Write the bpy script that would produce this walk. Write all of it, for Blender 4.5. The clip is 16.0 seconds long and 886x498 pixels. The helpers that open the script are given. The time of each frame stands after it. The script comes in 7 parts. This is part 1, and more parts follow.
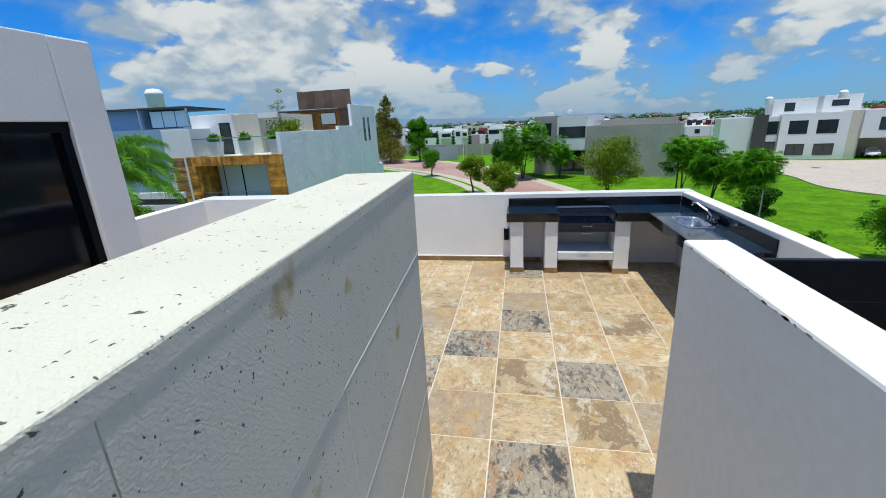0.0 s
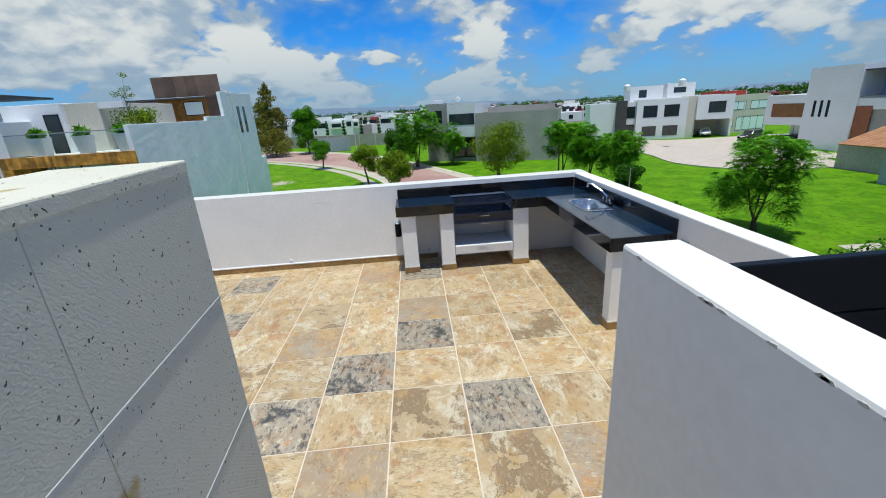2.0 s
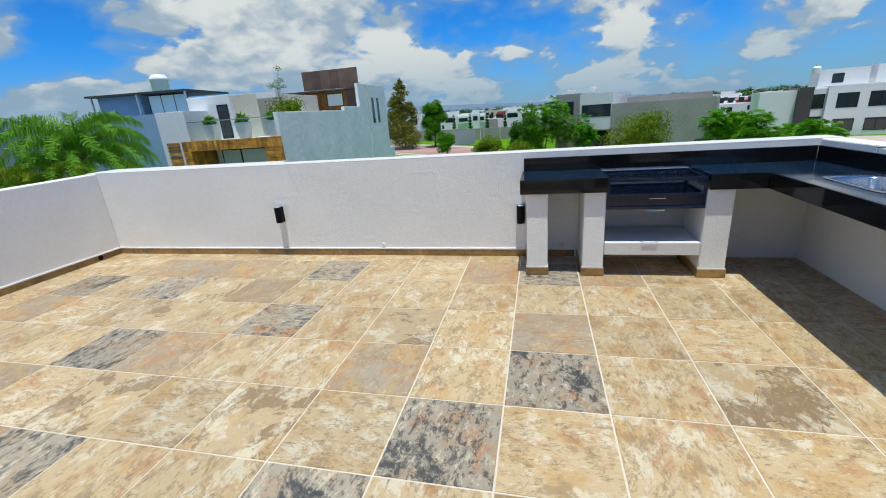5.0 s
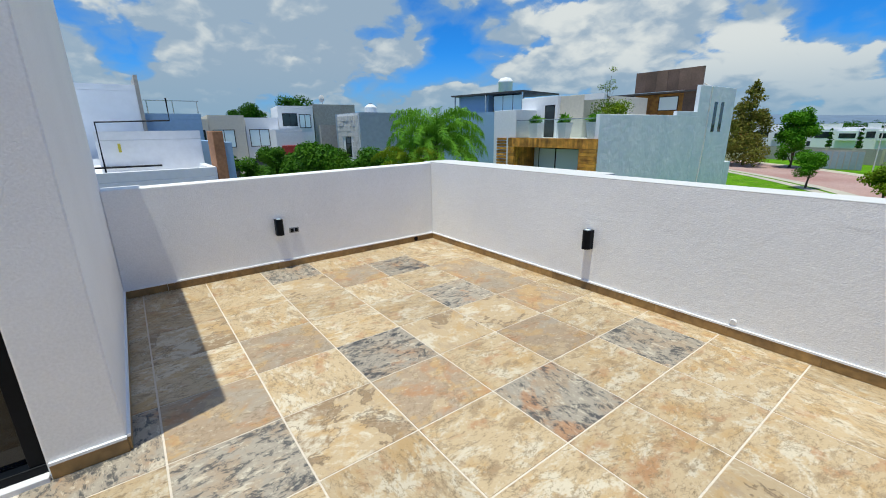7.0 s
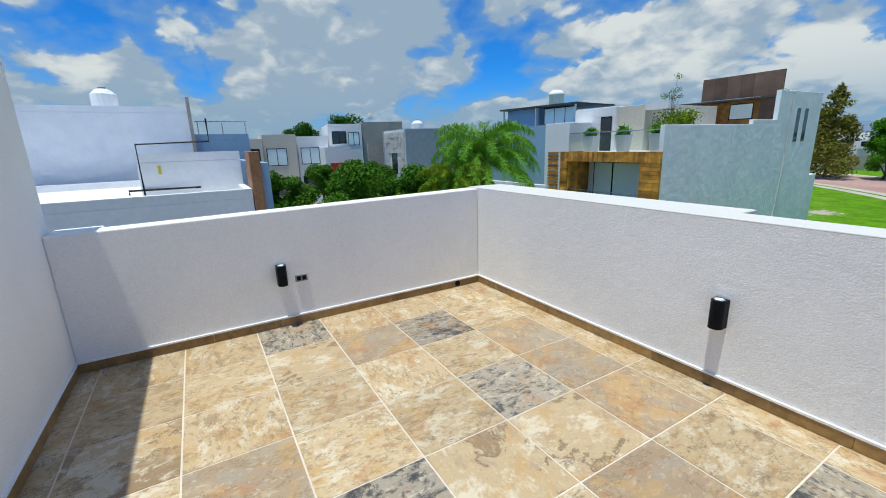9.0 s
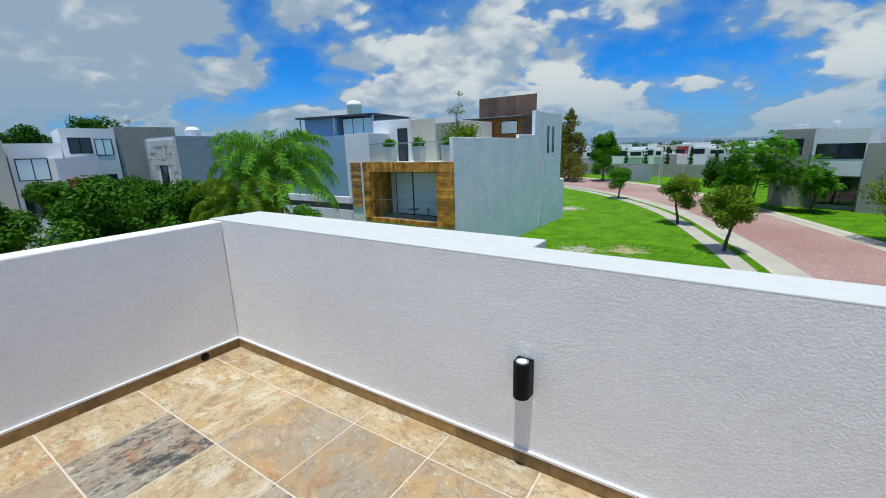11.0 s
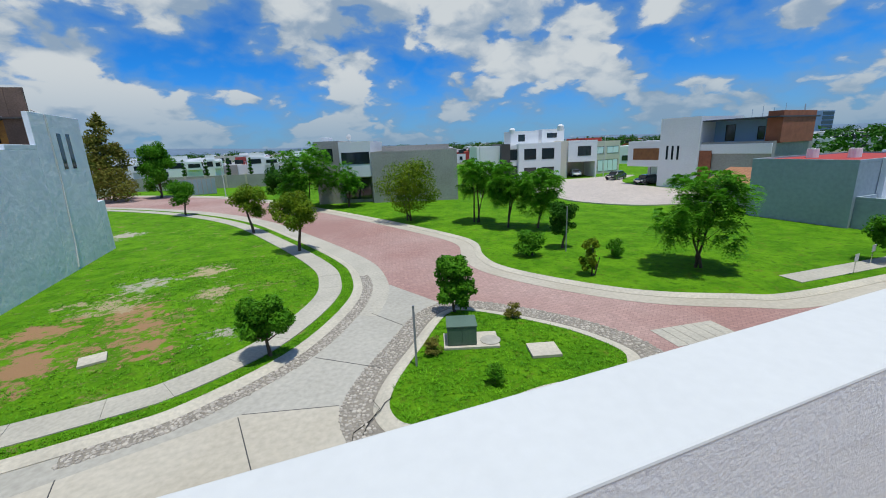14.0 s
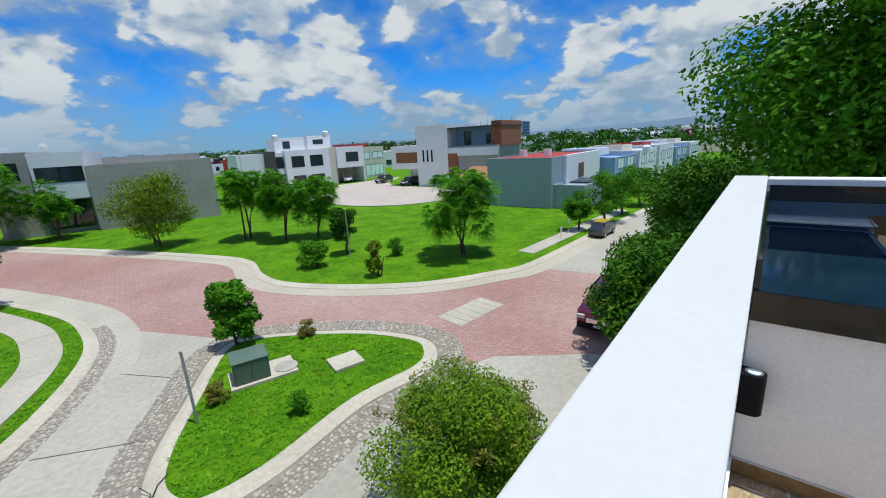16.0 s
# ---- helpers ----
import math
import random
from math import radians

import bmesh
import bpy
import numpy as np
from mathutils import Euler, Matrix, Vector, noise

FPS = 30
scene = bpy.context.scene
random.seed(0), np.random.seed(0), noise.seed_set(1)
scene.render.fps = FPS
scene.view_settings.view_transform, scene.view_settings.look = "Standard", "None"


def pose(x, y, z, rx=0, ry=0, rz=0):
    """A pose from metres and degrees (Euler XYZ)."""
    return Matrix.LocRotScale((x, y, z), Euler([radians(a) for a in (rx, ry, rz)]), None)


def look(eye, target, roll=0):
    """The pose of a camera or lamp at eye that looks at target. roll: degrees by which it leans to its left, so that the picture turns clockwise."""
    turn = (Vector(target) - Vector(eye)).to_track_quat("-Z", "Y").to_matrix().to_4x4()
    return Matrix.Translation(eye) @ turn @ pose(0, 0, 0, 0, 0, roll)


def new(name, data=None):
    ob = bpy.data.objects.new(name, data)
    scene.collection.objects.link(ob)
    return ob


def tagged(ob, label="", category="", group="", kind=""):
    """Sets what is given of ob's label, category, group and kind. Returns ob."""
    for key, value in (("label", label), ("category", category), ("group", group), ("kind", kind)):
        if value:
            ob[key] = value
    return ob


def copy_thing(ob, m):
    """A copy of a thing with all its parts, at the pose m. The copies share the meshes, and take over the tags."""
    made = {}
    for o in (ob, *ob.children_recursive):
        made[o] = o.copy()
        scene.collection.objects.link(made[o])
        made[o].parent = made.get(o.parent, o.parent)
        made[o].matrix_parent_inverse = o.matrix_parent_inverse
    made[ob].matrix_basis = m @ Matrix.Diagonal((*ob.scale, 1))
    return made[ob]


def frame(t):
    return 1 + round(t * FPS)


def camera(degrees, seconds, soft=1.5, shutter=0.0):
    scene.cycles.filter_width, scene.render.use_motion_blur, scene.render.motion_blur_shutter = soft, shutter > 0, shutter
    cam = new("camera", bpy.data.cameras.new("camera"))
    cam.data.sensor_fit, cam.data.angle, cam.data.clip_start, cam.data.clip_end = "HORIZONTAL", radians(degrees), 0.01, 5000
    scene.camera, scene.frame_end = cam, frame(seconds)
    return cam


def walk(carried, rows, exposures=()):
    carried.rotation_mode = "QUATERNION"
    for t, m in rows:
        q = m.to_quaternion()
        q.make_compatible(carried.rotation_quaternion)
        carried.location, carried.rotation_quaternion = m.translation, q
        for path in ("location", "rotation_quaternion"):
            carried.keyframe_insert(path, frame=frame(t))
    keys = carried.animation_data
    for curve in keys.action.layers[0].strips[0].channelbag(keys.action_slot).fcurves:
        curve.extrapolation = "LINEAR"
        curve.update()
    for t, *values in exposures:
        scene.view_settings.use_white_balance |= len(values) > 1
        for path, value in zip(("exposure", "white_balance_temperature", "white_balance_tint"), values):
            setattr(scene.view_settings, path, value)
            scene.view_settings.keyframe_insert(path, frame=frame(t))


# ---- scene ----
cam = camera(94.1, 16.0, 1.0)
PATH = [
    (0, (0.218, -5.109, 2.415), (-0.144, -3.229, 1.838), -2.9),
    (0.5, (0.185, -4.944, 2.422), (0.152, -3.037, 1.821), -3.0),
    (1, (0.232, -4.652, 2.388), (0.246, -2.757, 1.749), -3.2),
    (1.5, (0.313, -4.422, 2.411), (0.375, -2.533, 1.757), -3.3),
    (2, (0.349, -4.21, 2.278), (0.449, -2.321, 1.63), -3.7),
    (2.5, (0.315, -3.921, 2.216), (0.277, -2.033, 1.556), -4.0),
    (3, (0.34, -3.673, 2.068), (0.175, -1.786, 1.429), -4.6),
    (3.2, (0.333, -3.565, 1.978), (0.147, -1.681, 1.333), -4.7),
    (5.3, (0.127, -2.462, 1.675), (-0.473, -0.658, 1.056), -3.9),
    (5.5, (0.047, -2.328, 1.669), (-0.682, -0.568, 1.059), -3.5),
    (6, (-0.147, -2.062, 1.669), (-1.215, -0.476, 1.084), -2.6),
    (6.5, (-0.434, -1.905, 1.688), (-1.767, -0.53, 1.113), -1.5),
    (7, (-0.686, -1.686, 1.689), (-2.223, -0.535, 1.13), -0.8),
    (7.5, (-0.911, -1.419, 1.723), (-2.598, -0.487, 1.187), -1.0),
    (8, (-1.178, -1.205, 1.721), (-2.879, -0.296, 1.191), -2.1),
    (8.2, (-1.314, -1.14, 1.716), (-3.01, -0.216, 1.197), -2.1),
    (10.3, (-2.29, -0.261, 1.739), (-3.769, 0.998, 1.26), -1.8),
    (10.5, (-2.324, -0.13, 1.729), (-3.71, 1.231, 1.25), -1.9),
    (11, (-2.346, 0.157, 1.756), (-3.43, 1.77, 1.285), -1.6),
    (11.5, (-2.324, 0.384, 1.747), (-2.853, 2.258, 1.29), -0.8),
    (12, (-2.381, 0.655, 1.756), (-2.368, 2.61, 1.334), -0.9),
    (12.5, (-2.376, 0.842, 1.765), (-2.144, 2.787, 1.363), -1.8),
    (13, (-2.306, 1.176, 1.756), (-2.035, 3.112, 1.334), -2.6),
    (13.5, (-2.271, 1.497, 1.707), (-1.843, 3.395, 1.244), -2.8),
    (14, (-2.312, 1.629, 1.736), (-1.619, 3.44, 1.246), -2.4),
    (14.5, (-2.213, 1.841, 1.696), (-1.322, 3.561, 1.198), -2.0),
    (15, (-2.141, 1.976, 1.699), (-1.096, 3.603, 1.186), -2.5),
    (15.5, (-2.133, 2.005, 1.702), (-0.81, 3.409, 1.172), -3.5),
    (16, (-2.148, 2.051, 1.72), (-0.636, 3.256, 1.208), -3.3),
]
EXPOSURES = [(0.0, 0.27, 6620, 3), (5.5, 0.27, 6650, 2), (8.0, 0.29, 6560, 2), (10.5, 0.19, 6480, 2), (11.5, 0.18, 6330, 4), (13.5, 0.09, 6330, 5), (14.5, 0.08, 6350, 5), (16.0, 0.2, 6400, 5)]
walk(cam, [(t, look(eye, target, roll)) for t, eye, target, roll in PATH], EXPOSURES)

# ---- sky and sun ----
SKY_TINT = (0.15, 0.74, 1.5, 1)
SUN_WAY = Vector((-0.045, 0.16, -1.0)).normalized()


def links(tree):
    def join(a, b):
        tree.links.new(a, b)
    return join


def make_world():
    world = bpy.data.worlds.new("sky")
    scene.world = world
    world.use_nodes = True
    tree = world.node_tree
    tree.nodes.clear()
    N, join = tree.nodes.new, links(tree)
    out, bg, sky = N("ShaderNodeOutputWorld"), N("ShaderNodeBackground"), N("ShaderNodeTexSky")
    sky.sky_type, sky.sun_disc = "NISHITA", False
    sky.sun_elevation = math.asin(-SUN_WAY.z)
    sky.sun_rotation = math.atan2(-SUN_WAY.x, -SUN_WAY.y)
    sky.altitude, sky.air_density, sky.dust_density, sky.ozone_density = 1800, 1.0, 0.4, 2.0
    bg.inputs["Strength"].default_value = 0.086
    coord, sep = N("ShaderNodeTexCoord"), N("ShaderNodeSeparateXYZ")
    join(coord.outputs["Generated"], sep.inputs[0])

    def calc(op, a, b=None, c=None, clamp=False):
        n = N("ShaderNodeMath")
        n.operation, n.use_clamp = op, clamp
        for k, v in enumerate((a, b, c)):
            if v is None:
                continue
            if isinstance(v, (int, float)):
                n.inputs[k].default_value = v
            else:
                join(v, n.inputs[k])
        return n.outputs[0]

    tint = N("ShaderNodeMix")
    tint.data_type, tint.blend_type = "RGBA", "MULTIPLY"
    tint.inputs["Factor"].default_value, tint.inputs["B"].default_value = 1.0, SKY_TINT
    join(sky.outputs[0], tint.inputs["A"])
    # heaped clouds: smaller towards the horizon, with knobbly heads
    near, size = calc("ADD", calc("MAXIMUM", sep.outputs[2], 0.0), 0.5), N("ShaderNodeVectorMath")
    wide = N("ShaderNodeVectorMath")
    wide.operation, wide.inputs[1].default_value = "MULTIPLY", (1.0, 1.0, 1.1)
    join(coord.outputs["Generated"], wide.inputs[0])
    size.operation = "SCALE"
    join(wide.outputs[0], size.inputs[0])
    join(calc("DIVIDE", 1.0, near), size.inputs["Scale"])
    warp, bend = N("ShaderNodeTexNoise"), N("ShaderNodeVectorMath")
    warp.inputs["Scale"].default_value, warp.inputs["Detail"].default_value = 9.0, 6
    bend.operation, bend.inputs[1].default_value = "MULTIPLY_ADD", (0.09, 0.09, 0.09)
    join(size.outputs[0], warp.inputs["Vector"])
    join(warp.outputs["Color"], bend.inputs[0])
    join(size.outputs[0], bend.inputs[2])

    def moved(shift):
        m = N("ShaderNodeVectorMath")
        m.operation, m.inputs[1].default_value = "ADD", shift
        join(bend.outputs[0], m.inputs[0])
        return m.outputs[0]

    def puff(scale, detail, shift, rough=0.55):
        n = N("ShaderNodeTexNoise")
        n.inputs["Scale"].default_value, n.inputs["Detail"].default_value = scale, detail
        n.inputs["Roughness"].default_value = rough
        join(moved(shift), n.inputs["Vector"])
        return n.outputs["Fac"]

    def knobs(scale, shift):
        v = N("ShaderNodeTexVoronoi")
        v.feature = "SMOOTH_F1"
        v.inputs["Scale"].default_value, v.inputs["Smoothness"].default_value = scale, 0.35
        join(moved(shift), v.inputs["Vector"])
        return calc("SUBTRACT", 0.5, v.outputs["Distance"])

    def heap(lift):
        soft = calc("ADD", calc("MULTIPLY", puff(1.6, 2, (3.1, 1.7, 0.2 + lift)), 0.5), calc("MULTIPLY", puff(4.6, 9, (0.4, 5.2, 0.9 + lift), 0.5), 0.5))
        return calc("ADD", soft, calc("ADD", calc("MULTIPLY", knobs(6.0, (1.3, 0.2, 0.5 + lift)), 0.085), calc("MULTIPLY", knobs(19.0, (0.1, 2.2, 0.7 + lift)), 0.05)))

    here, above = heap(0.0), heap(0.075)
    # more cloud low down and to the west, clear gaps higher up
    cover = N("ShaderNodeMapRange")
    cover.inputs["From Min"].default_value, cover.inputs["From Max"].default_value = 0.04, 0.38
    cover.inputs["To Min"].default_value, cover.inputs["To Max"].default_value = 0.478, 0.542
    join(sep.outputs[2], cover.inputs["Value"])
    west = N("ShaderNodeMapRange")
    west.interpolation_type = "SMOOTHSTEP"
    west.inputs["From Min"].default_value, west.inputs["From Max"].default_value = -0.1, -0.8
    west.inputs["To Min"].default_value, west.inputs["To Max"].default_value = 0.0, 0.03
    join(sep.outputs[0], west.inputs["Value"])
    edge = calc("ADD", calc("SUBTRACT", here, cover.outputs["Result"]), west.outputs["Result"])
    mask = N("ShaderNodeMapRange")
    mask.interpolation_type = "SMOOTHSTEP"
    mask.inputs["From Min"].default_value, mask.inputs["From Max"].default_value = -0.012, 0.024
    join(edge, mask.inputs["Value"])
    # bases are shaded where more cloud stands above them
    shade = N("ShaderNodeMapRange")
    shade.interpolation_type = "SMOOTHSTEP"
    shade.inputs["From Min"].default_value, shade.inputs["From Max"].default_value = -0.05, 0.07
    join(calc("ADD", calc("SUBTRACT", above, here), calc("ADD", calc("MULTIPLY", edge, 0.16), calc("MULTIPLY", west.outputs["Result"], 1.3))), shade.inputs["Value"])
    tone = N("ShaderNodeMix")
    tone.data_type = "RGBA"
    tone.inputs["A"].default_value, tone.inputs["B"].default_value = (6.8, 7.0, 7.35, 1), (3.1, 4.0, 5.35, 1)
    join(shade.outputs["Result"], tone.inputs["Factor"])
    # thin blue-grey veil between the heaps
    veil, thin = N("ShaderNodeMapRange"), N("ShaderNodeMix")
    veil.interpolation_type = "SMOOTHSTEP"
    veil.inputs["From Min"].default_value, veil.inputs["From Max"].default_value = -0.10, 0.03
    veil.inputs["To Max"].default_value = 0.72
    join(edge, veil.inputs["Value"])
    thin.data_type, thin.inputs["B"].default_value = "RGBA", (2.2, 3.6, 5.6, 1)
    join(veil.outputs["Result"], thin.inputs["Factor"])
    join(tint.outputs["Result"], thin.inputs["A"])
    mix = N("ShaderNodeMix")
    mix.data_type = "RGBA"
    join(mask.outputs["Result"], mix.inputs["Factor"])
    join(thin.outputs["Result"], mix.inputs["A"])
    join(tone.outputs["Result"], mix.inputs["B"])
    # haze near the horizon
    haze = N("ShaderNodeMapRange")
    haze.interpolation_type = "SMOOTHSTEP"
    haze.inputs["From Min"].default_value, haze.inputs["From Max"].default_value = -0.02, 0.17
    haze.inputs["To Min"].default_value, haze.inputs["To Max"].default_value = 0.85, 0.0
    join(sep.outputs[2], haze.inputs["Value"])
    last = N("ShaderNodeMix")
    last.data_type = "RGBA"
    last.inputs["B"].default_value = (2.2, 3.55, 5.2, 1)
    join(haze.outputs["Result"], last.inputs["Factor"])
    join(mix.outputs["Result"], last.inputs["A"])
    join(last.outputs["Result"], bg.inputs["Color"])
    join(bg.outputs[0], out.inputs[0])


make_world()
lamp = bpy.data.lights.new("sun", "SUN")
lamp.energy, lamp.angle, lamp.color = 3.45, radians(0.6), (1.0, 0.975, 0.92)
sun = new("sun", lamp)
sun.matrix_world = look((0, 0, 60), Vector((0, 0, 60)) + SUN_WAY)

# ---- materials ----


def mat(name, base, rough=0.75, var=0.12, scale=0.7, grain=25.0, bump=0.15, depth=0.01, metal=0.0, other=None, per=0.0, coat=0.0, spread=None, island=0.0):
    """A surface of one colour with large blotches and fine grain. other: the blotches' colour; per, island: change from piece to piece."""
    m = bpy.data.materials.new(name)
    m.use_nodes = True
    tree = m.node_tree
    N, join = tree.nodes.new, links(tree)
    bsdf = tree.nodes["Principled BSDF"]
    bsdf.inputs["Roughness"].default_value, bsdf.inputs["Metallic"].default_value = rough, metal
    bsdf.inputs["Coat Weight"].default_value = coat
    coord = N("ShaderNodeTexCoord")
    big, fine = N("ShaderNodeTexNoise"), N("ShaderNodeTexNoise")
    big.inputs["Scale"].default_value, big.inputs["Detail"].default_value = scale, 5
    fine.inputs["Scale"].default_value, fine.inputs["Detail"].default_value = grain, 4
    join(coord.outputs["Object"], big.inputs["Vector"])
    join(coord.outputs["Object"], fine.inputs["Vector"])
    ramp = N("ShaderNodeMapRange")
    ramp.inputs["From Min"].default_value, ramp.inputs["From Max"].default_value = spread or (0.35, 0.68)
    join(big.outputs["Fac"], ramp.inputs["Value"])
    mix = N("ShaderNodeMix")
    mix.data_type = "RGBA"
    second = other or tuple(c * (1 - var) for c in base)
    mix.inputs["A"].default_value, mix.inputs["B"].default_value = (*base, 1), (*second, 1)
    join(ramp.outputs["Result"], mix.inputs["Factor"])
    hue = N("ShaderNodeHueSaturation")
    join(mix.outputs["Result"], hue.inputs["Color"])
    val = N("ShaderNodeMapRange")
    val.inputs["To Min"].default_value, val.inputs["To Max"].default_value = 1 - var, 1 + var * 0.6
    val.inputs["From Min"].default_value, val.inputs["From Max"].default_value = 0.3, 0.7
    join(fine.outputs["Fac"], val.inputs["Value"])
    last = val.outputs["Result"]
    if per or island:
        info, shift, times = N("ShaderNodeNewGeometry" if island else "ShaderNodeObjectInfo"), N("ShaderNodeMapRange"), N("ShaderNodeMath")
        shift.inputs["To Min"].default_value, shift.inputs["To Max"].default_value = 1 - (per or island), 1 + (per or island)
        times.operation = "MULTIPLY"
        join(info.outputs["Random Per Island" if island else "Random"], shift.inputs["Value"])
        join(shift.outputs["Result"], times.inputs[0])
        join(last, times.inputs[1])
        last = times.outputs[0]
    join(last, hue.inputs["Value"])
    join(hue.outputs["Color"], bsdf.inputs["Base Color"])
    if bump:
        b = N("ShaderNodeBump")
        b.inputs["Strength"].default_value, b.inputs["Distance"].default_value = bump, depth
        join(fine.outputs["Fac"], b.inputs["Height"])
        join(b.outputs["Normal"], bsdf.inputs["Normal"])
    return m


def stucco(name, base):
    """Painted sand render: fine grit, trowel sweeps and faint grime."""
    m = mat(name, base, 0.92, 0.06, 1.3, 70, 0.0)
    tree = m.node_tree
    N, join = tree.nodes.new, links(tree)
    coord, grit, sweep, add, mul, b = N("ShaderNodeTexCoord"), N("ShaderNodeTexNoise"), N("ShaderNodeTexNoise"), N("ShaderNodeMath"), N("ShaderNodeMath"), N("ShaderNodeBump")
    grit.inputs["Scale"].default_value, grit.inputs["Detail"].default_value, grit.inputs["Roughness"].default_value = 80, 4, 0.55
    sweep.inputs["Scale"].default_value, sweep.inputs["Detail"].default_value, sweep.inputs["Distortion"].default_value = 4.5, 6, 1.2
    for n in (grit, sweep):
        join(coord.outputs["Object"], n.inputs["Vector"])
    mul.operation, mul.inputs[1].default_value = "MULTIPLY", 1.7
    join(sweep.outputs["Fac"], mul.inputs[0])
    join(grit.outputs["Fac"], add.inputs[0])
    join(mul.outputs[0], add.inputs[1])
    b.inputs["Strength"].default_value, b.inputs["Distance"].default_value = 0.4, 0.008
    join(add.outputs[0], b.inputs["Height"])
    join(b.outputs["Normal"], tree.nodes["Principled BSDF"].inputs["Normal"])
    return m


M_WHITE = stucco("white_stucco", (0.88, 0.88, 0.885))
M_SMOOTH = mat("smooth_white_paint", (0.74, 0.74, 0.75), 0.85, 0.04, 1.2, 18, 0.12, 0.004)
M_CAP = mat("white_coping", (0.60, 0.60, 0.59), 0.8, 0.025, 2.5, 30, 0.12, 0.004)
M_GROUT = mat("pale_grout", (0.68, 0.60, 0.50), 0.9, 0.12, 3, 60, 0.2, 0.003)
M_SKIRT = mat("brown_tile_skirting", (0.40, 0.245, 0.09), 0.45, 0.25, 3, 22, 0.1, 0.003, other=(0.22, 0.13, 0.055), per=0.25)
M_GRANITE = mat("black_granite", (0.006, 0.006, 0.007), 0.07, 0.4, 60, 300, 0.0, other=(0.012, 0.013, 0.015))
# worktop copy of the granite: the sky's blue reflection is put into its colour
M_GRANITE_TOP = mat("sky_tinted_black_granite", (0.006, 0.018, 0.042), 0.08, 0.4, 3.0, 220, 0.0, other=(0.012, 0.03, 0.06))
M_BLACK = mat("black_metal", (0.005, 0.007, 0.011), 0.42, 0.2, 4, 60, 0.05, 0.002)
M_BLACK.node_tree.nodes["Principled BSDF"].inputs["Specular IOR Level"].default_value = 0.12
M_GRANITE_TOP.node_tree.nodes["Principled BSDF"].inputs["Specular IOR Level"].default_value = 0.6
# black grill steel with the blue of the mirrored sky painted into the base
M_GRILL = mat("sky_tinted_black_steel", (0.006, 0.014, 0.04), 0.2, 0.2, 4, 60, 0.04, 0.002)
M_STEEL = mat("stainless_steel", (0.62, 0.63, 0.64), 0.22, 0.06, 6, 90, 0.03, 0.001, metal=1.0)
M_CHROME = mat("chrome", (0.8, 0.8, 0.82), 0.08, 0.03, 6, 90, 0.0, metal=1.0)
M_PLATE = mat("grey_plastic", (0.32, 0.32, 0.33), 0.5, 0.08, 6, 60, 0.0)
M_GREENWALL = mat("grey_blue_render", (0.84, 0.87, 0.92), 0.9, 0.05, 0.55, 1.8, 0.7, 0.06, other=(0.74, 0.79, 0.86))
M_BLUE = mat("pale_blue_render", (0.29, 0.44, 0.63), 0.9, 0.06, 0.6, 9, 0.2, 0.02)
M_FARWHITE = mat("white_render", (0.80, 0.81, 0.83), 0.9, 0.05, 0.3, 6, 0.15, 0.01)
M_CREAM = mat("cream_render", (0.64, 0.60, 0.51), 0.9, 0.07, 0.3, 6, 0.15, 0.01)
M_BLOCK = mat("grey_concrete_block", (0.40, 0.385, 0.36), 0.95, 0.16, 0.35, 5, 0.4, 0.02)
M_SLATE = mat("blue_grey_render", (0.32, 0.39, 0.45), 0.9, 0.10, 0.25, 3, 0.06, 0.02)
M_DARKCLAD = mat("dark_cladding", (0.07, 0.065, 0.065), 0.6, 0.2, 1, 15, 0.1, 0.01)
M_WOOD = mat("honey_wood_strips", (0.72, 0.34, 0.05), 0.6, 0.3, 2.2, 30, 0.15, 0.005, other=(0.30, 0.125, 0.02), per=0.5)
M_BROWNPANEL = mat("weathered_brown_slabs", (0.13, 0.085, 0.06), 0.7, 0.3, 0.9, 14, 0.2, 0.01, other=(0.19, 0.12, 0.09), per=0.25)
M_RUSTPANEL = mat("rust_brown_timber_panel", (0.26, 0.11, 0.035), 0.6, 0.15, 1.5, 14, 0.1, 0.005, other=(0.2, 0.08, 0.03))
M_BRICK = mat("red_brick", (0.36, 0.13, 0.07), 0.9, 0.25, 1.5, 12, 0.3, 0.01)
M_REDROOF = mat("red_roof_membrane", (0.42, 0.05, 0.04), 0.85, 0.15, 0.7, 10, 0.1, 0.01)
M_ROOFTILE = mat("clay_roof_tile", (0.42, 0.2, 0.1), 0.85, 0.25, 1.5, 12, 0.3, 0.02)
M_TIN = mat("dark_roof_sheet", (0.05, 0.06, 0.075), 0.5, 0.15, 0.8, 12, 0.1, 0.01)
M_RED = mat("red_paver_road", (0.36, 0.205, 0.18), 0.9, 0.12, 0.12, 5, 0.3, 0.02, other=(0.46, 0.315, 0.28))
M_CONCRETE = mat("street_concrete", (0.37, 0.345, 0.295), 0.9, 0.14, 0.22, 5, 0.15, 0.01, other=(0.45, 0.42, 0.365))
M_APRON = mat("beige_concrete", (0.43, 0.38, 0.30), 0.9, 0.12, 0.25, 5, 0.15, 0.01, other=(0.50, 0.45, 0.37))
M_KERB = mat("pale_kerb_concrete", (0.56, 0.505, 0.41), 0.9, 0.16, 0.5, 8, 0.2, 0.01)
M_WALKWAY = mat("pavement_concrete", (0.49, 0.45, 0.375), 0.9, 0.16, 0.4, 7, 0.2, 0.01)
M_COURT = mat("pale_pink_paving", (0.52, 0.45, 0.40), 0.9, 0.08, 0.2, 5, 0.1, 0.01)
M_PEBBLE = mat("river_stone", (0.46, 0.41, 0.35), 0.85, 0.2, 3, 14, 0.3, 0.01, island=0.22)
M_BED = mat("cobble_mortar", (0.29, 0.255, 0.21), 0.95, 0.25, 2, 14, 0.3, 0.01)


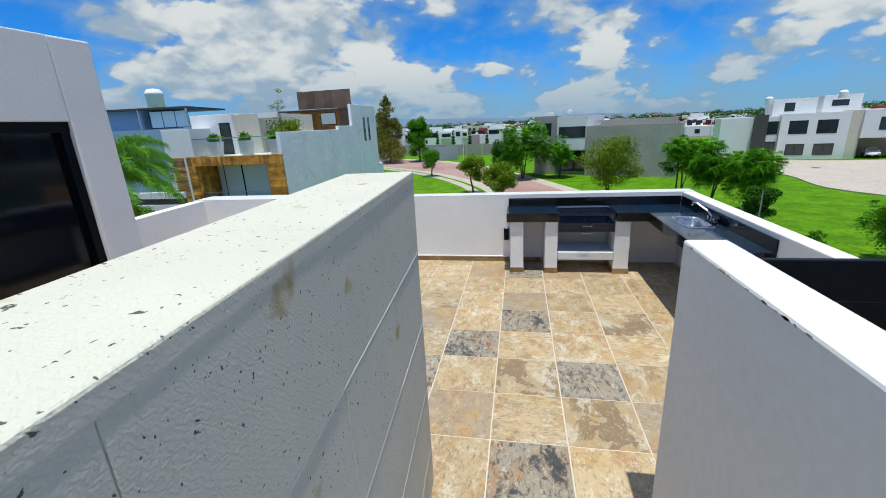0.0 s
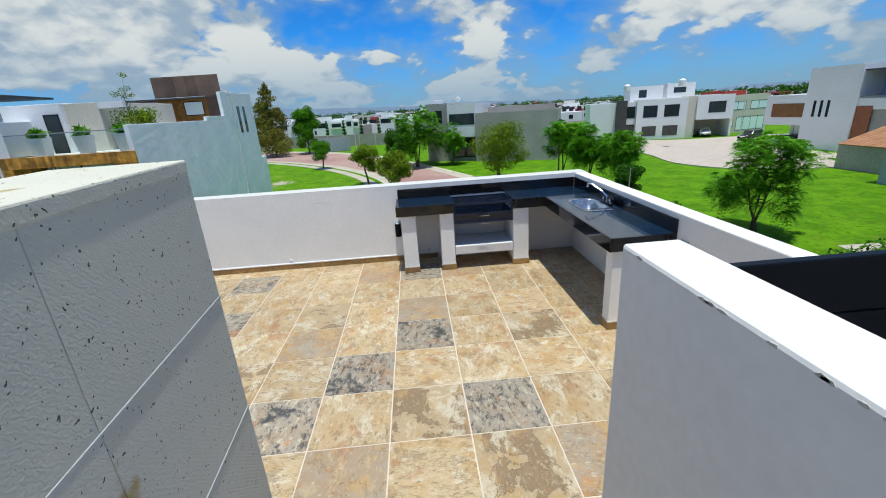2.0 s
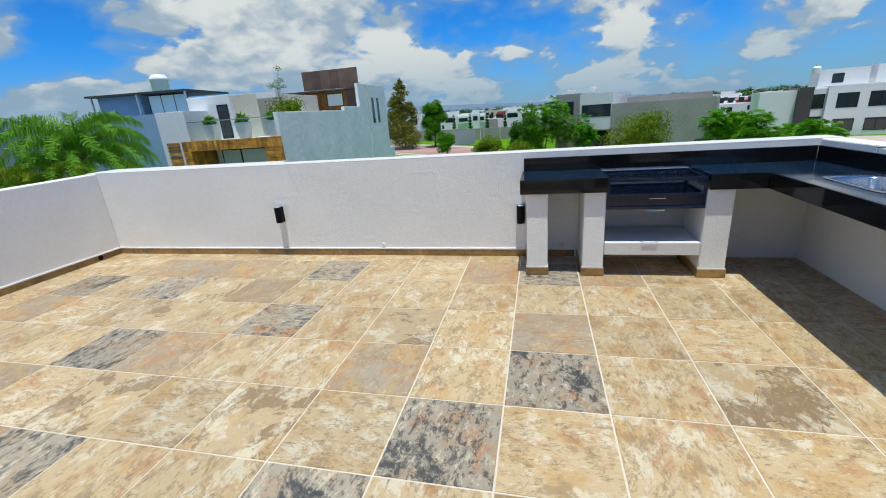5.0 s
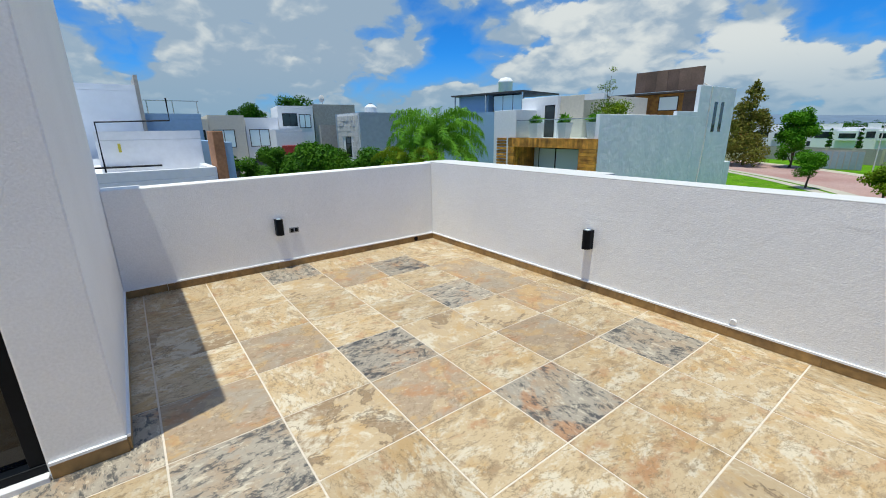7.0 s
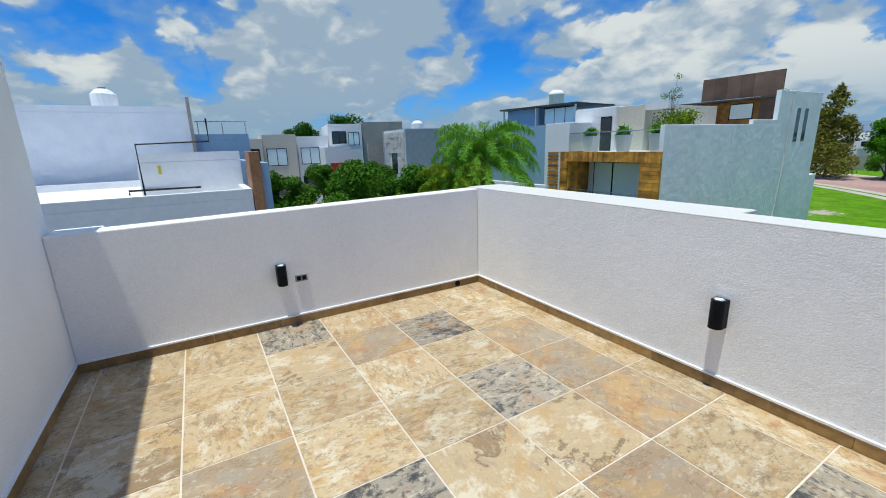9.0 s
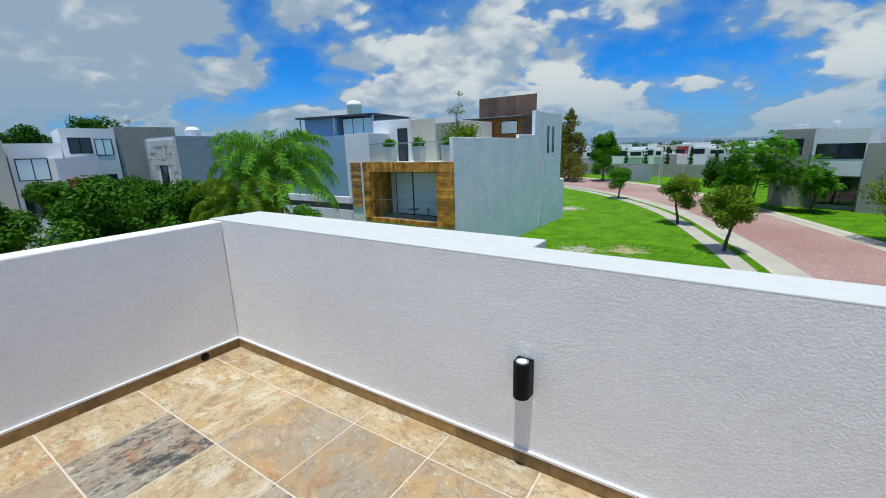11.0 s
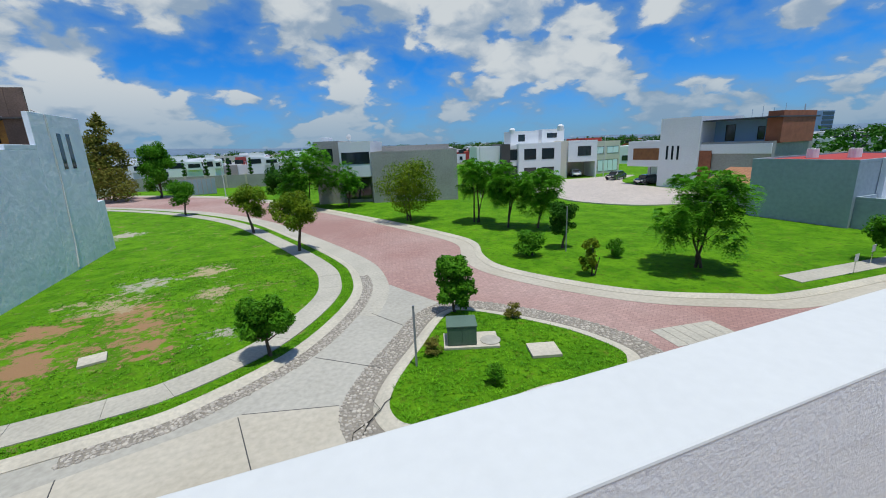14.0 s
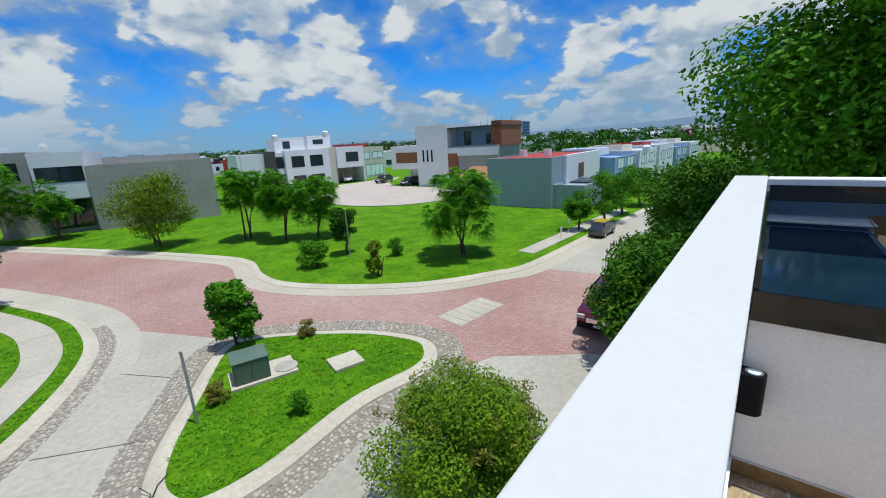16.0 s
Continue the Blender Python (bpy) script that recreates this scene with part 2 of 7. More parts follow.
def lay_pavers(m, long, high, joint):
    """Adds small paving blocks with darker joints, each a little lighter or darker, to a surface."""
    tree = m.node_tree
    N, join = tree.nodes.new, links(tree)
    bsdf = tree.nodes["Principled BSDF"]
    coord, turn, bond, mix = N("ShaderNodeTexCoord"), N("ShaderNodeMapping"), N("ShaderNodeTexBrick"), N("ShaderNodeMix")
    turn.inputs["Rotation"].default_value = (0, 0, 0.9)
    bond.inputs["Scale"].default_value = 1.0
    bond.inputs["Brick Width"].default_value, bond.inputs["Row Height"].default_value = long, high
    bond.inputs["Mortar Size"].default_value, bond.inputs["Mortar Smooth"].default_value = joint, 0.3
    bond.inputs["Color1"].default_value, bond.inputs["Color2"].default_value = (0.90, 0.90, 0.90, 1), (1.08, 1.07, 1.06, 1)
    bond.inputs["Mortar"].default_value = (0.74, 0.74, 0.74, 1)
    join(coord.outputs["Object"], turn.inputs["Vector"])
    join(turn.outputs[0], bond.inputs["Vector"])
    mix.data_type, mix.blend_type = "RGBA", "MULTIPLY"
    mix.inputs["Factor"].default_value = 1.0
    join(bsdf.inputs["Base Color"].links[0].from_socket, mix.inputs["A"])
    join(bond.outputs["Color"], mix.inputs["B"])
    join(mix.outputs["Result"], bsdf.inputs["Base Color"])


lay_pavers(M_RED, 0.3, 0.2, 0.018)
lay_pavers(M_COURT, 0.4, 0.4, 0.02)


def grass_mat(name, bare=()):
    """Mown grass with darker and yellower tufts. bare: (x, y, reach, earth or cement) of worn places."""
    m = bpy.data.materials.new(name)
    m.use_nodes = True
    tree = m.node_tree
    N, join = tree.nodes.new, links(tree)
    bsdf = tree.nodes["Principled BSDF"]
    bsdf.inputs["Roughness"].default_value, bsdf.inputs["Specular IOR Level"].default_value = 0.95, 0.1
    coord = N("ShaderNodeTexCoord")

    def cloud(scale, detail, rough=0.6):
        n = N("ShaderNodeTexNoise")
        n.inputs["Scale"].default_value, n.inputs["Detail"].default_value, n.inputs["Roughness"].default_value = scale, detail, rough
        join(coord.outputs["Object"], n.inputs["Vector"])
        return n.outputs["Fac"]

    def blend(a, b, fac, lo, hi, most=1.0):
        r, x = N("ShaderNodeMapRange"), N("ShaderNodeMix")
        r.inputs["From Min"].default_value, r.inputs["From Max"].default_value = lo, hi
        r.inputs["To Max"].default_value = most
        x.data_type = "RGBA"
        join(fac, r.inputs["Value"])
        join(r.outputs["Result"], x.inputs["Factor"])
        for key, v in (("A", a), ("B", b)):
            if isinstance(v, tuple):
                x.inputs[key].default_value = (*v, 1)
            else:
                join(v, x.inputs[key])
        return x.outputs["Result"]

    tuft = cloud(2.6, 10, 0.72)
    c = blend((0.135, 0.305, 0.008), (0.068, 0.195, 0.004), cloud(0.55, 12, 0.72), 0.40, 0.60)
    c = blend(c, (0.035, 0.115, 0.004), tuft, 0.51, 0.64, 0.85)
    c = blend(c, (0.24, 0.29, 0.03), cloud(1.3, 12, 0.8), 0.555, 0.66, 0.6)
    c = blend(c, (0.03, 0.10, 0.003), cloud(4.2, 10, 0.8), 0.55, 0.66, 0.7)
    ragged = cloud(1.1, 11, 0.75)
    if bare:
        c = blend(c, (0.31, 0.22, 0.11), cloud(0.9, 14, 0.82), 0.565, 0.63, 0.85)
    for x, y, reach, colour in bare:
        far = N("ShaderNodeVectorMath")
        far.operation, far.inputs[1].default_value = "DISTANCE", (x, y, ZG + 0.1)
        join(coord.outputs["Object"], far.inputs[0])
        scaled, both = N("ShaderNodeMath"), N("ShaderNodeMath")
        scaled.operation, scaled.inputs[1].default_value, scaled.inputs[2].default_value = "MULTIPLY_ADD", -0.15 / reach, 0.15
        join(far.outputs["Value"], scaled.inputs[0])
        both.operation = "ADD"
        join(scaled.outputs[0], both.inputs[0])
        join(ragged, both.inputs[1])
        c = blend(c, colour, both.outputs[0], 0.555, 0.615)
    join(c, bsdf.inputs["Base Color"])
    b = N("ShaderNodeBump")
    b.inputs["Strength"].default_value, b.inputs["Distance"].default_value = 0.9, 0.12
    join(cloud(5, 10, 0.75), b.inputs["Height"])
    join(b.outputs["Normal"], bsdf.inputs["Normal"])
    return m


ZG = -6.0  # street level
EARTH, CEMENT, STRAW = (0.36, 0.21, 0.11), (0.42, 0.38, 0.31), (0.42, 0.34, 0.20)
M_GRASS = grass_mat("lawn_grass")
M_GRASS_WORN = grass_mat("worn_lawn_grass", ((-7.6, 32.2, 1.9, STRAW), (-10.0, 25.4, 2.6, EARTH), (-8.3, 20.6, 1.7, EARTH), (-12.3, 21.2, 2.6, EARTH), (-10.7, 30.7, 2.0, CEMENT), (-9.2, 22.9, 2.3, EARTH), (-11.8, 27.6, 2.3, STRAW), (-6.6, 27.2, 1.7, STRAW), (-13.4, 24.4, 2.1, EARTH), (-18.0, 51.5, 2.6, CEMENT), (-5.7, 20.5, 1.0, CEMENT)))
M_LAND = mat("far_land", (0.10, 0.14, 0.06), 0.95, 0.3, 0.01, 0.08, 0.0, other=(0.2, 0.18, 0.13))
# the blue of distant haze is mixed into the hills' own colour
M_HILL = mat("haze_tinted_hill", (0.13, 0.19, 0.27), 1.0, 0.12, 0.002, 0.02, 0.0)
M_BARK = mat("bark", (0.12, 0.085, 0.06), 0.95, 0.3, 3, 22, 0.5, 0.02)


def leaf_mat(name, base, other):
    m = mat(name, base, 0.6, 0.3, 1.4, 9, 0.0, other=other)
    tree = m.node_tree
    N, join = tree.nodes.new, links(tree)
    bsdf, out = tree.nodes["Principled BSDF"], tree.nodes["Material Output"]
    bsdf.inputs["Specular IOR Level"].default_value = 0.12
    thin, mix, hue = N("ShaderNodeBsdfTranslucent"), N("ShaderNodeMixShader"), bsdf.inputs["Base Color"].links[0].from_socket
    join(hue, thin.inputs["Color"])
    mix.inputs[0].default_value = 0.2
    join(bsdf.outputs[0], mix.inputs[1])
    join(thin.outputs[0], mix.inputs[2])
    join(mix.outputs[0], out.inputs["Surface"])
    return m


M_LEAF = leaf_mat("leaf_green", (0.05, 0.19, 0.006), (0.115, 0.31, 0.012))
M_LEAF_DARK = leaf_mat("leaf_dark_green", (0.02, 0.085, 0.005), (0.045, 0.15, 0.008))
M_LEAF_OLIVE = leaf_mat("leaf_olive", (0.185, 0.26, 0.01), (0.09, 0.19, 0.007))
M_LEAF_LIGHT = leaf_mat("leaf_light_green", (0.17, 0.38, 0.03), (0.10, 0.28, 0.02))
M_LEAF_LUSH = leaf_mat("leaf_lush_green", (0.075, 0.27, 0.01), (0.15, 0.38, 0.02))
M_LEAF_BUSH = leaf_mat("leaf_yellow_green", (0.17, 0.30, 0.014), (0.085, 0.19, 0.008))
M_LEAF_STREET = leaf_mat("leaf_street_green", (0.03, 0.12, 0.006), (0.09, 0.22, 0.012))
M_LEAF_DRY = leaf_mat("leaf_brownish", (0.24, 0.20, 0.04), (0.13, 0.17, 0.025))


def glass_mat(name, tint=(0.02, 0.03, 0.035), rough=0.05):
    m = bpy.data.materials.new(name)
    m.use_nodes = True
    b = m.node_tree.nodes["Principled BSDF"]
    b.inputs["Base Color"].default_value, b.inputs["Roughness"].default_value = (*tint, 1), rough
    b.inputs["Specular IOR Level"].default_value = 0.8
    return m


M_PANE = glass_mat("dark_window_glass")
M_PANE_DOOR = glass_mat("black_door_glass", (0.006, 0.008, 0.012), 0.06)
M_PANE_DOOR.node_tree.nodes["Principled BSDF"].inputs["Specular IOR Level"].default_value = 0.4
# pale curtain behind glass; the sky's reflection is added as a brighter base colour
M_PANE_PALE = glass_mat("curtained_skylit_glass", (0.78, 0.93, 0.96), 0.1)


def clear_glass():
    m = bpy.data.materials.new("clear_glass")
    m.use_nodes = True
    b = m.node_tree.nodes["Principled BSDF"]
    b.inputs["Base Color"].default_value = (0.85, 0.95, 0.95, 1)
    b.inputs["Roughness"].default_value, b.inputs["Transmission Weight"].default_value, b.inputs["IOR"].default_value = 0.02, 1.0, 1.3
    return m


M_CLEAR = clear_glass()


def tile_mat(name, ground, layers, cracks=None):
    """Slate-look porcelain, other on each tile. layers: (colour, scale, roughness, streak, shift, low, high, most)."""
    m = bpy.data.materials.new(name)
    m.use_nodes = True
    tree = m.node_tree
    N, join = tree.nodes.new, links(tree)
    bsdf = tree.nodes["Principled BSDF"]
    bsdf.inputs["Roughness"].default_value = 0.5
    coord, info, move, spread = N("ShaderNodeTexCoord"), N("ShaderNodeObjectInfo"), N("ShaderNodeVectorMath"), N("ShaderNodeVectorMath")
    spread.operation, spread.inputs[0].default_value = "SCALE", (37.0, 91.0, 13.0)
    join(info.outputs["Random"], spread.inputs["Scale"])
    move.operation = "ADD"
    join(coord.outputs["Object"], move.inputs[0])
    join(spread.outputs[0], move.inputs[1])

    def cloud(scale, rough, streak, shift, detail=14):
        n, turn = N("ShaderNodeTexNoise"), N("ShaderNodeMapping")
        turn.inputs["Location"].default_value = (shift, shift * 2, 0)
        turn.inputs["Rotation"].default_value = (0, 0, 0.5)
        turn.inputs["Scale"].default_value = (1.0, streak, 1.0)
        n.inputs["Scale"].default_value, n.inputs["Detail"].default_value = scale, detail
        n.inputs["Distortion"].default_value, n.inputs["Roughness"].default_value = 0.35, rough
        join(move.outputs[0], turn.inputs["Vector"])
        join(turn.outputs[0], n.inputs["Vector"])
        return n.outputs["Fac"]

    def blend(a, b, fac, lo, hi, most=1.0):
        r, x = N("ShaderNodeMapRange"), N("ShaderNodeMix")
        r.inputs["From Min"].default_value, r.inputs["From Max"].default_value = lo, hi
        r.inputs["To Max"].default_value = most
        x.data_type = "RGBA"
        join(fac, r.inputs["Value"])
        join(r.outputs["Result"], x.inputs["Factor"])
        for key, v in (("A", a), ("B", b)):
            if isinstance(v, tuple):
                x.inputs[key].default_value = (*v, 1)
            else:
                join(v, x.inputs[key])
        return x.outputs["Result"]

    c = ground
    for colour, scale, rough, streak, shift, lo, hi, most in layers:
        c = blend(c, colour, cloud(scale, rough, streak, shift), lo, hi, most)
    if cracks:
        # broken rims of the plates: a thin band round one level of the noise
        scale, rough, streak, shift, level, colour = cracks
        off, far = N("ShaderNodeMath"), N("ShaderNodeMath")
        off.operation, off.inputs[1].default_value = "SUBTRACT", level
        far.operation = "ABSOLUTE"
        join(cloud(scale, rough, streak, shift), off.inputs[0])
        join(off.outputs[0], far.inputs[0])
        c = blend(c, colour, far.outputs[0], 0.012, 0.002, 0.75)
    hue, r = N("ShaderNodeHueSaturation"), N("ShaderNodeMapRange")
    r.inputs["To Min"].default_value, r.inputs["To Max"].default_value = 0.9, 1.1
    join(info.outputs["Random"], r.inputs["Value"])
    join(r.outputs["Result"], hue.inputs["Value"])
    join(c, hue.inputs["Color"])
    join(hue.outputs["Color"], bsdf.inputs["Base Color"])
    b = N("ShaderNodeBump")
    b.inputs["Strength"].default_value, b.inputs["Distance"].default_value = 0.5, 0.004
    join(cloud(12, 0.72, 1.6, 6.0), b.inputs["Height"])
    join(b.outputs["Normal"], bsdf.inputs["Normal"])
    return m


CREAM, WHITISH, OCHRE, RUST, OLIVE = (0.485, 0.365, 0.22), (0.60, 0.53, 0.405), (0.45, 0.29, 0.125), (0.38, 0.185, 0.08), (0.20, 0.14, 0.075)
TAUPE, MAUVE, INK, STONE_GREY = (0.265, 0.18, 0.10), (0.345, 0.255, 0.17), (0.035, 0.038, 0.044), (0.33, 0.285, 0.225)
FLECKS = ((OLIVE, 15.0, 0.76, 2.2, 5.0, 0.55, 0.60, 0.75), (WHITISH, 20.0, 0.76, 1.8, 7.0, 0.555, 0.62, 0.55), (OLIVE, 44.0, 0.7, 1.4, 11.0, 0.57, 0.64, 0.45))
M_TILE = tile_mat("cream_slate_tile", CREAM, (
    (OCHRE, 3.6, 0.62, 1.3, 1.0, 0.50, 0.62, 0.8), (WHITISH, 4.6, 0.72, 1.6, 3.0, 0.52, 0.59, 0.85),
    (TAUPE, 4.2, 0.70, 1.6, 8.0, 0.555, 0.61, 0.65), (RUST, 4.0, 0.66, 1.2, 4.0, 0.55, 0.65, 0.75)) + FLECKS, (3.4, 0.7, 1.4, 9.0, 0.46, OLIVE))
M_TILE_MAUVE = tile_mat("mauve_rust_slate_tile", MAUVE, (
    (CREAM, 4.4, 0.7, 1.5, 3.0, 0.53, 0.60, 0.6), (OCHRE, 3.4, 0.60, 1.2, 1.0, 0.53, 0.57, 0.7), (RUST, 3.2, 0.68, 1.3, 4.0, 0.53, 0.62, 0.75),
    (STONE_GREY, 3.0, 0.6, 1.2, 2.0, 0.53, 0.60, 0.7)) + FLECKS[1:], (3.0, 0.68, 1.3, 9.0, 0.5, OLIVE))
M_TILE_TAUPE = tile_mat("taupe_slate_tile", TAUPE, (
    (CREAM, 2.2, 0.66, 1.1, 1.0, 0.45, 0.485, 0.85), (WHITISH, 3.0, 0.7, 1.2, 3.0, 0.52, 0.58, 0.85), (OCHRE, 4.2, 0.66, 1.2, 6.0, 0.54, 0.62, 0.7),
    (MAUVE, 7.0, 0.72, 1.3, 2.0, 0.53, 0.60, 0.6)) + FLECKS[1:], (2.2, 0.66, 1.1, 1.0, 0.47, (0.12, 0.08, 0.045)))
M_TILE_DARK = tile_mat("dark_speckled_slate_tile", STONE_GREY, (
    (MAUVE, 4.0, 0.65, 1.3, 1.0, 0.48, 0.58, 0.8), (WHITISH, 9.0, 0.75, 1.8, 3.0, 0.54, 0.60, 0.7), (RUST, 2.6, 0.66, 1.1, 4.0, 0.57, 0.64, 0.75),
    (INK, 12.0, 0.78, 1.8, 5.0, 0.515, 0.575, 0.85), (INK, 2.6, 0.76, 1.1, 7.0, 0.55, 0.60, 0.9), (WHITISH, 26.0, 0.75, 2.0, 8.0, 0.57, 0.62, 0.6)))


def stone_mat():
    """Pale grey volcanic stone with dark pits."""
    m = bpy.data.materials.new("pitted_cantera_stone")
    m.use_nodes = True
    tree = m.node_tree
    N, join = tree.nodes.new, links(tree)
    bsdf = tree.nodes["Principled BSDF"]
    bsdf.inputs["Roughness"].default_value = 0.92
    coord, noise_a, cells, cells2 = N("ShaderNodeTexCoord"), N("ShaderNodeTexNoise"), N("ShaderNodeTexVoronoi"), N("ShaderNodeTexVoronoi")
    warp, bend = N("ShaderNodeTexNoise"), N("ShaderNodeVectorMath")
    warp.inputs["Scale"].default_value, warp.inputs["Detail"].default_value = 16, 5
    bend.operation = "MULTIPLY_ADD"
    bend.inputs[1].default_value = (0.11, 0.09, 0.07)
    join(coord.outputs["Object"], warp.inputs["Vector"])
    join(warp.outputs["Color"], bend.inputs[0])
    join(coord.outputs["Object"], bend.inputs[2])
    noise_a.inputs["Scale"].default_value, noise_a.inputs["Detail"].default_value = 2.2, 7
    join(coord.outputs["Object"], noise_a.inputs["Vector"])
    cells.inputs["Scale"].default_value, cells2.inputs["Scale"].default_value = 24, 85
    join(bend.outputs[0], cells.inputs["Vector"])
    join(bend.outputs[0], cells2.inputs["Vector"])

    def pits(node, size, share):
        near, pick, both = N("ShaderNodeMapRange"), N("ShaderNodeMath"), N("ShaderNodeMath")
        near.inputs["From Min"].default_value, near.inputs["From Max"].default_value = size, size * 0.75
        part_of, vary, over = N("ShaderNodeSeparateColor"), N("ShaderNodeMath"), N("ShaderNodeMath")
        join(node.outputs["Color"], part_of.inputs[0])
        vary.operation, vary.inputs[1].default_value, vary.inputs[2].default_value = "MULTIPLY_ADD", 0.9, 0.1
        join(part_of.outputs[1], vary.inputs[0])
        over.operation = "DIVIDE"
        join(node.outputs["Distance"], over.inputs[0])
        join(vary.outputs[0], over.inputs[1])
        join(over.outputs[0], near.inputs["Value"])
        pick.operation, pick.inputs[1].default_value = "LESS_THAN", share
        join(part_of.outputs[0], pick.inputs[0])
        both.operation = "MULTIPLY"
        join(near.outputs["Result"], both.inputs[0])
        join(pick.outputs[0], both.inputs[1])
        return both.outputs[0]

    p1, p2 = pits(cells, 0.19, 0.06), pits(cells2, 0.40, 0.19)
    top = N("ShaderNodeMath")
    top.operation = "MAXIMUM"
    join(p1, top.inputs[0])
    join(p2, top.inputs[1])
    base, dark, stain = N("ShaderNodeMix"), N("ShaderNodeMix"), N("ShaderNodeMix")
    for x in (base, dark, stain):
        x.data_type = "RGBA"
    base.inputs["A"].default_value, base.inputs["B"].default_value = (0.69, 0.67, 0.575, 1), (0.55, 0.545, 0.475, 1)
    join(noise_a.outputs["Fac"], base.inputs["Factor"])
    spots, rng = N("ShaderNodeTexNoise"), N("ShaderNodeMapRange")
    spots.inputs["Scale"].default_value, spots.inputs["Detail"].default_value = 5.5, 3
    rng.inputs["From Min"].default_value, rng.inputs["From Max"].default_value = 0.66, 0.74
    join(coord.outputs["Object"], spots.inputs["Vector"])
    join(spots.outputs["Fac"], rng.inputs["Value"])
    stain.inputs["B"].default_value = (0.42, 0.33, 0.16, 1)
    join(rng.outputs["Result"], stain.inputs["Factor"])
    join(base.outputs["Result"], stain.inputs["A"])
    dark.inputs["B"].default_value = (0.10, 0.10, 0.085, 1)
    join(top.outputs[0], dark.inputs["Factor"])
    join(stain.outputs["Result"], dark.inputs["A"])
    join(dark.outputs["Result"], bsdf.inputs["Base Color"])
    b, minus, rough_n, add = N("ShaderNodeBump"), N("ShaderNodeMath"), N("ShaderNodeTexNoise"), N("ShaderNodeMath")
    rough_n.inputs["Scale"].default_value, rough_n.inputs["Detail"].default_value = 60, 5
    join(coord.outputs["Object"], rough_n.inputs["Vector"])
    minus.operation, minus.inputs[1].default_value = "MULTIPLY", -1.6
    join(top.outputs[0], minus.inputs[0])
    add.operation = "ADD"
    join(minus.outputs[0], add.inputs[0])
    comb, more = N("ShaderNodeTexWave"), N("ShaderNodeMath")
    comb.bands_direction = "DIAGONAL"
    comb.inputs["Scale"].default_value, comb.inputs["Distortion"].default_value = 38, 9.0
    comb.inputs["Detail"].default_value, comb.inputs["Detail Scale"].default_value = 4, 2.0
    join(coord.outputs["Object"], comb.inputs["Vector"])
    more.operation, more.inputs[1].default_value = "MULTIPLY_ADD", 0.3
    join(comb.outputs["Fac"], more.inputs[0])
    join(rough_n.outputs["Fac"], more.inputs[2])
    join(more.outputs[0], add.inputs[1])
    b.inputs["Strength"].default_value, b.inputs["Distance"].default_value = 0.5, 0.006
    join(add.outputs[0], b.inputs["Height"])
    join(b.outputs["Normal"], bsdf.inputs["Normal"])
    return m


M_STONE = stone_mat()

# ---- building helpers ----


def thing(name, at, label, category, group="", kind="", turn=0.0):
    ob = new(name)
    ob.empty_display_size = 0.2
    ob.matrix_basis = pose(*at, 0, 0, turn)
    return tagged(ob, label, category, group, kind)


def mesh_of(name, bm, material):
    me = bpy.data.meshes.new(name)
    bm.to_mesh(me)
    bm.free()
    for m in material if isinstance(material, (list, tuple)) else [material]:
        me.materials.append(m)
    return me


def part(name, bm, material, parent, label=""):
    """Links a bmesh, given in the parent's own space, as one mesh under it."""
    ob = new(name, mesh_of(name, bm, material))
    ob.parent = parent
    return tagged(ob, label)


def whole(name, bm, material, label, category="", kind="", group=""):
    return tagged(new(name, mesh_of(name, bm, material)), label, category, group, kind)


def slab(x0, x1, y0, y1, z0, z1, bevel=0.0, bm=None):
    own = bmesh.new()
    bmesh.ops.create_cube(own, size=1)
    bmesh.ops.scale(own, vec=(x1 - x0, y1 - y0, z1 - z0), verts=own.verts)
    bmesh.ops.translate(own, vec=((x0 + x1) / 2, (y0 + y1) / 2, (z0 + z1) / 2), verts=own.verts)
    if bevel:
        bmesh.ops.bevel(own, geom=own.edges[:], offset=bevel, segments=2, affect="EDGES", profile=0.5)
    if bm is None:
        return own
    me = bpy.data.meshes.new("tmp")
    own.to_mesh(me)
    own.free()
    bm.from_mesh(me)
    bpy.data.meshes.remove(me)
    return bm


def tube(points, radii, sides=8, bm=None, cap=True):
    """A tapered pipe along points."""
    bm = bm or bmesh.new()
    pts = [Vector(p) for p in points]
    radii = radii if isinstance(radii, (list, tuple)) else [radii] * len(pts)
    rings = []
    for k, p in enumerate(pts):
        way = (pts[min(k + 1, len(pts) - 1)] - pts[max(k - 1, 0)]).normalized()
        side = way.cross(Vector((0, 0, 1)) if abs(way.z) < 0.95 else Vector((1, 0, 0))).normalized()
        up = side.cross(way)
        rings.append([bm.verts.new(p + radii[k] * (math.cos(a) * side + math.sin(a) * up)) for a in np.linspace(0, 2 * math.pi, sides, endpoint=False)])
    for a, b in zip(rings, rings[1:]):
        for k in range(sides):
            bm.faces.new((a[k], a[(k + 1) % sides], b[(k + 1) % sides], b[k]))
    if cap:
        bm.faces.new(rings[0][::-1])
        bm.faces.new(rings[-1])
    return bm


def smooth_line(points, steps=6, closed=False):
    """Catmull-Rom through points in the plan."""
    pts = [np.array(p, float) for p in points]
    n = len(pts)
    out = []
    for k in range(n if closed else n - 1):
        if closed:
            a, b, c, d = (pts[(k + j) % n] for j in (-1, 0, 1, 2))
        else:
            a, b, c, d = pts[max(k - 1, 0)], pts[k], pts[k + 1], pts[min(k + 2, n - 1)]
        for t in np.linspace(0, 1, steps, endpoint=False):
            out.append(0.5 * (2 * b + (c - a) * t + (2 * a - 5 * b + 4 * c - d) * t * t + (3 * b - a - 3 * c + d) * t ** 3))
    if not closed:
        out.append(pts[-1])
    return out


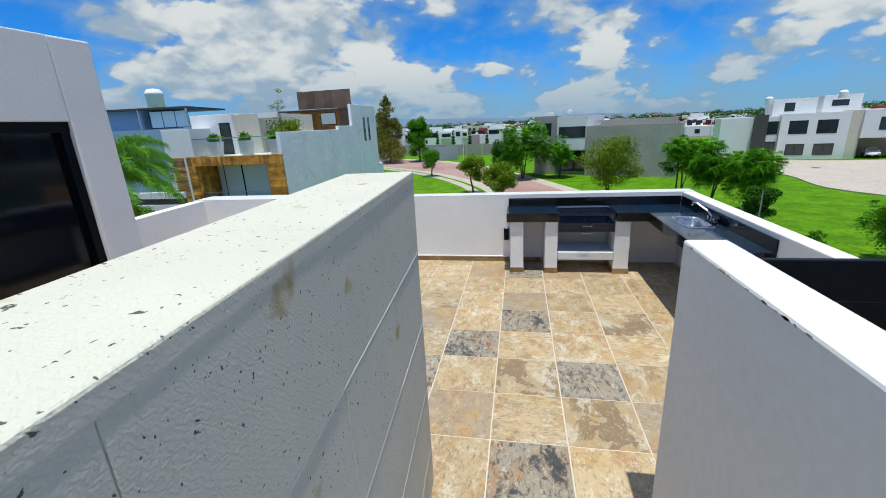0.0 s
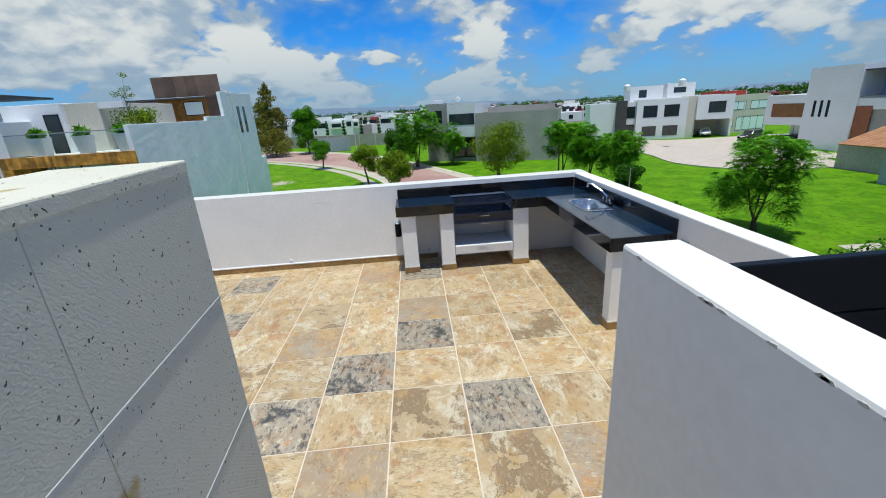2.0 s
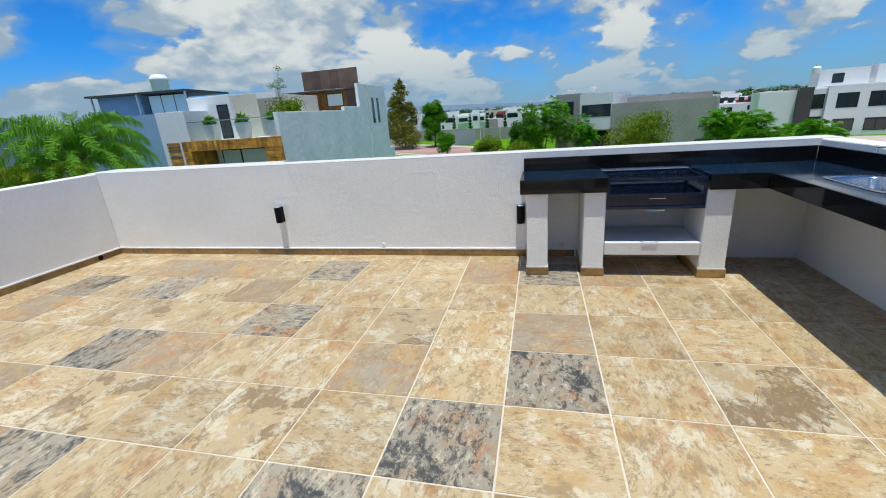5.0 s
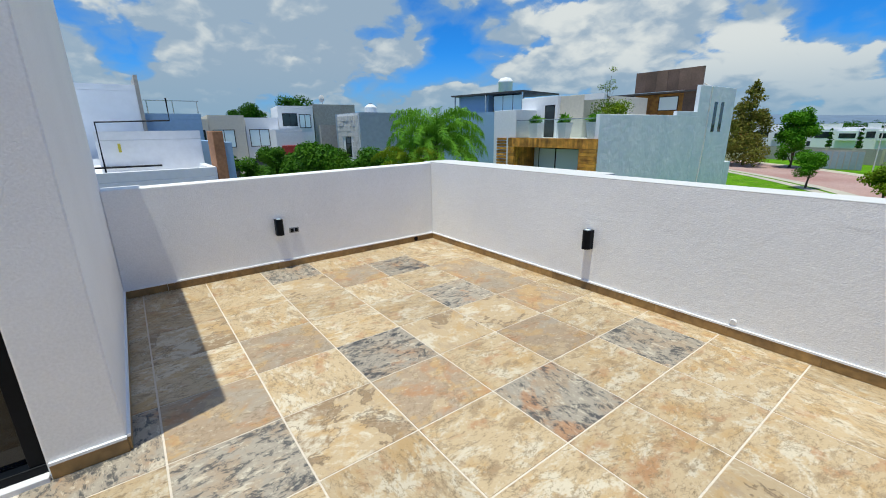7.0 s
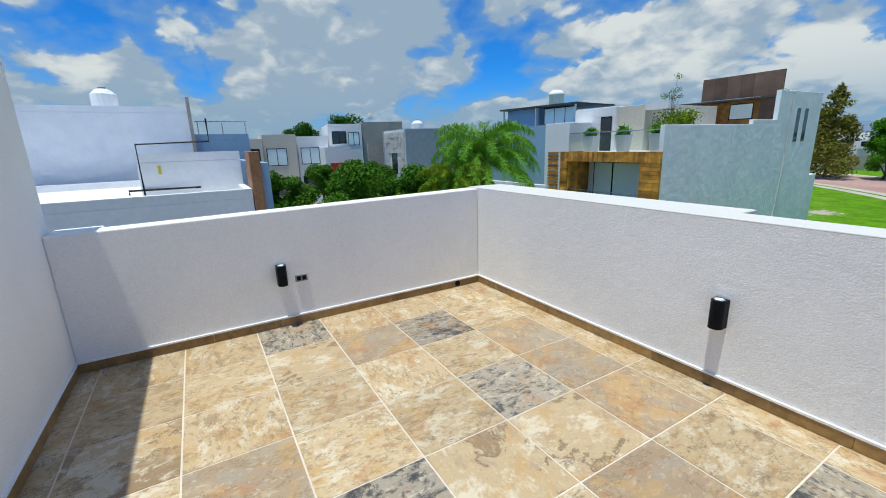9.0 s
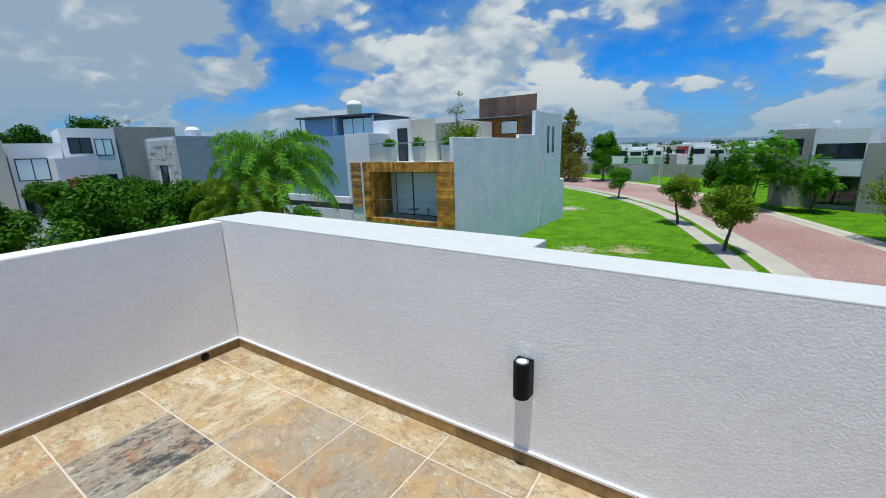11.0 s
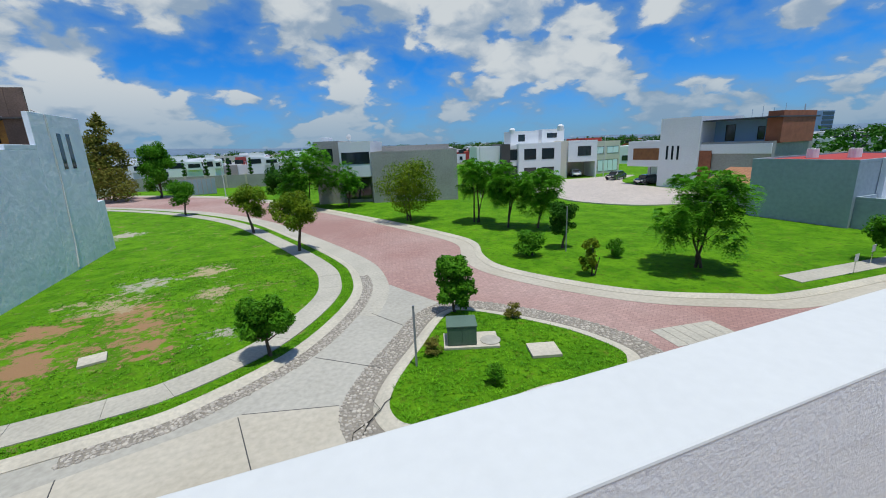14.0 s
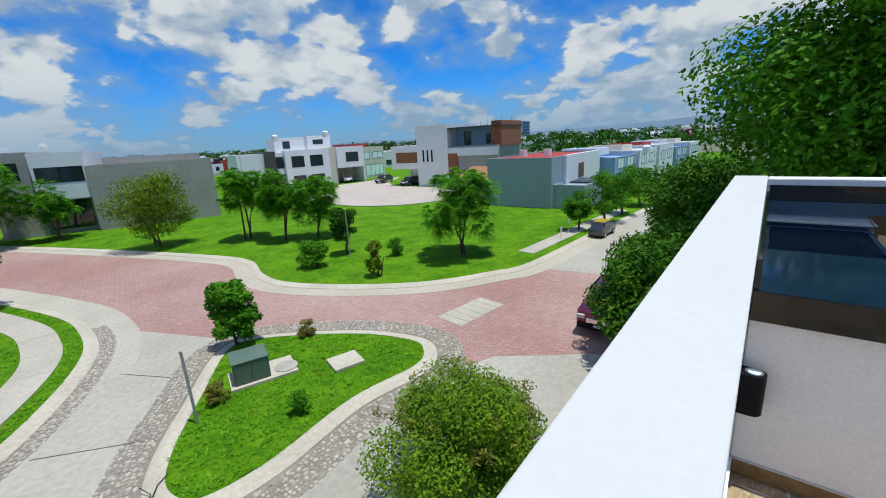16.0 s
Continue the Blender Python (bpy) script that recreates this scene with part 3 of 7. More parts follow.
def offset_line(line, far, closed=False):
    """The line moved to its left by far metres."""
    n, out = len(line), []
    for k in range(n):
        a = line[(k - 1) % n] if closed else line[max(k - 1, 0)]
        b = line[(k + 1) % n] if closed else line[min(k + 1, n - 1)]
        d = (b - a) / (np.linalg.norm(b - a) + 1e-9)
        out.append(line[k] + far * np.array([-d[1], d[0]]))
    return out


def ribbon(line, near, far, z0, z1, closed=False, bm=None):
    """A raised strip between two offsets of a line."""
    bm = bm or bmesh.new()
    a, b = offset_line(line, near, closed), offset_line(line, far, closed)
    rows = [[bm.verts.new((*p, z)) for p, z in ((u, z0), (u, z1), (v, z1), (v, z0))] for u, v in zip(a, b)]
    n = len(rows)
    for k in range(n if closed else n - 1):
        p, q = rows[k], rows[(k + 1) % n]
        for j in range(3):
            bm.faces.new((p[j], q[j], q[j + 1], p[j + 1]))
    bmesh.ops.recalc_face_normals(bm, faces=bm.faces[:])
    return bm


def strip(line, profile, closed=False):
    """A section, given as (offset, height) pairs, drawn along a line."""
    bm = bmesh.new()
    rails = [offset_line(line, off, closed) for off, z in profile]
    rows = [[bm.verts.new((*rail[k], z)) for rail, (off, z) in zip(rails, profile)] for k in range(len(line))]
    n = len(rows)
    for k in range(n if closed else n - 1):
        p, q = rows[k], rows[(k + 1) % n]
        for j in range(len(profile) - 1):
            bm.faces.new((p[j], q[j], q[j + 1], p[j + 1]))
    bmesh.ops.recalc_face_normals(bm, faces=bm.faces[:])
    return bm


def sheet(points, z0, z1):
    """A filled outline with vertical sides."""
    bm = bmesh.new()
    top = [bm.verts.new((*p, z1)) for p in points]
    face = bm.faces.new(top)
    face.normal_update()
    if face.normal.z < 0:
        face.normal_flip()
    if z1 - z0 > 1e-4:
        low = [bm.verts.new((*p, z0)) for p in points]
        for k in range(len(top)):
            j = (k + 1) % len(top)
            bm.faces.new((top[k], low[k], low[j], top[j]))
    bmesh.ops.triangulate(bm, faces=[face], ngon_method="EAR_CLIP")
    bmesh.ops.recalc_face_normals(bm, faces=bm.faces[:])
    return bm

# ---- the terrace ----
ZT, ZW = 1.20, 1.145  # tops of the street-side and west parapets
XW, XE, YN = -5.95, 2.80, 2.05  # inner faces
ROOM_S = -7.2

whole("wall_north", slab(XW - 0.2, 2.98, YN, 2.31, -0.3, ZT - 0.002, 0.0), M_WHITE, "white rough-rendered terrace parapet towards the street", "wall", "structure")
whole("wall_north_2", slab(XW - 0.2, -3.19, 2.318, 2.55, -0.3, ZT + 0.003, 0.008), M_CAP, "white thicker stretch of the street parapet", "wall", "structure")
bm = slab(XW - 0.2, XW, -1.95, YN - 0.002, -0.3, ZW, 0.012)
for v in bm.verts:
    if v.co.z > 0.5:
        v.co.z += 0.05 * (v.co.y + 1.95) / (YN + 1.95)
whole("wall_west", bm, M_WHITE, "white rough-rendered parapet between two roof terraces", "wall", "structure")
whole("wall_west_2", slab(XW - 0.35, XW - 0.2, -1.95, -1.62, -0.3, ZW + 0.0, 0.01), M_WHITE, "white thicker end of the side parapet", "wall", "structure")
whole("wall_east", slab(XE, 2.98, ROOM_S, YN - 0.002, -0.3, ZT, 0.012), M_WHITE, "white rendered parapet behind the kitchen counter", "wall", "structure")
whole("coping_north", slab(XW - 0.196, 2.984, YN - 0.0006, 2.316, ZT - 0.008, ZT + 0.006, 0.006), M_CAP, "bright white painted top of the street parapet", "coping", "structure")
whole("wall_south", slab(-3.25, 2.98, ROOM_S - 0.2, ROOM_S, -0.3, 3.2, 0.01), M_WHITE, "plain white rendered wall closing the terrace", "wall", "structure")
# roof room with its black sliding door
room = thing("wall_room", (-3.25, -1.95, 0), "white rendered roof room with a black sliding door", "wall", kind="structure")
part("wall", slab(XW + 3.25 - 0.2, 0, -0.33, 0, -0.3, 3.2, 0.012), M_WHITE, room)
part("wall", slab(-0.2, 0, -3.6, -0.332, 2.58, 3.2, 0.008), M_WHITE, room)
part("wall", slab(-0.2, 0, ROOM_S + 1.95, -3.602, -0.3, 3.2, 0.008), M_WHITE, room)
part("wall", slab(XW + 3.25 - 0.2, XW + 3.25, ROOM_S + 1.95, -0.332, -0.3, 3.2), M_WHITE, room)
part("roof", slab(XW + 3.25, -0.2, ROOM_S + 1.95, -0.332, 2.98, 3.1), M_SMOOTH, room)
door = thing("door_1", (-3.25, -2.28, 0), "black aluminium sliding glass door of the roof room", "door", kind="structure")
for y in (0.0, -1.6, -3.2):
    part("frame", slab(-0.14, -0.04, y - 0.07, y, 0.02, 2.578, 0.004), M_BLACK, door)
for z in (0.0, 2.5):
    part("frame", slab(-0.15, -0.03, -3.27, 0.0, z, z + 0.078, 0.004), M_BLACK, door)
for y in (-1.6, -3.2):
    part("pane", slab(-0.10, -0.09, y, y + 1.53, 0.08, 2.5), M_PANE_DOOR, door)
part("sill", slab(-0.2, 0.02, -3.27, 0.0, -0.01, 0.03, 0.004), M_SMOOTH, door)

# stair between the stone wall and the white wall
stone = thing("wall_stone", (-0.37, -2.84, 0), "pale grey pitted volcanic stone stair wall", "wall", kind="structure", turn=4.2)
part("core", slab(-0.37, -0.02, -4.36, -0.02, -0.01, 2.13), M_STONE, stone)
courses = [(-0.01, 0.30), (0.30, 0.765), (0.765, 1.235), (1.235, 1.70), (1.70, 2.165)]
rnd = random.Random(5)
for k, (z0, z1) in enumerate(courses):
    y = 0.0
    while y > -4.36:
        y2 = max(y - 0.66, -4.42)
        part("stone", slab(-0.024, 0.0 + rnd.uniform(-0.001, 0.001), y2 + 0.0004, y - 0.0004, z0 + 0.003, z1 - 0.003, 0.003), M_STONE, stone)
        part("stone", slab(-0.39, -0.366, y2 + 0.0004, y - 0.0004, z0 + 0.003, z1 - 0.003, 0.003), M_STONE, stone)
        y = y2
    if k:
        bm = slab(-0.022, 0.0012, -4.42, -0.001, z0 - 0.0035, z0 + 0.0035)
        slab(-0.388, -0.368, -4.42, -0.001, z0 - 0.003, z0 + 0.003, 0, bm)
        slab(-0.365, -0.025, -0.02, -0.001, z0 - 0.003, z0 + 0.003, 0, bm)
        part("mortar", bm, M_CAP, stone, "white mortar joint")
    part("stone", slab(-0.365, -0.025, -0.022, 0.001, z0 + 0.003, z1 - 0.003, 0.003), M_STONE, stone)
for y in (0.0, -1.3, -2.6, -3.9):
    part("capstone", slab(-0.392, 0.002, max(y - 1.3, -4.4) + 0.001, y + 0.004 - (0.004 if y else 0), 2.13, 2.172, 0.006), M_STONE, stone)
stair_wall = whole("wall_stair", slab(1.05, 1.26, -7.2, -2.88, -0.01, 1.79, 0.014), M_SMOOTH, "smooth white plastered stair wall with a chipped edge", "wall", "structure")
for k in range(5):
    y1 = -3.2 - 0.28 * k
    y0 = y1 - 0.28 if k < 4 else ROOM_S
    whole("step_%d" % (k + 1), slab(-0.33 if k < 4 else -0.2, 1.046, y0, y1, 0.0, 0.18 * (k + 1) - 0.002, 0.004), M_CONCRETE, "plain stair step between two walls", "step", "structure")
M_CHIP = mat("bare_plaster", (0.50, 0.49, 0.47), 0.95, 0.3, 20, 90, 0.3, 0.003)
rnd = random.Random(12)
for k in range(14):
    y, long = -2.95 - rnd.random() * 1.7, rnd.uniform(0.008, 0.035)
    bm = bmesh.new()
    rim = [bm.verts.new((1.0485, y + long * math.cos(a) * rnd.uniform(0.6, 1.0), 1.776 + 0.006 * math.sin(a) * rnd.uniform(0.5, 1.2))) for a in np.linspace(0, 6.283, 9, endpoint=False)]
    back = [bm.verts.new((1.0525, v.co.y, v.co.z)) for v in rim]
    bm.faces.new(rim)
    for j in range(9):
        bm.faces.new((rim[j], rim[(j + 1) % 9], back[(j + 1) % 9], back[j]))
    bmesh.ops.recalc_face_normals(bm, faces=bm.faces[:])
    part("chip", bm, M_CHIP, stair_wall, "chipped plaster")
panel = thing("metal_gate", (1.26, -3.02, 0), "black sheet-metal gate with horizontal ribs beside the stair wall", "gate")
part("gate_frame", slab(0.01, 0.06, -0.03, 0.03, 0.05, 1.74, 0.004), M_BLACK, panel)
part("gate_frame", slab(0.81, 0.86, -0.03, 0.03, 0.0, 1.745, 0.004), M_BLACK, panel)
for k in range(8):
    part("board", slab(0.06, 0.81, -0.02, 0.02, 0.06 + 0.21 * k, 0.264 + 0.21 * k, 0.006), M_BLACK, panel)
whole("wall_yard", slab(2.26, 2.796, -3.45, -2.8, -0.3, 1.76, 0.012), M_SMOOTH, "white plastered wall block beside the metal gate", "wall", "structure")

# skirtings: short brown pieces with a white painted lip above
def skirting(name, a, b, inward, at_end=0.0):
    a, b, n = Vector(a), Vector(b), Vector(inward)
    far = (b - a).length
    way = (b - a) / far
    top = thing(name, (a.x, a.y, 0), "brown tile skirting along the parapet's foot", "skirting", kind="structure")
    s = 0.0
    while s < far - 0.01:
        e = min(s + 0.6, far)
        p, q = way * (s + 0.001), way * (e - 0.001) + n * 0.012
        part("tile", slab(min(p.x, q.x), max(p.x, q.x), min(p.y, q.y), max(p.y, q.y), 0.004, 0.085, 0.0), M_SKIRT, top)
        s = e
    p, q = way * 0.001, way * (far - 0.001) + n * 0.016
    part("lip", slab(min(p.x, q.x), max(p.x, q.x), min(p.y, q.y), max(p.y, q.y), 0.085, 0.101, 0.0), M_WHITE, top)


skirting("baseboard_north", (XW, YN, 0), (0.05, YN, 0), (0, -1, 0))
skirting("baseboard_north_2", (0.28, YN, 0), (0.6, YN, 0), (0, -1, 0))
skirting("baseboard_west", (XW, YN - 0.012, 0), (XW, -1.94, 0), (1, 0, 0))
skirting("baseboard_room", (XW + 0.012, -1.95, 0), (-3.25, -1.95, 0), (0, 1, 0))
skirting("baseboard_door", (-3.25, -2.27, 0), (-3.25, -1.95, 0), (1, 0, 0))
skirting("baseboard_east", (XE, -0.6, 0), (XE, -2.6, 0), (-1, 0, 0))
bm = tube([(0, 0, 0), (-0.03, 0, 0)], 0.035, 14)
drain = whole("floor_drain", bm, M_BLACK, "dark round drain hole in the skirting corner", "drain")
drain.location = (XW + 0.018, 1.72, 0.047)

# ---- barbecue and counter ----
bbq = thing("barbecue", (0.06, 1.45, 0), "white rendered masonry barbecue with three legs against the parapet", "barbecue")
D = 0.595
for x0, x1 in ((0.02, 0.23), (0.57, 0.77), (1.63, 1.86)):
    part("leg", slab(x0, x1, 0.02, D, 0.085, 0.862, 0.012), M_WHITE, bbq)
    part("leg_lip", slab(x0 - 0.006, x1 + 0.006, 0.012, D, 0.0835, 0.094), M_CAP, bbq)
    part("leg_skirting", slab(x0 - 0.01, x1 + 0.01, 0.008, D, 0.006, 0.083, 0.002), M_SKIRT, bbq, "brown tile foot")
part("shelf", slab(0.775, 1.625, 0.012, D, 0.225, 0.355, 0.008), M_SMOOTH, bbq)
part("back", slab(0.775, 1.625, D - 0.016, D, 0.372, 0.99, 0.0), M_SMOOTH, bbq)
grill = thing("grill_grate", (0.83, 1.45, 0.70), "black steel grill frame with two mesh grates and a wire handle", "grill")
for z in (0.10, 0.245):
    for y in (0.02, 0.55):
        part("rail", slab(0.0, 0.85, y, y + 0.025, z, z + 0.03, 0.003), M_GRILL, grill)
    for x in (0.0, 0.825):
        part("rail", slab(x, x + 0.025, 0.047, 0.548, z, z + 0.03, 0.003), M_GRILL, grill)
    bm = bmesh.new()
    for k in range(42):
        slab(0.028 + k * 0.0195, 0.034 + k * 0.0195, 0.047, 0.548, z + 0.012, z + 0.018, 0, bm)
    for k in range(14):
        slab(0.026, 0.834, 0.07 + k * 0.034, 0.075 + k * 0.034, z + 0.006, z + 0.0118, 0, bm)
    part("mesh", bm, M_GRILL, grill, "black wire mesh")
for x in (0.004, 0.831):
    for y in (0.022, 0.55):
        part("post", slab(x, x + 0.022, y, y + 0.02, 0.0, 0.245, 0.002), M_GRILL, grill)
part("tray", slab(0.0, 0.85, 0.0, 0.56, -0.012, 0.012, 0.003), M_GRILL, grill, "black ash tray")
part("front", slab(0.0, 0.85, 0.03, 0.036, 0.014, 0.10), M_GRILL, grill)
part("handle", tube([(0.36, 0.02, 0.115), (0.36, -0.05, 0.10), (0.5, -0.05, 0.10), (0.5, 0.02, 0.115)], 0.0035, 6), M_STEEL, grill, "steel wire handle")
part("handle", tube([(0.36, 0.0, 0.0), (0.36, -0.05, -0.015), (0.5, -0.05, -0.015), (0.5, 0.0, 0.0)], 0.004, 6), M_STEEL, grill, "steel wire handle")

top = thing("countertop", (0.06, 1.45, 0), "polished black granite L-shaped worktop with deep apron and backsplash", "countertop")
ZC = 1.0
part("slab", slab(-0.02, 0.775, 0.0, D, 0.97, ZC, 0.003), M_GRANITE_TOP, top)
part("apron", slab(-0.02, 0.775, -0.02, 0.0, 0.86, ZC, 0.003), M_GRANITE, top)
part("apron", slab(-0.04, -0.02, -0.02, D, 0.86, ZC, 0.003), M_GRANITE, top)
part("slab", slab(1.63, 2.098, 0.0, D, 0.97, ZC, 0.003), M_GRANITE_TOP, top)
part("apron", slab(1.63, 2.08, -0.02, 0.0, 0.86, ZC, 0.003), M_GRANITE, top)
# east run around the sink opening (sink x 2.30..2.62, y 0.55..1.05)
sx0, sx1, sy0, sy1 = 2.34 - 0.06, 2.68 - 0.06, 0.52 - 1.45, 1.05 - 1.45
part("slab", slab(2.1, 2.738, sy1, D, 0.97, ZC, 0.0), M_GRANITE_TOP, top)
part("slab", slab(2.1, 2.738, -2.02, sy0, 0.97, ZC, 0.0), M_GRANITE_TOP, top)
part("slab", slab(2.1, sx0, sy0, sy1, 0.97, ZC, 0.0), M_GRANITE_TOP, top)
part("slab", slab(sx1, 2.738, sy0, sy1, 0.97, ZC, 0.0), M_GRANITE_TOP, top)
part("apron", slab(2.08, 2.1, -2.04, 0.0, 0.86, ZC, 0.003), M_GRANITE, top)
part("apron", slab(2.1, 2.738, -2.04, -2.02, 0.86, ZC, 0.003), M_GRANITE, top)
part("backsplash", slab(-0.02, 2.72, D - 0.02, D + 0.002, ZC, 1.14, 0.003), M_GRANITE, top)
part("backsplash", slab(2.72, 2.739, -2.04, D - 0.02, ZC, 1.14, 0.003), M_GRANITE, top)
support = thing("counter_support", (2.19, -0.56, 0), "white rendered end support of the counter", "support")
part("wall", slab(0.0, 0.608, 0.0, 0.14, 0.085, 0.862, 0.008), M_WHITE, support)
part("skirting", slab(-0.01, 0.608, -0.012, 0.14, 0.006, 0.083, 0.002), M_SKIRT, support, "brown tile foot")
part("lip", slab(-0.006, 0.608, -0.008, 0.14, 0.0835, 0.094), M_CAP, support)

sink = thing("sink", (2.51, 0.785, ZC), "stainless steel sink set into the black worktop", "sink")
hx, hy = 0.19, 0.29
bm = bmesh.new()
rings = []
for rx, ry, z in ((hx + 0.005, hy + 0.07, 0.004), (hx - 0.002, hy + 0.06, 0.008), (hx - 0.03, hy - 0.03, 0.006), (hx - 0.04, hy - 0.04, -0.005), (hx - 0.055, hy - 0.055, -0.15), (0.03, 0.03, -0.165)):
    ring = []
    for a in np.linspace(0, 2 * math.pi, 40, endpoint=False):
        c, s = math.cos(a), math.sin(a)
        ring.append(bm.verts.new((rx * math.copysign(abs(c) ** 0.35, c), ry * math.copysign(abs(s) ** 0.35, s), z)))
    rings.append(ring)
for a, b in zip(rings, rings[1:]):
    for k in range(40):
        bm.faces.new((a[k], a[(k + 1) % 40], b[(k + 1) % 40], b[k]))
bm.faces.new(rings[-1])
for f in bm.faces:
    f.smooth = True
part("basin", bm, M_STEEL, sink)
part("drainer", tube([(0, 0, -0.163), (0, 0, -0.158)], 0.035, 16), M_CHROME, sink)
tap = thing("tap", (2.705, 0.72, ZC), "chrome gooseneck tap with two handles on a dark base", "tap")
part("base", slab(-0.03, 0.03, -0.11, 0.11, 0.0, 0.03, 0.008), M_BLACK, tap)
part("spout", tube([(0, 0, 0.02), (0, 0, 0.10), (-0.04, 0.06, 0.16), (-0.13, 0.17, 0.235), (-0.16, 0.22, 0.235), (-0.165, 0.23, 0.20)], [0.013, 0.012, 0.011, 0.011, 0.011, 0.012], 10), M_CHROME, tap)
for y in (-0.09, 0.09):
    part("handle", tube([(0, y, 0.03), (0, y, 0.06), (0, y, 0.062), (0, y, 0.085)], [0.013, 0.013, 0.022, 0.02], 10), M_CHROME, tap)


def socket(name, at, turn, label, count=2):
    s = thing(name, at, label, "socket", turn=turn)
    part("plate", slab(-0.06, 0.06, -0.012, 0.0, -0.035, 0.035, 0.004), M_PLATE, s)
    for k in range(count):
        x = -0.027 + 0.054 * k
        part("outlet", slab(x - 0.02, x + 0.02, -0.018, -0.012, -0.022, 0.022, 0.002), M_STEEL if name == "switch_plate" else M_BLACK, s)


socket("power_socket", (XW, -0.125, 0.475), 90, "grey double power socket on the side parapet")
socket("switch_plate", (XE, -0.72, 0.93), -90, "steel double switch plate beside the counter's end")


def wall_lamp():
    w = thing("wall_lamp", (0, 0, 0), "black half-round up-and-down wall lamp on the white parapet", "lamp", "parapet lamps")
    bm = bmesh.new()
    for z0, z1, r in ((0.0, 0.2, 0.045),):
        outline = [(-0.045, 0.0), (0.045, 0.0)] + [(0.045 * math.cos(a), -0.055 - 0.045 * math.sin(a)) for a in np.linspace(0, math.pi, 14)]
        lo = [bm.verts.new((x, y, z0)) for x, y in outline]
        hi = [bm.verts.new((x, y, z1)) for x, y in outline]
        n = len(outline)
        for k in range(n):
            bm.faces.new((lo[k], lo[(k + 1) % n], hi[(k + 1) % n], hi[k]))
        bm.faces.new(hi)
        bm.faces.new(lo[::-1])
    bmesh.ops.recalc_face_normals(bm, faces=bm.faces[:])
    part("body", bm, M_BLACK, w)
    for z0, z1 in ((0.2, 0.204), (-0.004, 0.0)):
        part("ring", tube([(0, -0.052, z0), (0, -0.052, z1)], 0.036, 18), M_STEEL, w, "bright metal ring")
        part("lens", tube([(0, -0.052, z0 - 0.001), (0, -0.052, z1 + 0.001)], 0.026, 16), M_PANE_PALE, w, "glass lens")
    return w


lamp_a = wall_lamp()
lamp_a.matrix_basis = pose(-3.105, YN, 0.465)
copy_thing(lamp_a, pose(0.0, YN, 0.42))
copy_thing(lamp_a, pose(XW, -0.31, 0.445, 0, 0, 90))

for x in (-1.72, 0.46):
    cap_ = whole("pipe_stub", tube([(0, 0, 0), (0, -0.012, 0)], [0.028, 0.02], 12), M_SMOOTH, "small white pipe stub low on the parapet", "pipe")
    cap_.location = (x, YN - 0.0005, 0.14)

# ---- plants ----


def leaf_cloud(rng, centres, radii, count, size, name, flat=0.5, long=1.6):
    """Many small folded leaves on the outer parts of clumps; one mesh."""
    weights = np.array([r ** 2 for r in radii])
    pick = rng.choice(len(centres), count, p=weights / weights.sum())
    way = rng.normal(size=(count, 3))
    way /= np.linalg.norm(way, axis=1, keepdims=True)
    deep = rng.uniform(0.25, 1.0, count) ** 0.6
    C, R = np.array(centres)[pick], np.array(radii)[pick]
    pos = C + way * (R * deep)[:, None] * np.array([1, 1, 0.8])
    nrm = way * 0.6 + rng.normal(size=(count, 3)) * 0.5 + np.array([0, 0, flat])
    nrm /= np.linalg.norm(nrm, axis=1, keepdims=True)
    side = np.cross(nrm, rng.normal(size=(count, 3)))
    side /= np.linalg.norm(side, axis=1, keepdims=True)
    tip = np.cross(nrm, side)
    s = size * rng.uniform(0.6, 1.3, count)[:, None]
    v = np.stack([pos - tip * s * long * 0.5, pos + side * s * 0.42 - nrm * s * 0.12, pos + tip * s * long * 0.5 - nrm * s * 0.2, pos - side * s * 0.42 - nrm * s * 0.12], 1)
    verts = v.reshape(-1, 3)
    base = np.arange(count) * 4
    tris = np.concatenate([np.stack([base, base + 1, base + 2], 1), np.stack([base, base + 2, base + 3], 1)])
    me = bpy.data.meshes.new(name)
    me.from_pydata(verts.tolist(), [], tris.tolist())
    return me


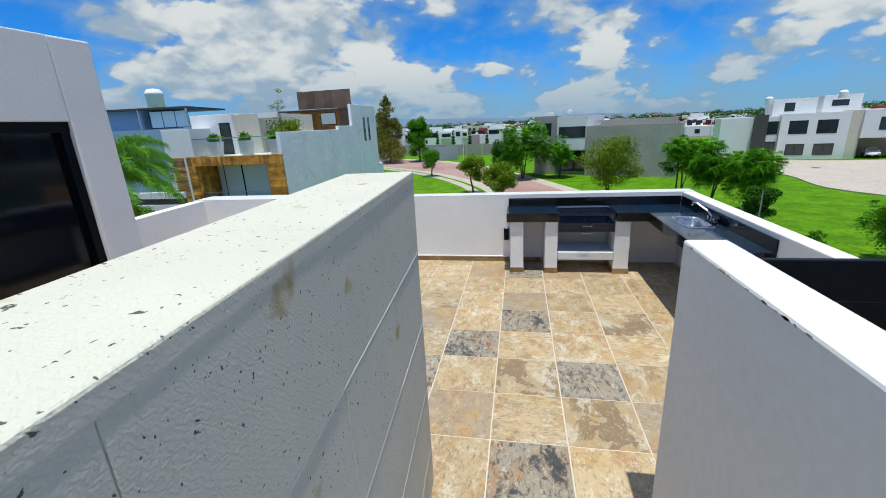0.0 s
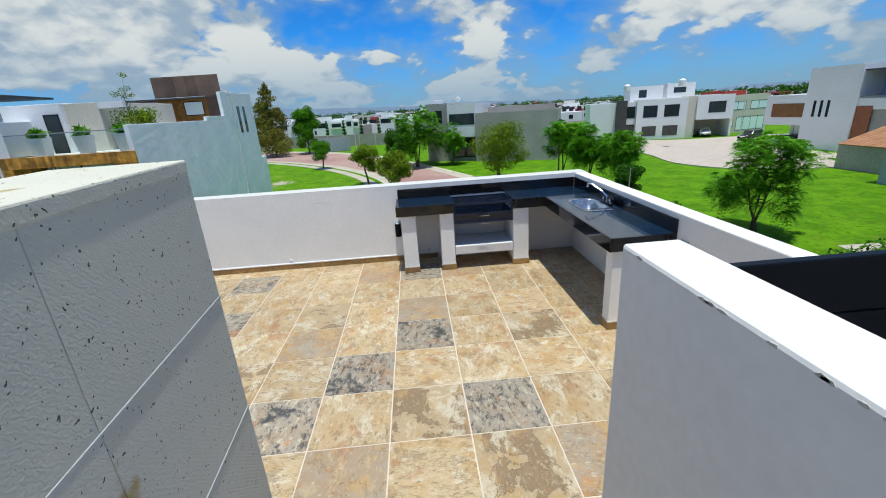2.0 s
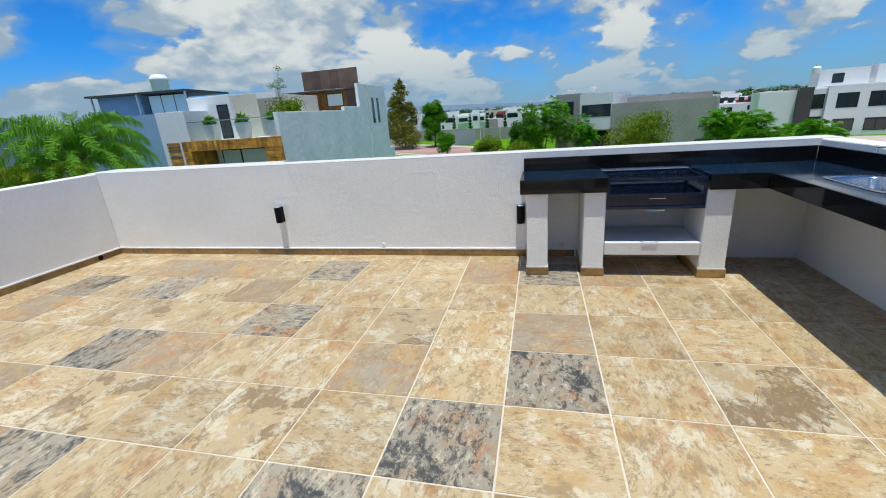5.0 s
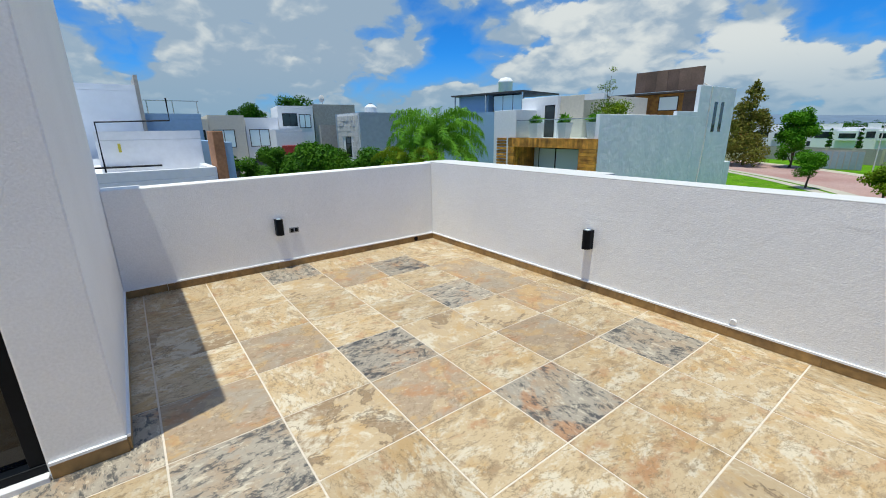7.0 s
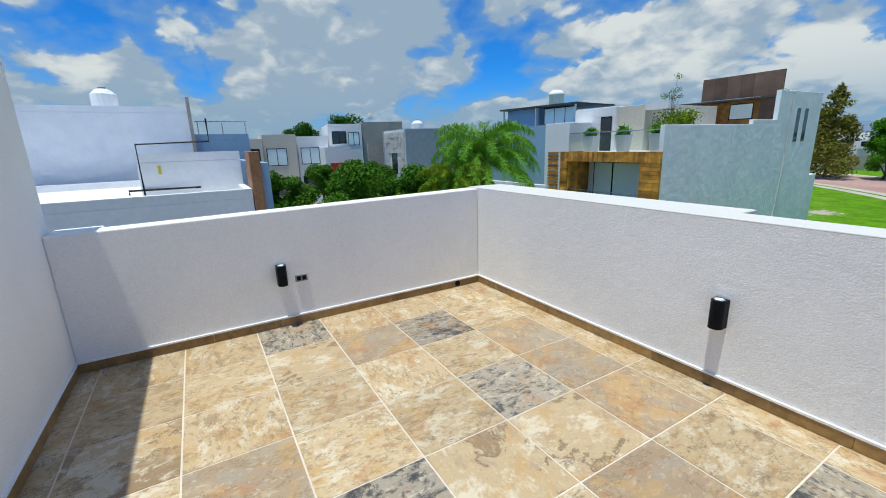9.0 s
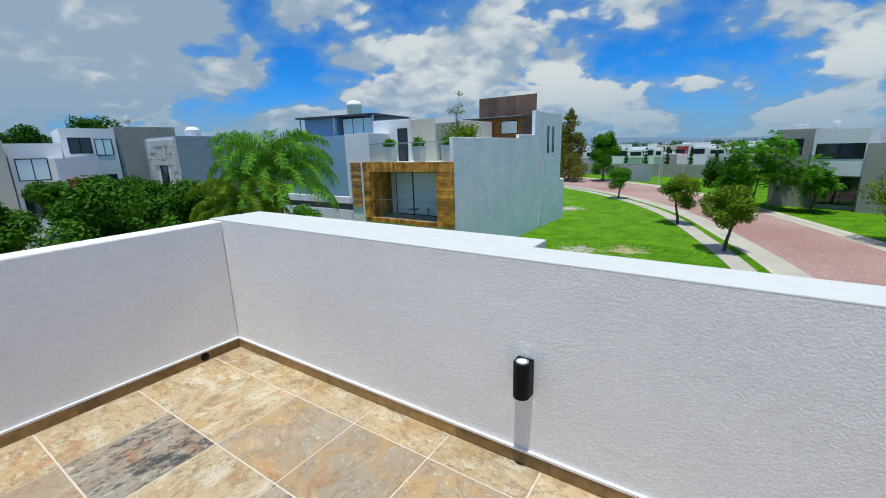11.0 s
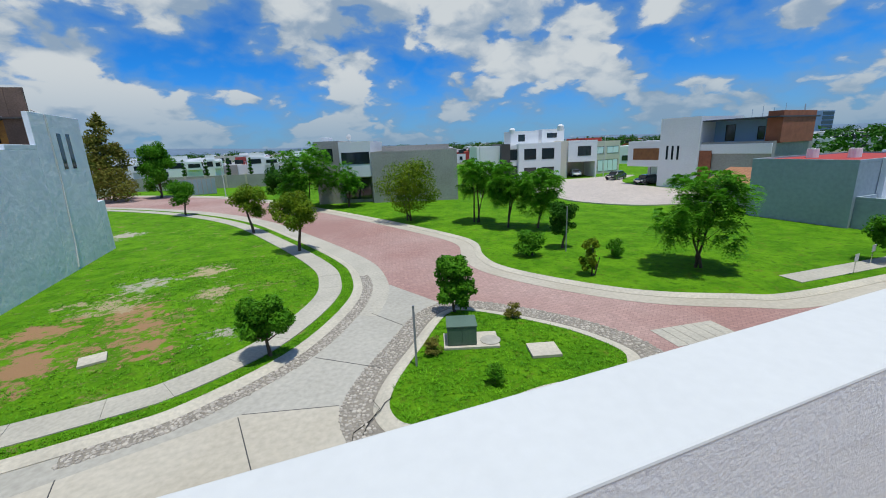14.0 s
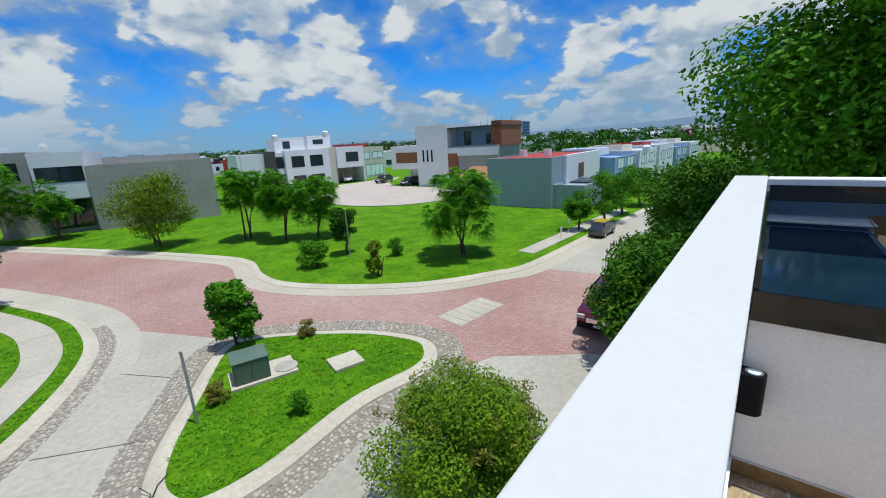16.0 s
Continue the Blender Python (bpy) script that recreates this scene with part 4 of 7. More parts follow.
def feather_cloud(rng, centres, radii, count, size, name, leaves=9, pairs=6):
    """Rosettes of long pinnate leaves at the ends of twigs, on the outer parts of clumps; one mesh."""
    up = np.array([0, 0, 1.0])
    weights = np.array([r ** 2 for r in radii])
    pick = rng.choice(len(centres), count, p=weights / weights.sum())
    way = rng.normal(size=(count, 3))
    way[:, 2] = way[:, 2] * 0.8 + 0.2
    way /= np.linalg.norm(way, axis=1, keepdims=True)
    pos = np.array(centres)[pick] + way * (np.array(radii)[pick] * rng.uniform(0.55, 1.0, count))[:, None]
    turn = (np.arange(leaves) * 2.4)[None, :] + rng.uniform(0, 6.28, (count, 1))
    lift = rng.uniform(-0.6, 1.0, (count, leaves))
    d = np.stack([np.cos(turn) * np.cos(lift), np.sin(turn) * np.cos(lift), np.sin(lift)], -1) + way[:, None, :] * 0.35
    d /= np.linalg.norm(d, axis=2, keepdims=True)
    side = np.cross(d, up)
    side /= np.linalg.norm(side, axis=2, keepdims=True)
    long = (size * rng.uniform(0.7, 1.25, (count, leaves)))[..., None]
    quads = []
    for j in range(pairs):
        s = 0.15 + 0.8 * j / (pairs - 1)
        at = pos[:, None, :] + d * long * s - up * long * 0.75 * s * s
        reach = long * 0.25 * math.sin(math.pi * (0.2 + 0.72 * s))
        for sd in (-1, 1):
            tip = at + side * sd * reach + d * reach * 0.45 - up * reach * 0.25
            half = (at + tip) / 2
            quads.append(np.stack([at, half + d * long * 0.1, tip, half - d * long * 0.1], 2))
    verts = np.stack(quads, 2).reshape(-1, 3)
    me = bpy.data.meshes.new(name)
    me.from_pydata(verts.tolist(), [], np.arange(len(verts)).reshape(-1, 4).tolist())
    return me


def tree(at, height, width, label, material=None, leaf=0.16, count=2600, seed=1, stem=0.32, group="", stems=1, name="tree", clumps=16, squash=1.0, trunk_r=0.0, feather=0):
    """A tapered trunk that forks into limbs, with a crown of leaf clumps."""
    material = material or M_LEAF
    rng = np.random.default_rng(seed)
    t = thing(name, at, label, "tree" if name != "shrub" else "shrub", group)
    low = height * stem
    mid = (height + low) / 2
    rise = (height - low) / 2
    centres, radii = [], []
    for k in range(clumps):
        a = rng.uniform(0, 2 * math.pi)
        h = rng.uniform(-0.8, 0.85)
        reach = math.sqrt(max(0.05, 1 - h * h)) * rng.uniform(0.35, 0.8)
        centres.append((math.cos(a) * reach * width / 2, math.sin(a) * reach * width / 2, mid + h * rise * squash))
        radii.append(width * rng.uniform(0.15, 0.25))
    centres.append((0, 0, mid))
    radii.append(width * 0.27)
    r0 = trunk_r or 0.03 + (0.018 if stems == 1 else 0.009) * height
    for s in range(stems):
        bm = bmesh.new()
        lean = rng.uniform(-0.12, 0.12, 2) * height * (1 if stems == 1 else 1.6)
        foot = (rng.uniform(-0.25, 0.25, 2) if stems > 1 else np.zeros(2))
        pts = [(*foot, -0.08), (*(foot + lean * 0.2), low * 0.5), (*(foot + lean * 0.55), low), (*(foot + lean), mid)]
        tube(pts, [r0 * 1.25, r0, r0 * 0.8, r0 * 0.4], 8, bm)
        for k in range(5 if stems == 1 else 3):
            c = np.array(centres[(s * 3 + k) % len(centres)])
            b0 = np.array(pts[2]) + (np.array(pts[3]) - np.array(pts[2])) * rng.uniform(0, 0.6)
            tube([b0, (b0 + c) / 2 + np.array([0, 0, -0.05 * height]), c], [r0 * 0.5, r0 * 0.32, r0 * 0.12], 6, bm)
        part("trunk", bm, M_BARK, t)
    me = feather_cloud(rng, centres, radii, feather, leaf, "crown") if feather else leaf_cloud(rng, centres, radii, int(count * 3.2), leaf * 0.8, "crown")
    me.materials.append(material)
    ob = new("crown", me)
    ob.parent = t
    return t


def conifer(at, height, width, label, seed=3):
    rng = np.random.default_rng(seed)
    t = thing("tree", at, label, "tree")
    part("trunk", tube([(0, 0, -0.1), (0, 0, height * 0.5), (0.1, 0, height * 0.97)], [0.25, 0.16, 0.03], 8), M_BARK, t)
    cs, rs = [], []
    for k in range(90):
        h = rng.uniform(0.12, 1.0)
        a = rng.uniform(0, 6.28)
        reach = width / 2 * (1 - h) ** 0.8 * rng.uniform(0.4, 1.0)
        cs.append((math.cos(a) * reach, math.sin(a) * reach, h * height))
        rs.append(0.18 * width * (1.15 - h) + 0.15)
    me = leaf_cloud(rng, cs, rs, 12000, 0.26, "crown", flat=0.1, long=2.2)
    me.materials.append(M_LEAF_DRY)
    new("crown", me).parent = t


def frond_mesh(rng, length, lift, bend, leaf_len, n=80):
    """A rib that rises by lift and arches over by bend (degrees), with long leaflets hanging from it."""
    verts, faces = [], []
    ribs, p = [np.zeros(3)], np.zeros(3)
    for k in range(24):
        a = radians(lift - bend * ((k + 0.5) / 24) ** 1.2)
        p = p + length / 24 * np.array([math.cos(a), 0, math.sin(a)])
        ribs.append(p)
    for k in range(n):
        i = (0.12 + 0.87 * k / n) * 24
        p = ribs[int(i)] + (ribs[min(int(i) + 1, 24)] - ribs[int(i)]) * (i - int(i))
        way = ribs[min(int(i) + 1, 24)] - ribs[int(i)]
        way = way / (np.linalg.norm(way) + 1e-9)
        for sd in (-1, 1):
            ll = leaf_len * (0.45 + 0.55 * math.sin(math.pi * (0.1 + 0.8 * k / n))) * rng.uniform(0.75, 1.2)
            a = p + ll * (0.24 * way + np.array([0, sd * rng.uniform(0.12, 0.38), rng.uniform(-0.12, 0.2)]))
            tip = a + ll * (0.10 * way + np.array([rng.uniform(-0.05, 0.05), sd * rng.uniform(0.02, 0.2), -rng.uniform(0.45, 0.75)]))
            w = 0.017 * way
            b = len(verts)
            verts += [p - w * 0.6, p + w * 0.6, a + w, tip, a - w]
            faces += [(b, b + 1, b + 2, b + 4), (b + 4, b + 2, b + 3)]
    for k in range(24):
        p, q = ribs[k], ribs[k + 1]
        b, w, v = len(verts), 0.04 * (1 - k / 26), 0.04 * (1 - (k + 1) / 26)
        verts += [p + np.array([0, -w, 0]), p + np.array([0, 0, w]), p + np.array([0, w, 0]), q + np.array([0, -v, 0]), q + np.array([0, 0, v]), q + np.array([0, v, 0])]
        faces += [(b, b + 1, b + 4, b + 3), (b + 1, b + 2, b + 5, b + 4)]
    me = bpy.data.meshes.new("frond")
    me.from_pydata([v.tolist() for v in verts], [], faces)
    return me


def palm(at, trunk_h, length, label, fronds=22, seed=2, material=None):
    rng = np.random.default_rng(seed)
    t = thing("palm", at, label, "palm")
    part("trunk", tube([(0, 0, -0.1), (0.1, 0, trunk_h * 0.5), (0.05, 0, trunk_h - 0.5), (0.05, 0, trunk_h + 0.2)], [0.2, 0.15, 0.17, 0.08], 10), M_BARK, t)
    kinds = [frond_mesh(rng, length, lift, bend, length * 0.24) for lift, bend in ((10, 75), (38, 115), (62, 130), (80, 120))]
    for me in kinds:
        me.materials.append(material or M_LEAF_LIGHT)
    for k in range(fronds):
        up = k / fronds
        ob = new("frond", kinds[int(up * 4)])
        ob.parent = t
        ob.matrix_basis = pose(0.05, 0, trunk_h - 0.1 + 0.25 * up, rng.uniform(-8, 8), rng.uniform(-8, 8), k * 137.5)


# ---- ground ----
whole("ground", sheet([(-3000, -600), (3000, -600), (3000, 4000), (-3000, 4000)], ZG - 0.06, ZG - 0.06), M_LAND, "flat green and built-up land to the horizon", "ground", "structure")


def rolled(wide):
    """Section of a low kerb that slopes up from the street."""
    return [(0.0, ZG - 0.06), (0.0, ZG + 0.025), (wide * 0.35, ZG + 0.09), (wide * 0.5, ZG + 0.115), (wide, ZG + 0.125), (wide, ZG - 0.06)]


K = smooth_line([(-60, 8.0), (-30, 11.2), (-14, 13.6), (-8.1, 14.4), (-5.6, 15.1), (-2.2, 17.6), (0.6, 22.0), (1.5, 25.8), (1.2, 30.5), (-1.5, 40.4), (-5.9, 53.1), (-13.3, 65.6), (-24, 77.9), (-40, 92)])
F = smooth_line([(80, 8.5), (45, 10.6), (29.4, 11.9), (20.1, 12.6), (17.3, 13.8), (13.9, 16.2), (11.3, 19.9), (9.7, 23.8), (9.9, 27.0), (11.1, 30.8), (10.3, 35.5), (6.5, 47.0), (1.5, 60.0), (-6.6, 78.0), (-18, 93), (-36, 108)])
red_line = [p for p in K if p[1] > 22.5]
whole("road", sheet([tuple(p) for p in F[6:][::-1]] + [(60, 9.2), (60, 3.2), (24, 3.6), (9, 4.2), (4.5, 9.5), (3.0, 19.0)] + [tuple(p) for p in red_line], ZG - 0.05, ZG - 0.012), M_RED, "red paver street curving between lawns", "road", "structure")
whole("road_concrete", sheet([tuple(p) for p in K if p[1] < 27.5] + [(4.6, 19.6), (6.6, 18.0), (3.0, 12.0), (9.4, 9.2), (12.0, 5.5), (9.0, 2.6), (-60, 2.6)], ZG - 0.05, ZG - 0.004), M_CONCRETE, "grey concrete side street with cast joints", "road", "structure")
whole("road_concrete_2", sheet([(19.5, 12.9), (24, 12.2), (29.4, 11.9), (60, 9.6), (60, 3.2), (26, 3.6), (21, 4.2)], ZG - 0.05, ZG - 0.004), M_CONCRETE, "pale concrete stretch of the street", "road", "structure")
whole("gutter_left", ribbon([p for p in K if p[1] > 20], -1.5, 0.0, ZG - 0.05, ZG + 0.002), M_WALKWAY, "pale concrete strip along the red street", "road", "structure")
whole("gutter_right", ribbon([p for p in F if p[1] > 11.5], 0.0, 1.0, ZG - 0.05, ZG + 0.003), M_APRON, "pale concrete strip along the red street", "road", "structure")
whole("lawn_left", sheet([tuple(p) for p in offset_line(K, 0.3)] + [(-140, 92), (-140, 8.0)], ZG - 0.06, ZG + 0.10), M_GRASS_WORN, "green vacant lawn with bare patches", "lawn", "structure")
whole("lawn_right", sheet([tuple(p) for p in offset_line(F, -0.3)] + [(-36, 150), (140, 150), (140, 8.5)], ZG - 0.06, ZG + 0.10), M_GRASS, "green park lawn beyond the street", "lawn", "structure")
whole("kerb_left", strip(K, rolled(0.5)), M_KERB, "pale concrete kerb along the lawn", "kerb", "structure")
whole("kerb_right", strip(F, rolled(-0.5)), M_KERB, "pale concrete kerb along the park", "kerb", "structure")
walkway = thing("pavement_left", (0, 0, ZG), "pale concrete footpath slabs curving round the vacant lawn", "pavement", kind="structure")
fine_line = smooth_line(K[::2], 3)
near_line, far_line = offset_line(fine_line, 1.15), offset_line(fine_line, 2.45)
gone, start = 0.0, 0
for k in range(1, len(fine_line)):
    gone += np.linalg.norm(fine_line[k] - fine_line[k - 1])
    if gone > 2.2 or k == len(fine_line) - 1:
        outline = near_line[start:k + 1] + far_line[start:k + 1][::-1]
        mid = sum(outline) / len(outline)
        part("slab", sheet([tuple(mid + (p - mid) * 0.994) for p in outline], 0.0, 0.135 + 0.003 * (k % 3)), M_WALKWAY, walkway)
        gone, start = 0.0, k
whole("pavement_right", sheet([(22.0, 13.7), (40, 12.4), (40, 13.6), (22.2, 14.9)], ZG, ZG + 0.13), M_WALKWAY, "short concrete footpath at the park's edge", "pavement", "structure")

# island with the transformer box
ISLE = smooth_line([(3.9, 18.7), (1.6, 16.0), (0.0, 13.9), (-0.6, 12.4), (-0.1, 11.1), (1.7, 10.7), (4.7, 11.0), (7.3, 10.6), (8.6, 11.2), (9.1, 12.5), (8.2, 15.2), (5.6, 18.5)], 6, True)
whole("island_kerb", strip(ISLE, rolled(0.5), True), M_KERB, "pale concrete kerb round the planted island", "kerb", "structure")
whole("island_lawn", sheet([tuple(p) for p in offset_line(ISLE, 0.3, True)], ZG - 0.06, ZG + 0.10), M_GRASS, "small triangular grass island", "lawn", "structure")
whole("cobble_bed", ribbon(ISLE, -1.0, 0.0, ZG - 0.06, ZG + 0.004, True), M_BED, "cobble border round the island", "cobbles", "structure")
whole("cobble_bed_2", ribbon([p for p in K if -9 < p[0] and p[1] < 27], -0.55, 0.0, ZG - 0.06, ZG + 0.006), M_BED, "cobble border along the kerb", "cobbles", "structure")


def pebbles(name, spots, label):
    """Rounded cobbles set close together, one joined mesh."""
    rng = np.random.default_rng(8)
    verts, faces = [], []
    ring = [(math.cos(a), math.sin(a)) for a in np.linspace(0, 2 * math.pi, 6, endpoint=False)]
    for x, y in spots:
        r, h = rng.uniform(0.05, 0.095), rng.uniform(0.02, 0.05)
        turn, el = rng.uniform(0, 6.28), rng.uniform(0.65, 1.0)
        b = len(verts)
        for q, z in ((1.0, -0.01), (0.75, h * 0.75)):
            for c, s in ring:
                u, v = c * r * q, s * r * q * el
                verts.append((x + u * math.cos(turn) - v * math.sin(turn), y + u * math.sin(turn) + v * math.cos(turn), ZG + z))
        verts.append((x, y, ZG + h))
        for k in range(6):
            j = (k + 1) % 6
            faces += [(b + k, b + j, b + 6 + j, b + 6 + k), (b + 6 + k, b + 6 + j, b + 12)]
    me = bpy.data.meshes.new(name)
    me.from_pydata(verts, [], faces)
    me.materials.append(M_PEBBLE)
    tagged(new(name, me), label, "cobbles", "", "stuff")


def strip_spots(line, near, far, step, closed, seed):
    rng = np.random.default_rng(seed)
    out = []
    n = len(line)
    for off in np.arange(near, far, step):
        pts = offset_line(line, off, closed)
        for k in range(n if closed else n - 1):
            a, b = pts[k], pts[(k + 1) % n]
            m = max(1, int(np.linalg.norm(b - a) / step))
            for j in range(m):
                out.append(tuple(a + (b - a) * (j + rng.uniform(0, 0.8)) / m + rng.uniform(-0.03, 0.03, 2)))
    return out


pebbles("cobbles", strip_spots(ISLE, -0.97, -0.03, 0.135, True, 1) + strip_spots([p for p in K if -9 < p[0] and p[1] < 27], -0.53, -0.03, 0.12, False, 2), "grey river cobbles set in mortar beside the kerbs")


def inside(point, outline):
    """Whether a point of the plan lies within an outline."""
    x, y = point
    odd = False
    for (ax, ay), (bx, by) in zip(outline, outline[1:] + outline[:1]):
        if (ay > y) != (by > y) and x < ax + (bx - ax) * (y - ay) / (by - ay):
            odd = not odd
    return odd


def tufts(name, outline, count, tall, seed, material, label, gaps=()):
    """Grass blades standing in small bunches over a lawn; one mesh."""
    rng = np.random.default_rng(seed)
    low, high = np.min(outline, 0), np.max(outline, 0)
    spots = [p for p in rng.uniform(low, high, (count, 2)) if inside(p, outline) and not any((p[0] - x) ** 2 + (p[1] - y) ** 2 < r * r * rng.uniform(0.5, 1.6) for x, y, r in gaps)]
    verts, faces = [], []
    for x, y in spots:
        for k in range(5):
            a, h = rng.uniform(0, 6.28), tall * rng.uniform(0.5, 1.3)
            dx, dy = math.cos(a), math.sin(a)
            px, py, w, lean = x + dx * 0.03, y + dy * 0.03, 0.018, h * rng.uniform(0.9, 2.2)
            b = len(verts)
            verts += [(px - dy * w, py + dx * w, ZG + 0.095), (px + dy * w, py - dx * w, ZG + 0.095), (px + dx * lean, py + dy * lean, ZG + 0.1 + h)]
            faces.append((b, b + 1, b + 2))
    me = bpy.data.meshes.new(name)
    me.from_pydata(verts, [], faces)
    me.materials.append(material)
    tagged(new(name, me), label, "grass", "", "stuff")


M_BLADE = leaf_mat("grass_blade", (0.17, 0.42, 0.01), (0.09, 0.28, 0.006))
tufts("island_grass", [tuple(p) for p in offset_line(ISLE, 0.55, True)], 3000, 0.07, 21, M_BLADE, "short green grass blades on the island lawn", ((3.6, 15.5, 0.9), (4.6, 14.9, 0.6), (6.05, 13.4, 0.75)))
tufts("verge_grass", [tuple(p) for p in offset_line([q for q in K if -12 < q[0] and q[1] < 36], 0.52)] + [tuple(p) for p in offset_line([q for q in K if -12 < q[0] and q[1] < 36], 1.1)][::-1], 14000, 0.06, 22, M_BLADE, "strip of grass blades between kerb and footpath")
tufts("lot_grass", [tuple(p) for p in offset_line([q for q in K if -12 < q[0] and q[1] < 36], 2.5)] + [(-12.5, 36.0), (-16.0, 22.0), (-14.0, 17.0)], 5200, 0.08, 23, M_BLADE, "loose grass tufts on the vacant lawn", ((-10.0, 25.4, 1.6), (-8.3, 20.6, 1.1), (-12.3, 21.2, 1.9), (-9.2, 22.9, 1.5), (-13.4, 24.4, 1.5), (-7.6, 32.2, 1.2), (-10.0, 20.3, 0.9), (-10.7, 30.7, 1.4)))

# cast joints and a paler apron of the side street
whole("road_apron", sheet([(-14, 9.0), (-9.6, 13.0), (-4.3, 14.2), (-1.5, 13.4), (-1.6, 10.2), (-1.4, 7.0), (-14, 6.0)], ZG - 0.02, ZG + 0.002), M_APRON, "beige concrete apron of the side street", "road", "structure")


def joint(a, b, k):
    a, b = Vector((*a, 0)), Vector((*b, 0))
    ob = whole("road_joint_%d" % k, slab(-0.015, 0.015, 0, (b - a).length, ZG - 0.01, ZG + 0.0045), M_DARKCLAD, "dark cast joint in the concrete street", "joint", "structure")
    ob.matrix_basis = pose(a.x, a.y, 0, 0, 0, math.degrees(math.atan2(-(b - a).x, (b - a).y)))


for k, (a, b) in enumerate((((-1.9, 16.9), (0.3, 15.0)), ((1.0, 20.2), (2.1, 18.0)), ((-4.4, 14.1), (-3.6, 10.0)), ((-1.5, 13.4), (-4.3, 14.2)), ((-8.5, 13.3), (-7.6, 8.0)))):
    joint(a, b, k)

# ---- houses ----


def window(parent, x0, x1, z0, z1, y=0.0, pane=None, bars=1, deep=0.12, name="window"):
    """A framed window in a wall whose face is at y (outside is -y)."""
    bm = bmesh.new()
    rows = [[bm.verts.new((x, yy, z)) for x, z in ((x0 + i, z0 + i), (x1 - i, z0 + i), (x1 - i, z1 - i), (x0 + i, z1 - i))] for i, yy in ((0.0, y - 0.03), (0.06, y - 0.03), (0.06, y + deep), (0.0, y + deep))]
    for k in range(4):
        a, b = rows[k], rows[(k + 1) % 4]
        for j in range(4):
            bm.faces.new((a[j], a[(j + 1) % 4], b[(j + 1) % 4], b[j]))
    bmesh.ops.recalc_face_normals(bm, faces=bm.faces[:])
    w = part(name, bm, M_BLACK, parent)
    for k in range(bars):
        x = x0 + (x1 - x0) * (k + 1) / (bars + 1)
        part("mullion", slab(x - 0.03, x + 0.03, y - 0.026, y + deep, z0 + 0.061, z1 - 0.061), M_BLACK, w)
    part("pane", slab(x0 + 0.062, x1 - 0.062, y - 0.012, y - 0.004, z0 + 0.062, z1 - 0.062), pane or M_PANE, w)
    return w


def house(at, turn, label, blocks, windows=(), extras=()):
    """Blocks of walls (x0,x1,y0,y1,z0,z1,material) with flat roofs; windows on their -y faces."""
    h = thing("house", at, label, "house", turn=turn)
    for x0, x1, y0, y1, z0, z1, m in blocks:
        part("wall", slab(x0, x1, y0, y1, z0, z1, 0.02), m, h)
        if x1 - x0 > 1.6 and y1 - y0 > 1.6:
            bm = slab(x0, x1, y0, y0 + 0.18, z1, z1 + 0.25)
            slab(x0, x1, y1 - 0.18, y1, z1, z1 + 0.25, 0, bm)
            slab(x0, x0 + 0.18, y0 + 0.18, y1 - 0.18, z1, z1 + 0.25, 0, bm)
            slab(x1 - 0.18, x1, y0 + 0.18, y1 - 0.18, z1, z1 + 0.25, 0, bm)
            part("parapet", bm, m, h)
    for win in windows:
        window(h, *win)
    return h


M_YELLOWBOX = mat("yellow_plastic", (0.6, 0.5, 0.05), 0.5, 0.1, 3, 20, 0.0)
M_FARSTONE = mat("white_split_stone", (0.66, 0.65, 0.61), 0.9, 0.15, 1.5, 8, 0.4, 0.02, per=0.06)

# neighbour with the wooden balcony box: front face towards -y, long side wall towards +x
NB_AT, NB_TURN, NB_SIZE = (-16.71, 22.99, ZG), -0.67, 1.033
nb = thing("house", NB_AT, "three-level house with grey-blue side wall and wood-framed balcony", "house", turn=NB_TURN)
nb.scale = (NB_SIZE,) * 3
nb_place = pose(*NB_AT, 0, 0, NB_TURN) @ Matrix.Scale(NB_SIZE, 4)


def nb_at(x, y, z):
    return tuple(nb_place @ Vector((x, y, z)))


TOPS = 8.2
part("wall", slab(-9.5, -7.75, 0.0, 12.0, 0.0, 8.75, 0.02), M_FARWHITE, nb, "white front wall")
part("wall", slab(-0.28, 0.0, 0.02, 13.1, 0.0, TOPS, 0.02), M_GREENWALL, nb, "grey-blue rendered side wall")
part("wall", slab(-0.3, 0.0, 13.1, 20.0, 0.0, 10.5, 0.02), M_GREENWALL, nb)
part("wall", slab(-3.0, -0.3, 15.6, 20.0, 0.0, 10.46), M_GREENWALL, nb)
part("wall", slab(-0.28, 0.0, 9.8, 13.098, TOPS, 8.5, 0.02), M_GREENWALL, nb)
part("wall", slab(-7.748, -7.1, 0.0, 2.2, 6.73, 8.75, 0.02), M_FARWHITE, nb)
part("wall", slab(-0.5, 0.0, 20.0, 21.3, 0.0, 4.2, 0.02), M_GREENWALL, nb)
part("wall", slab(-7.75, -0.28, 2.2, 12.0, 0.0, 6.68), M_FARWHITE, nb)
part("terrace", slab(-7.75, -0.28, 0.0, 2.2, 6.5, 6.68), M_KERB, nb)
part("wall", slab(-7.75, -0.28, 0.06, 2.2, 0.0, 2.55), M_FARWHITE, nb)
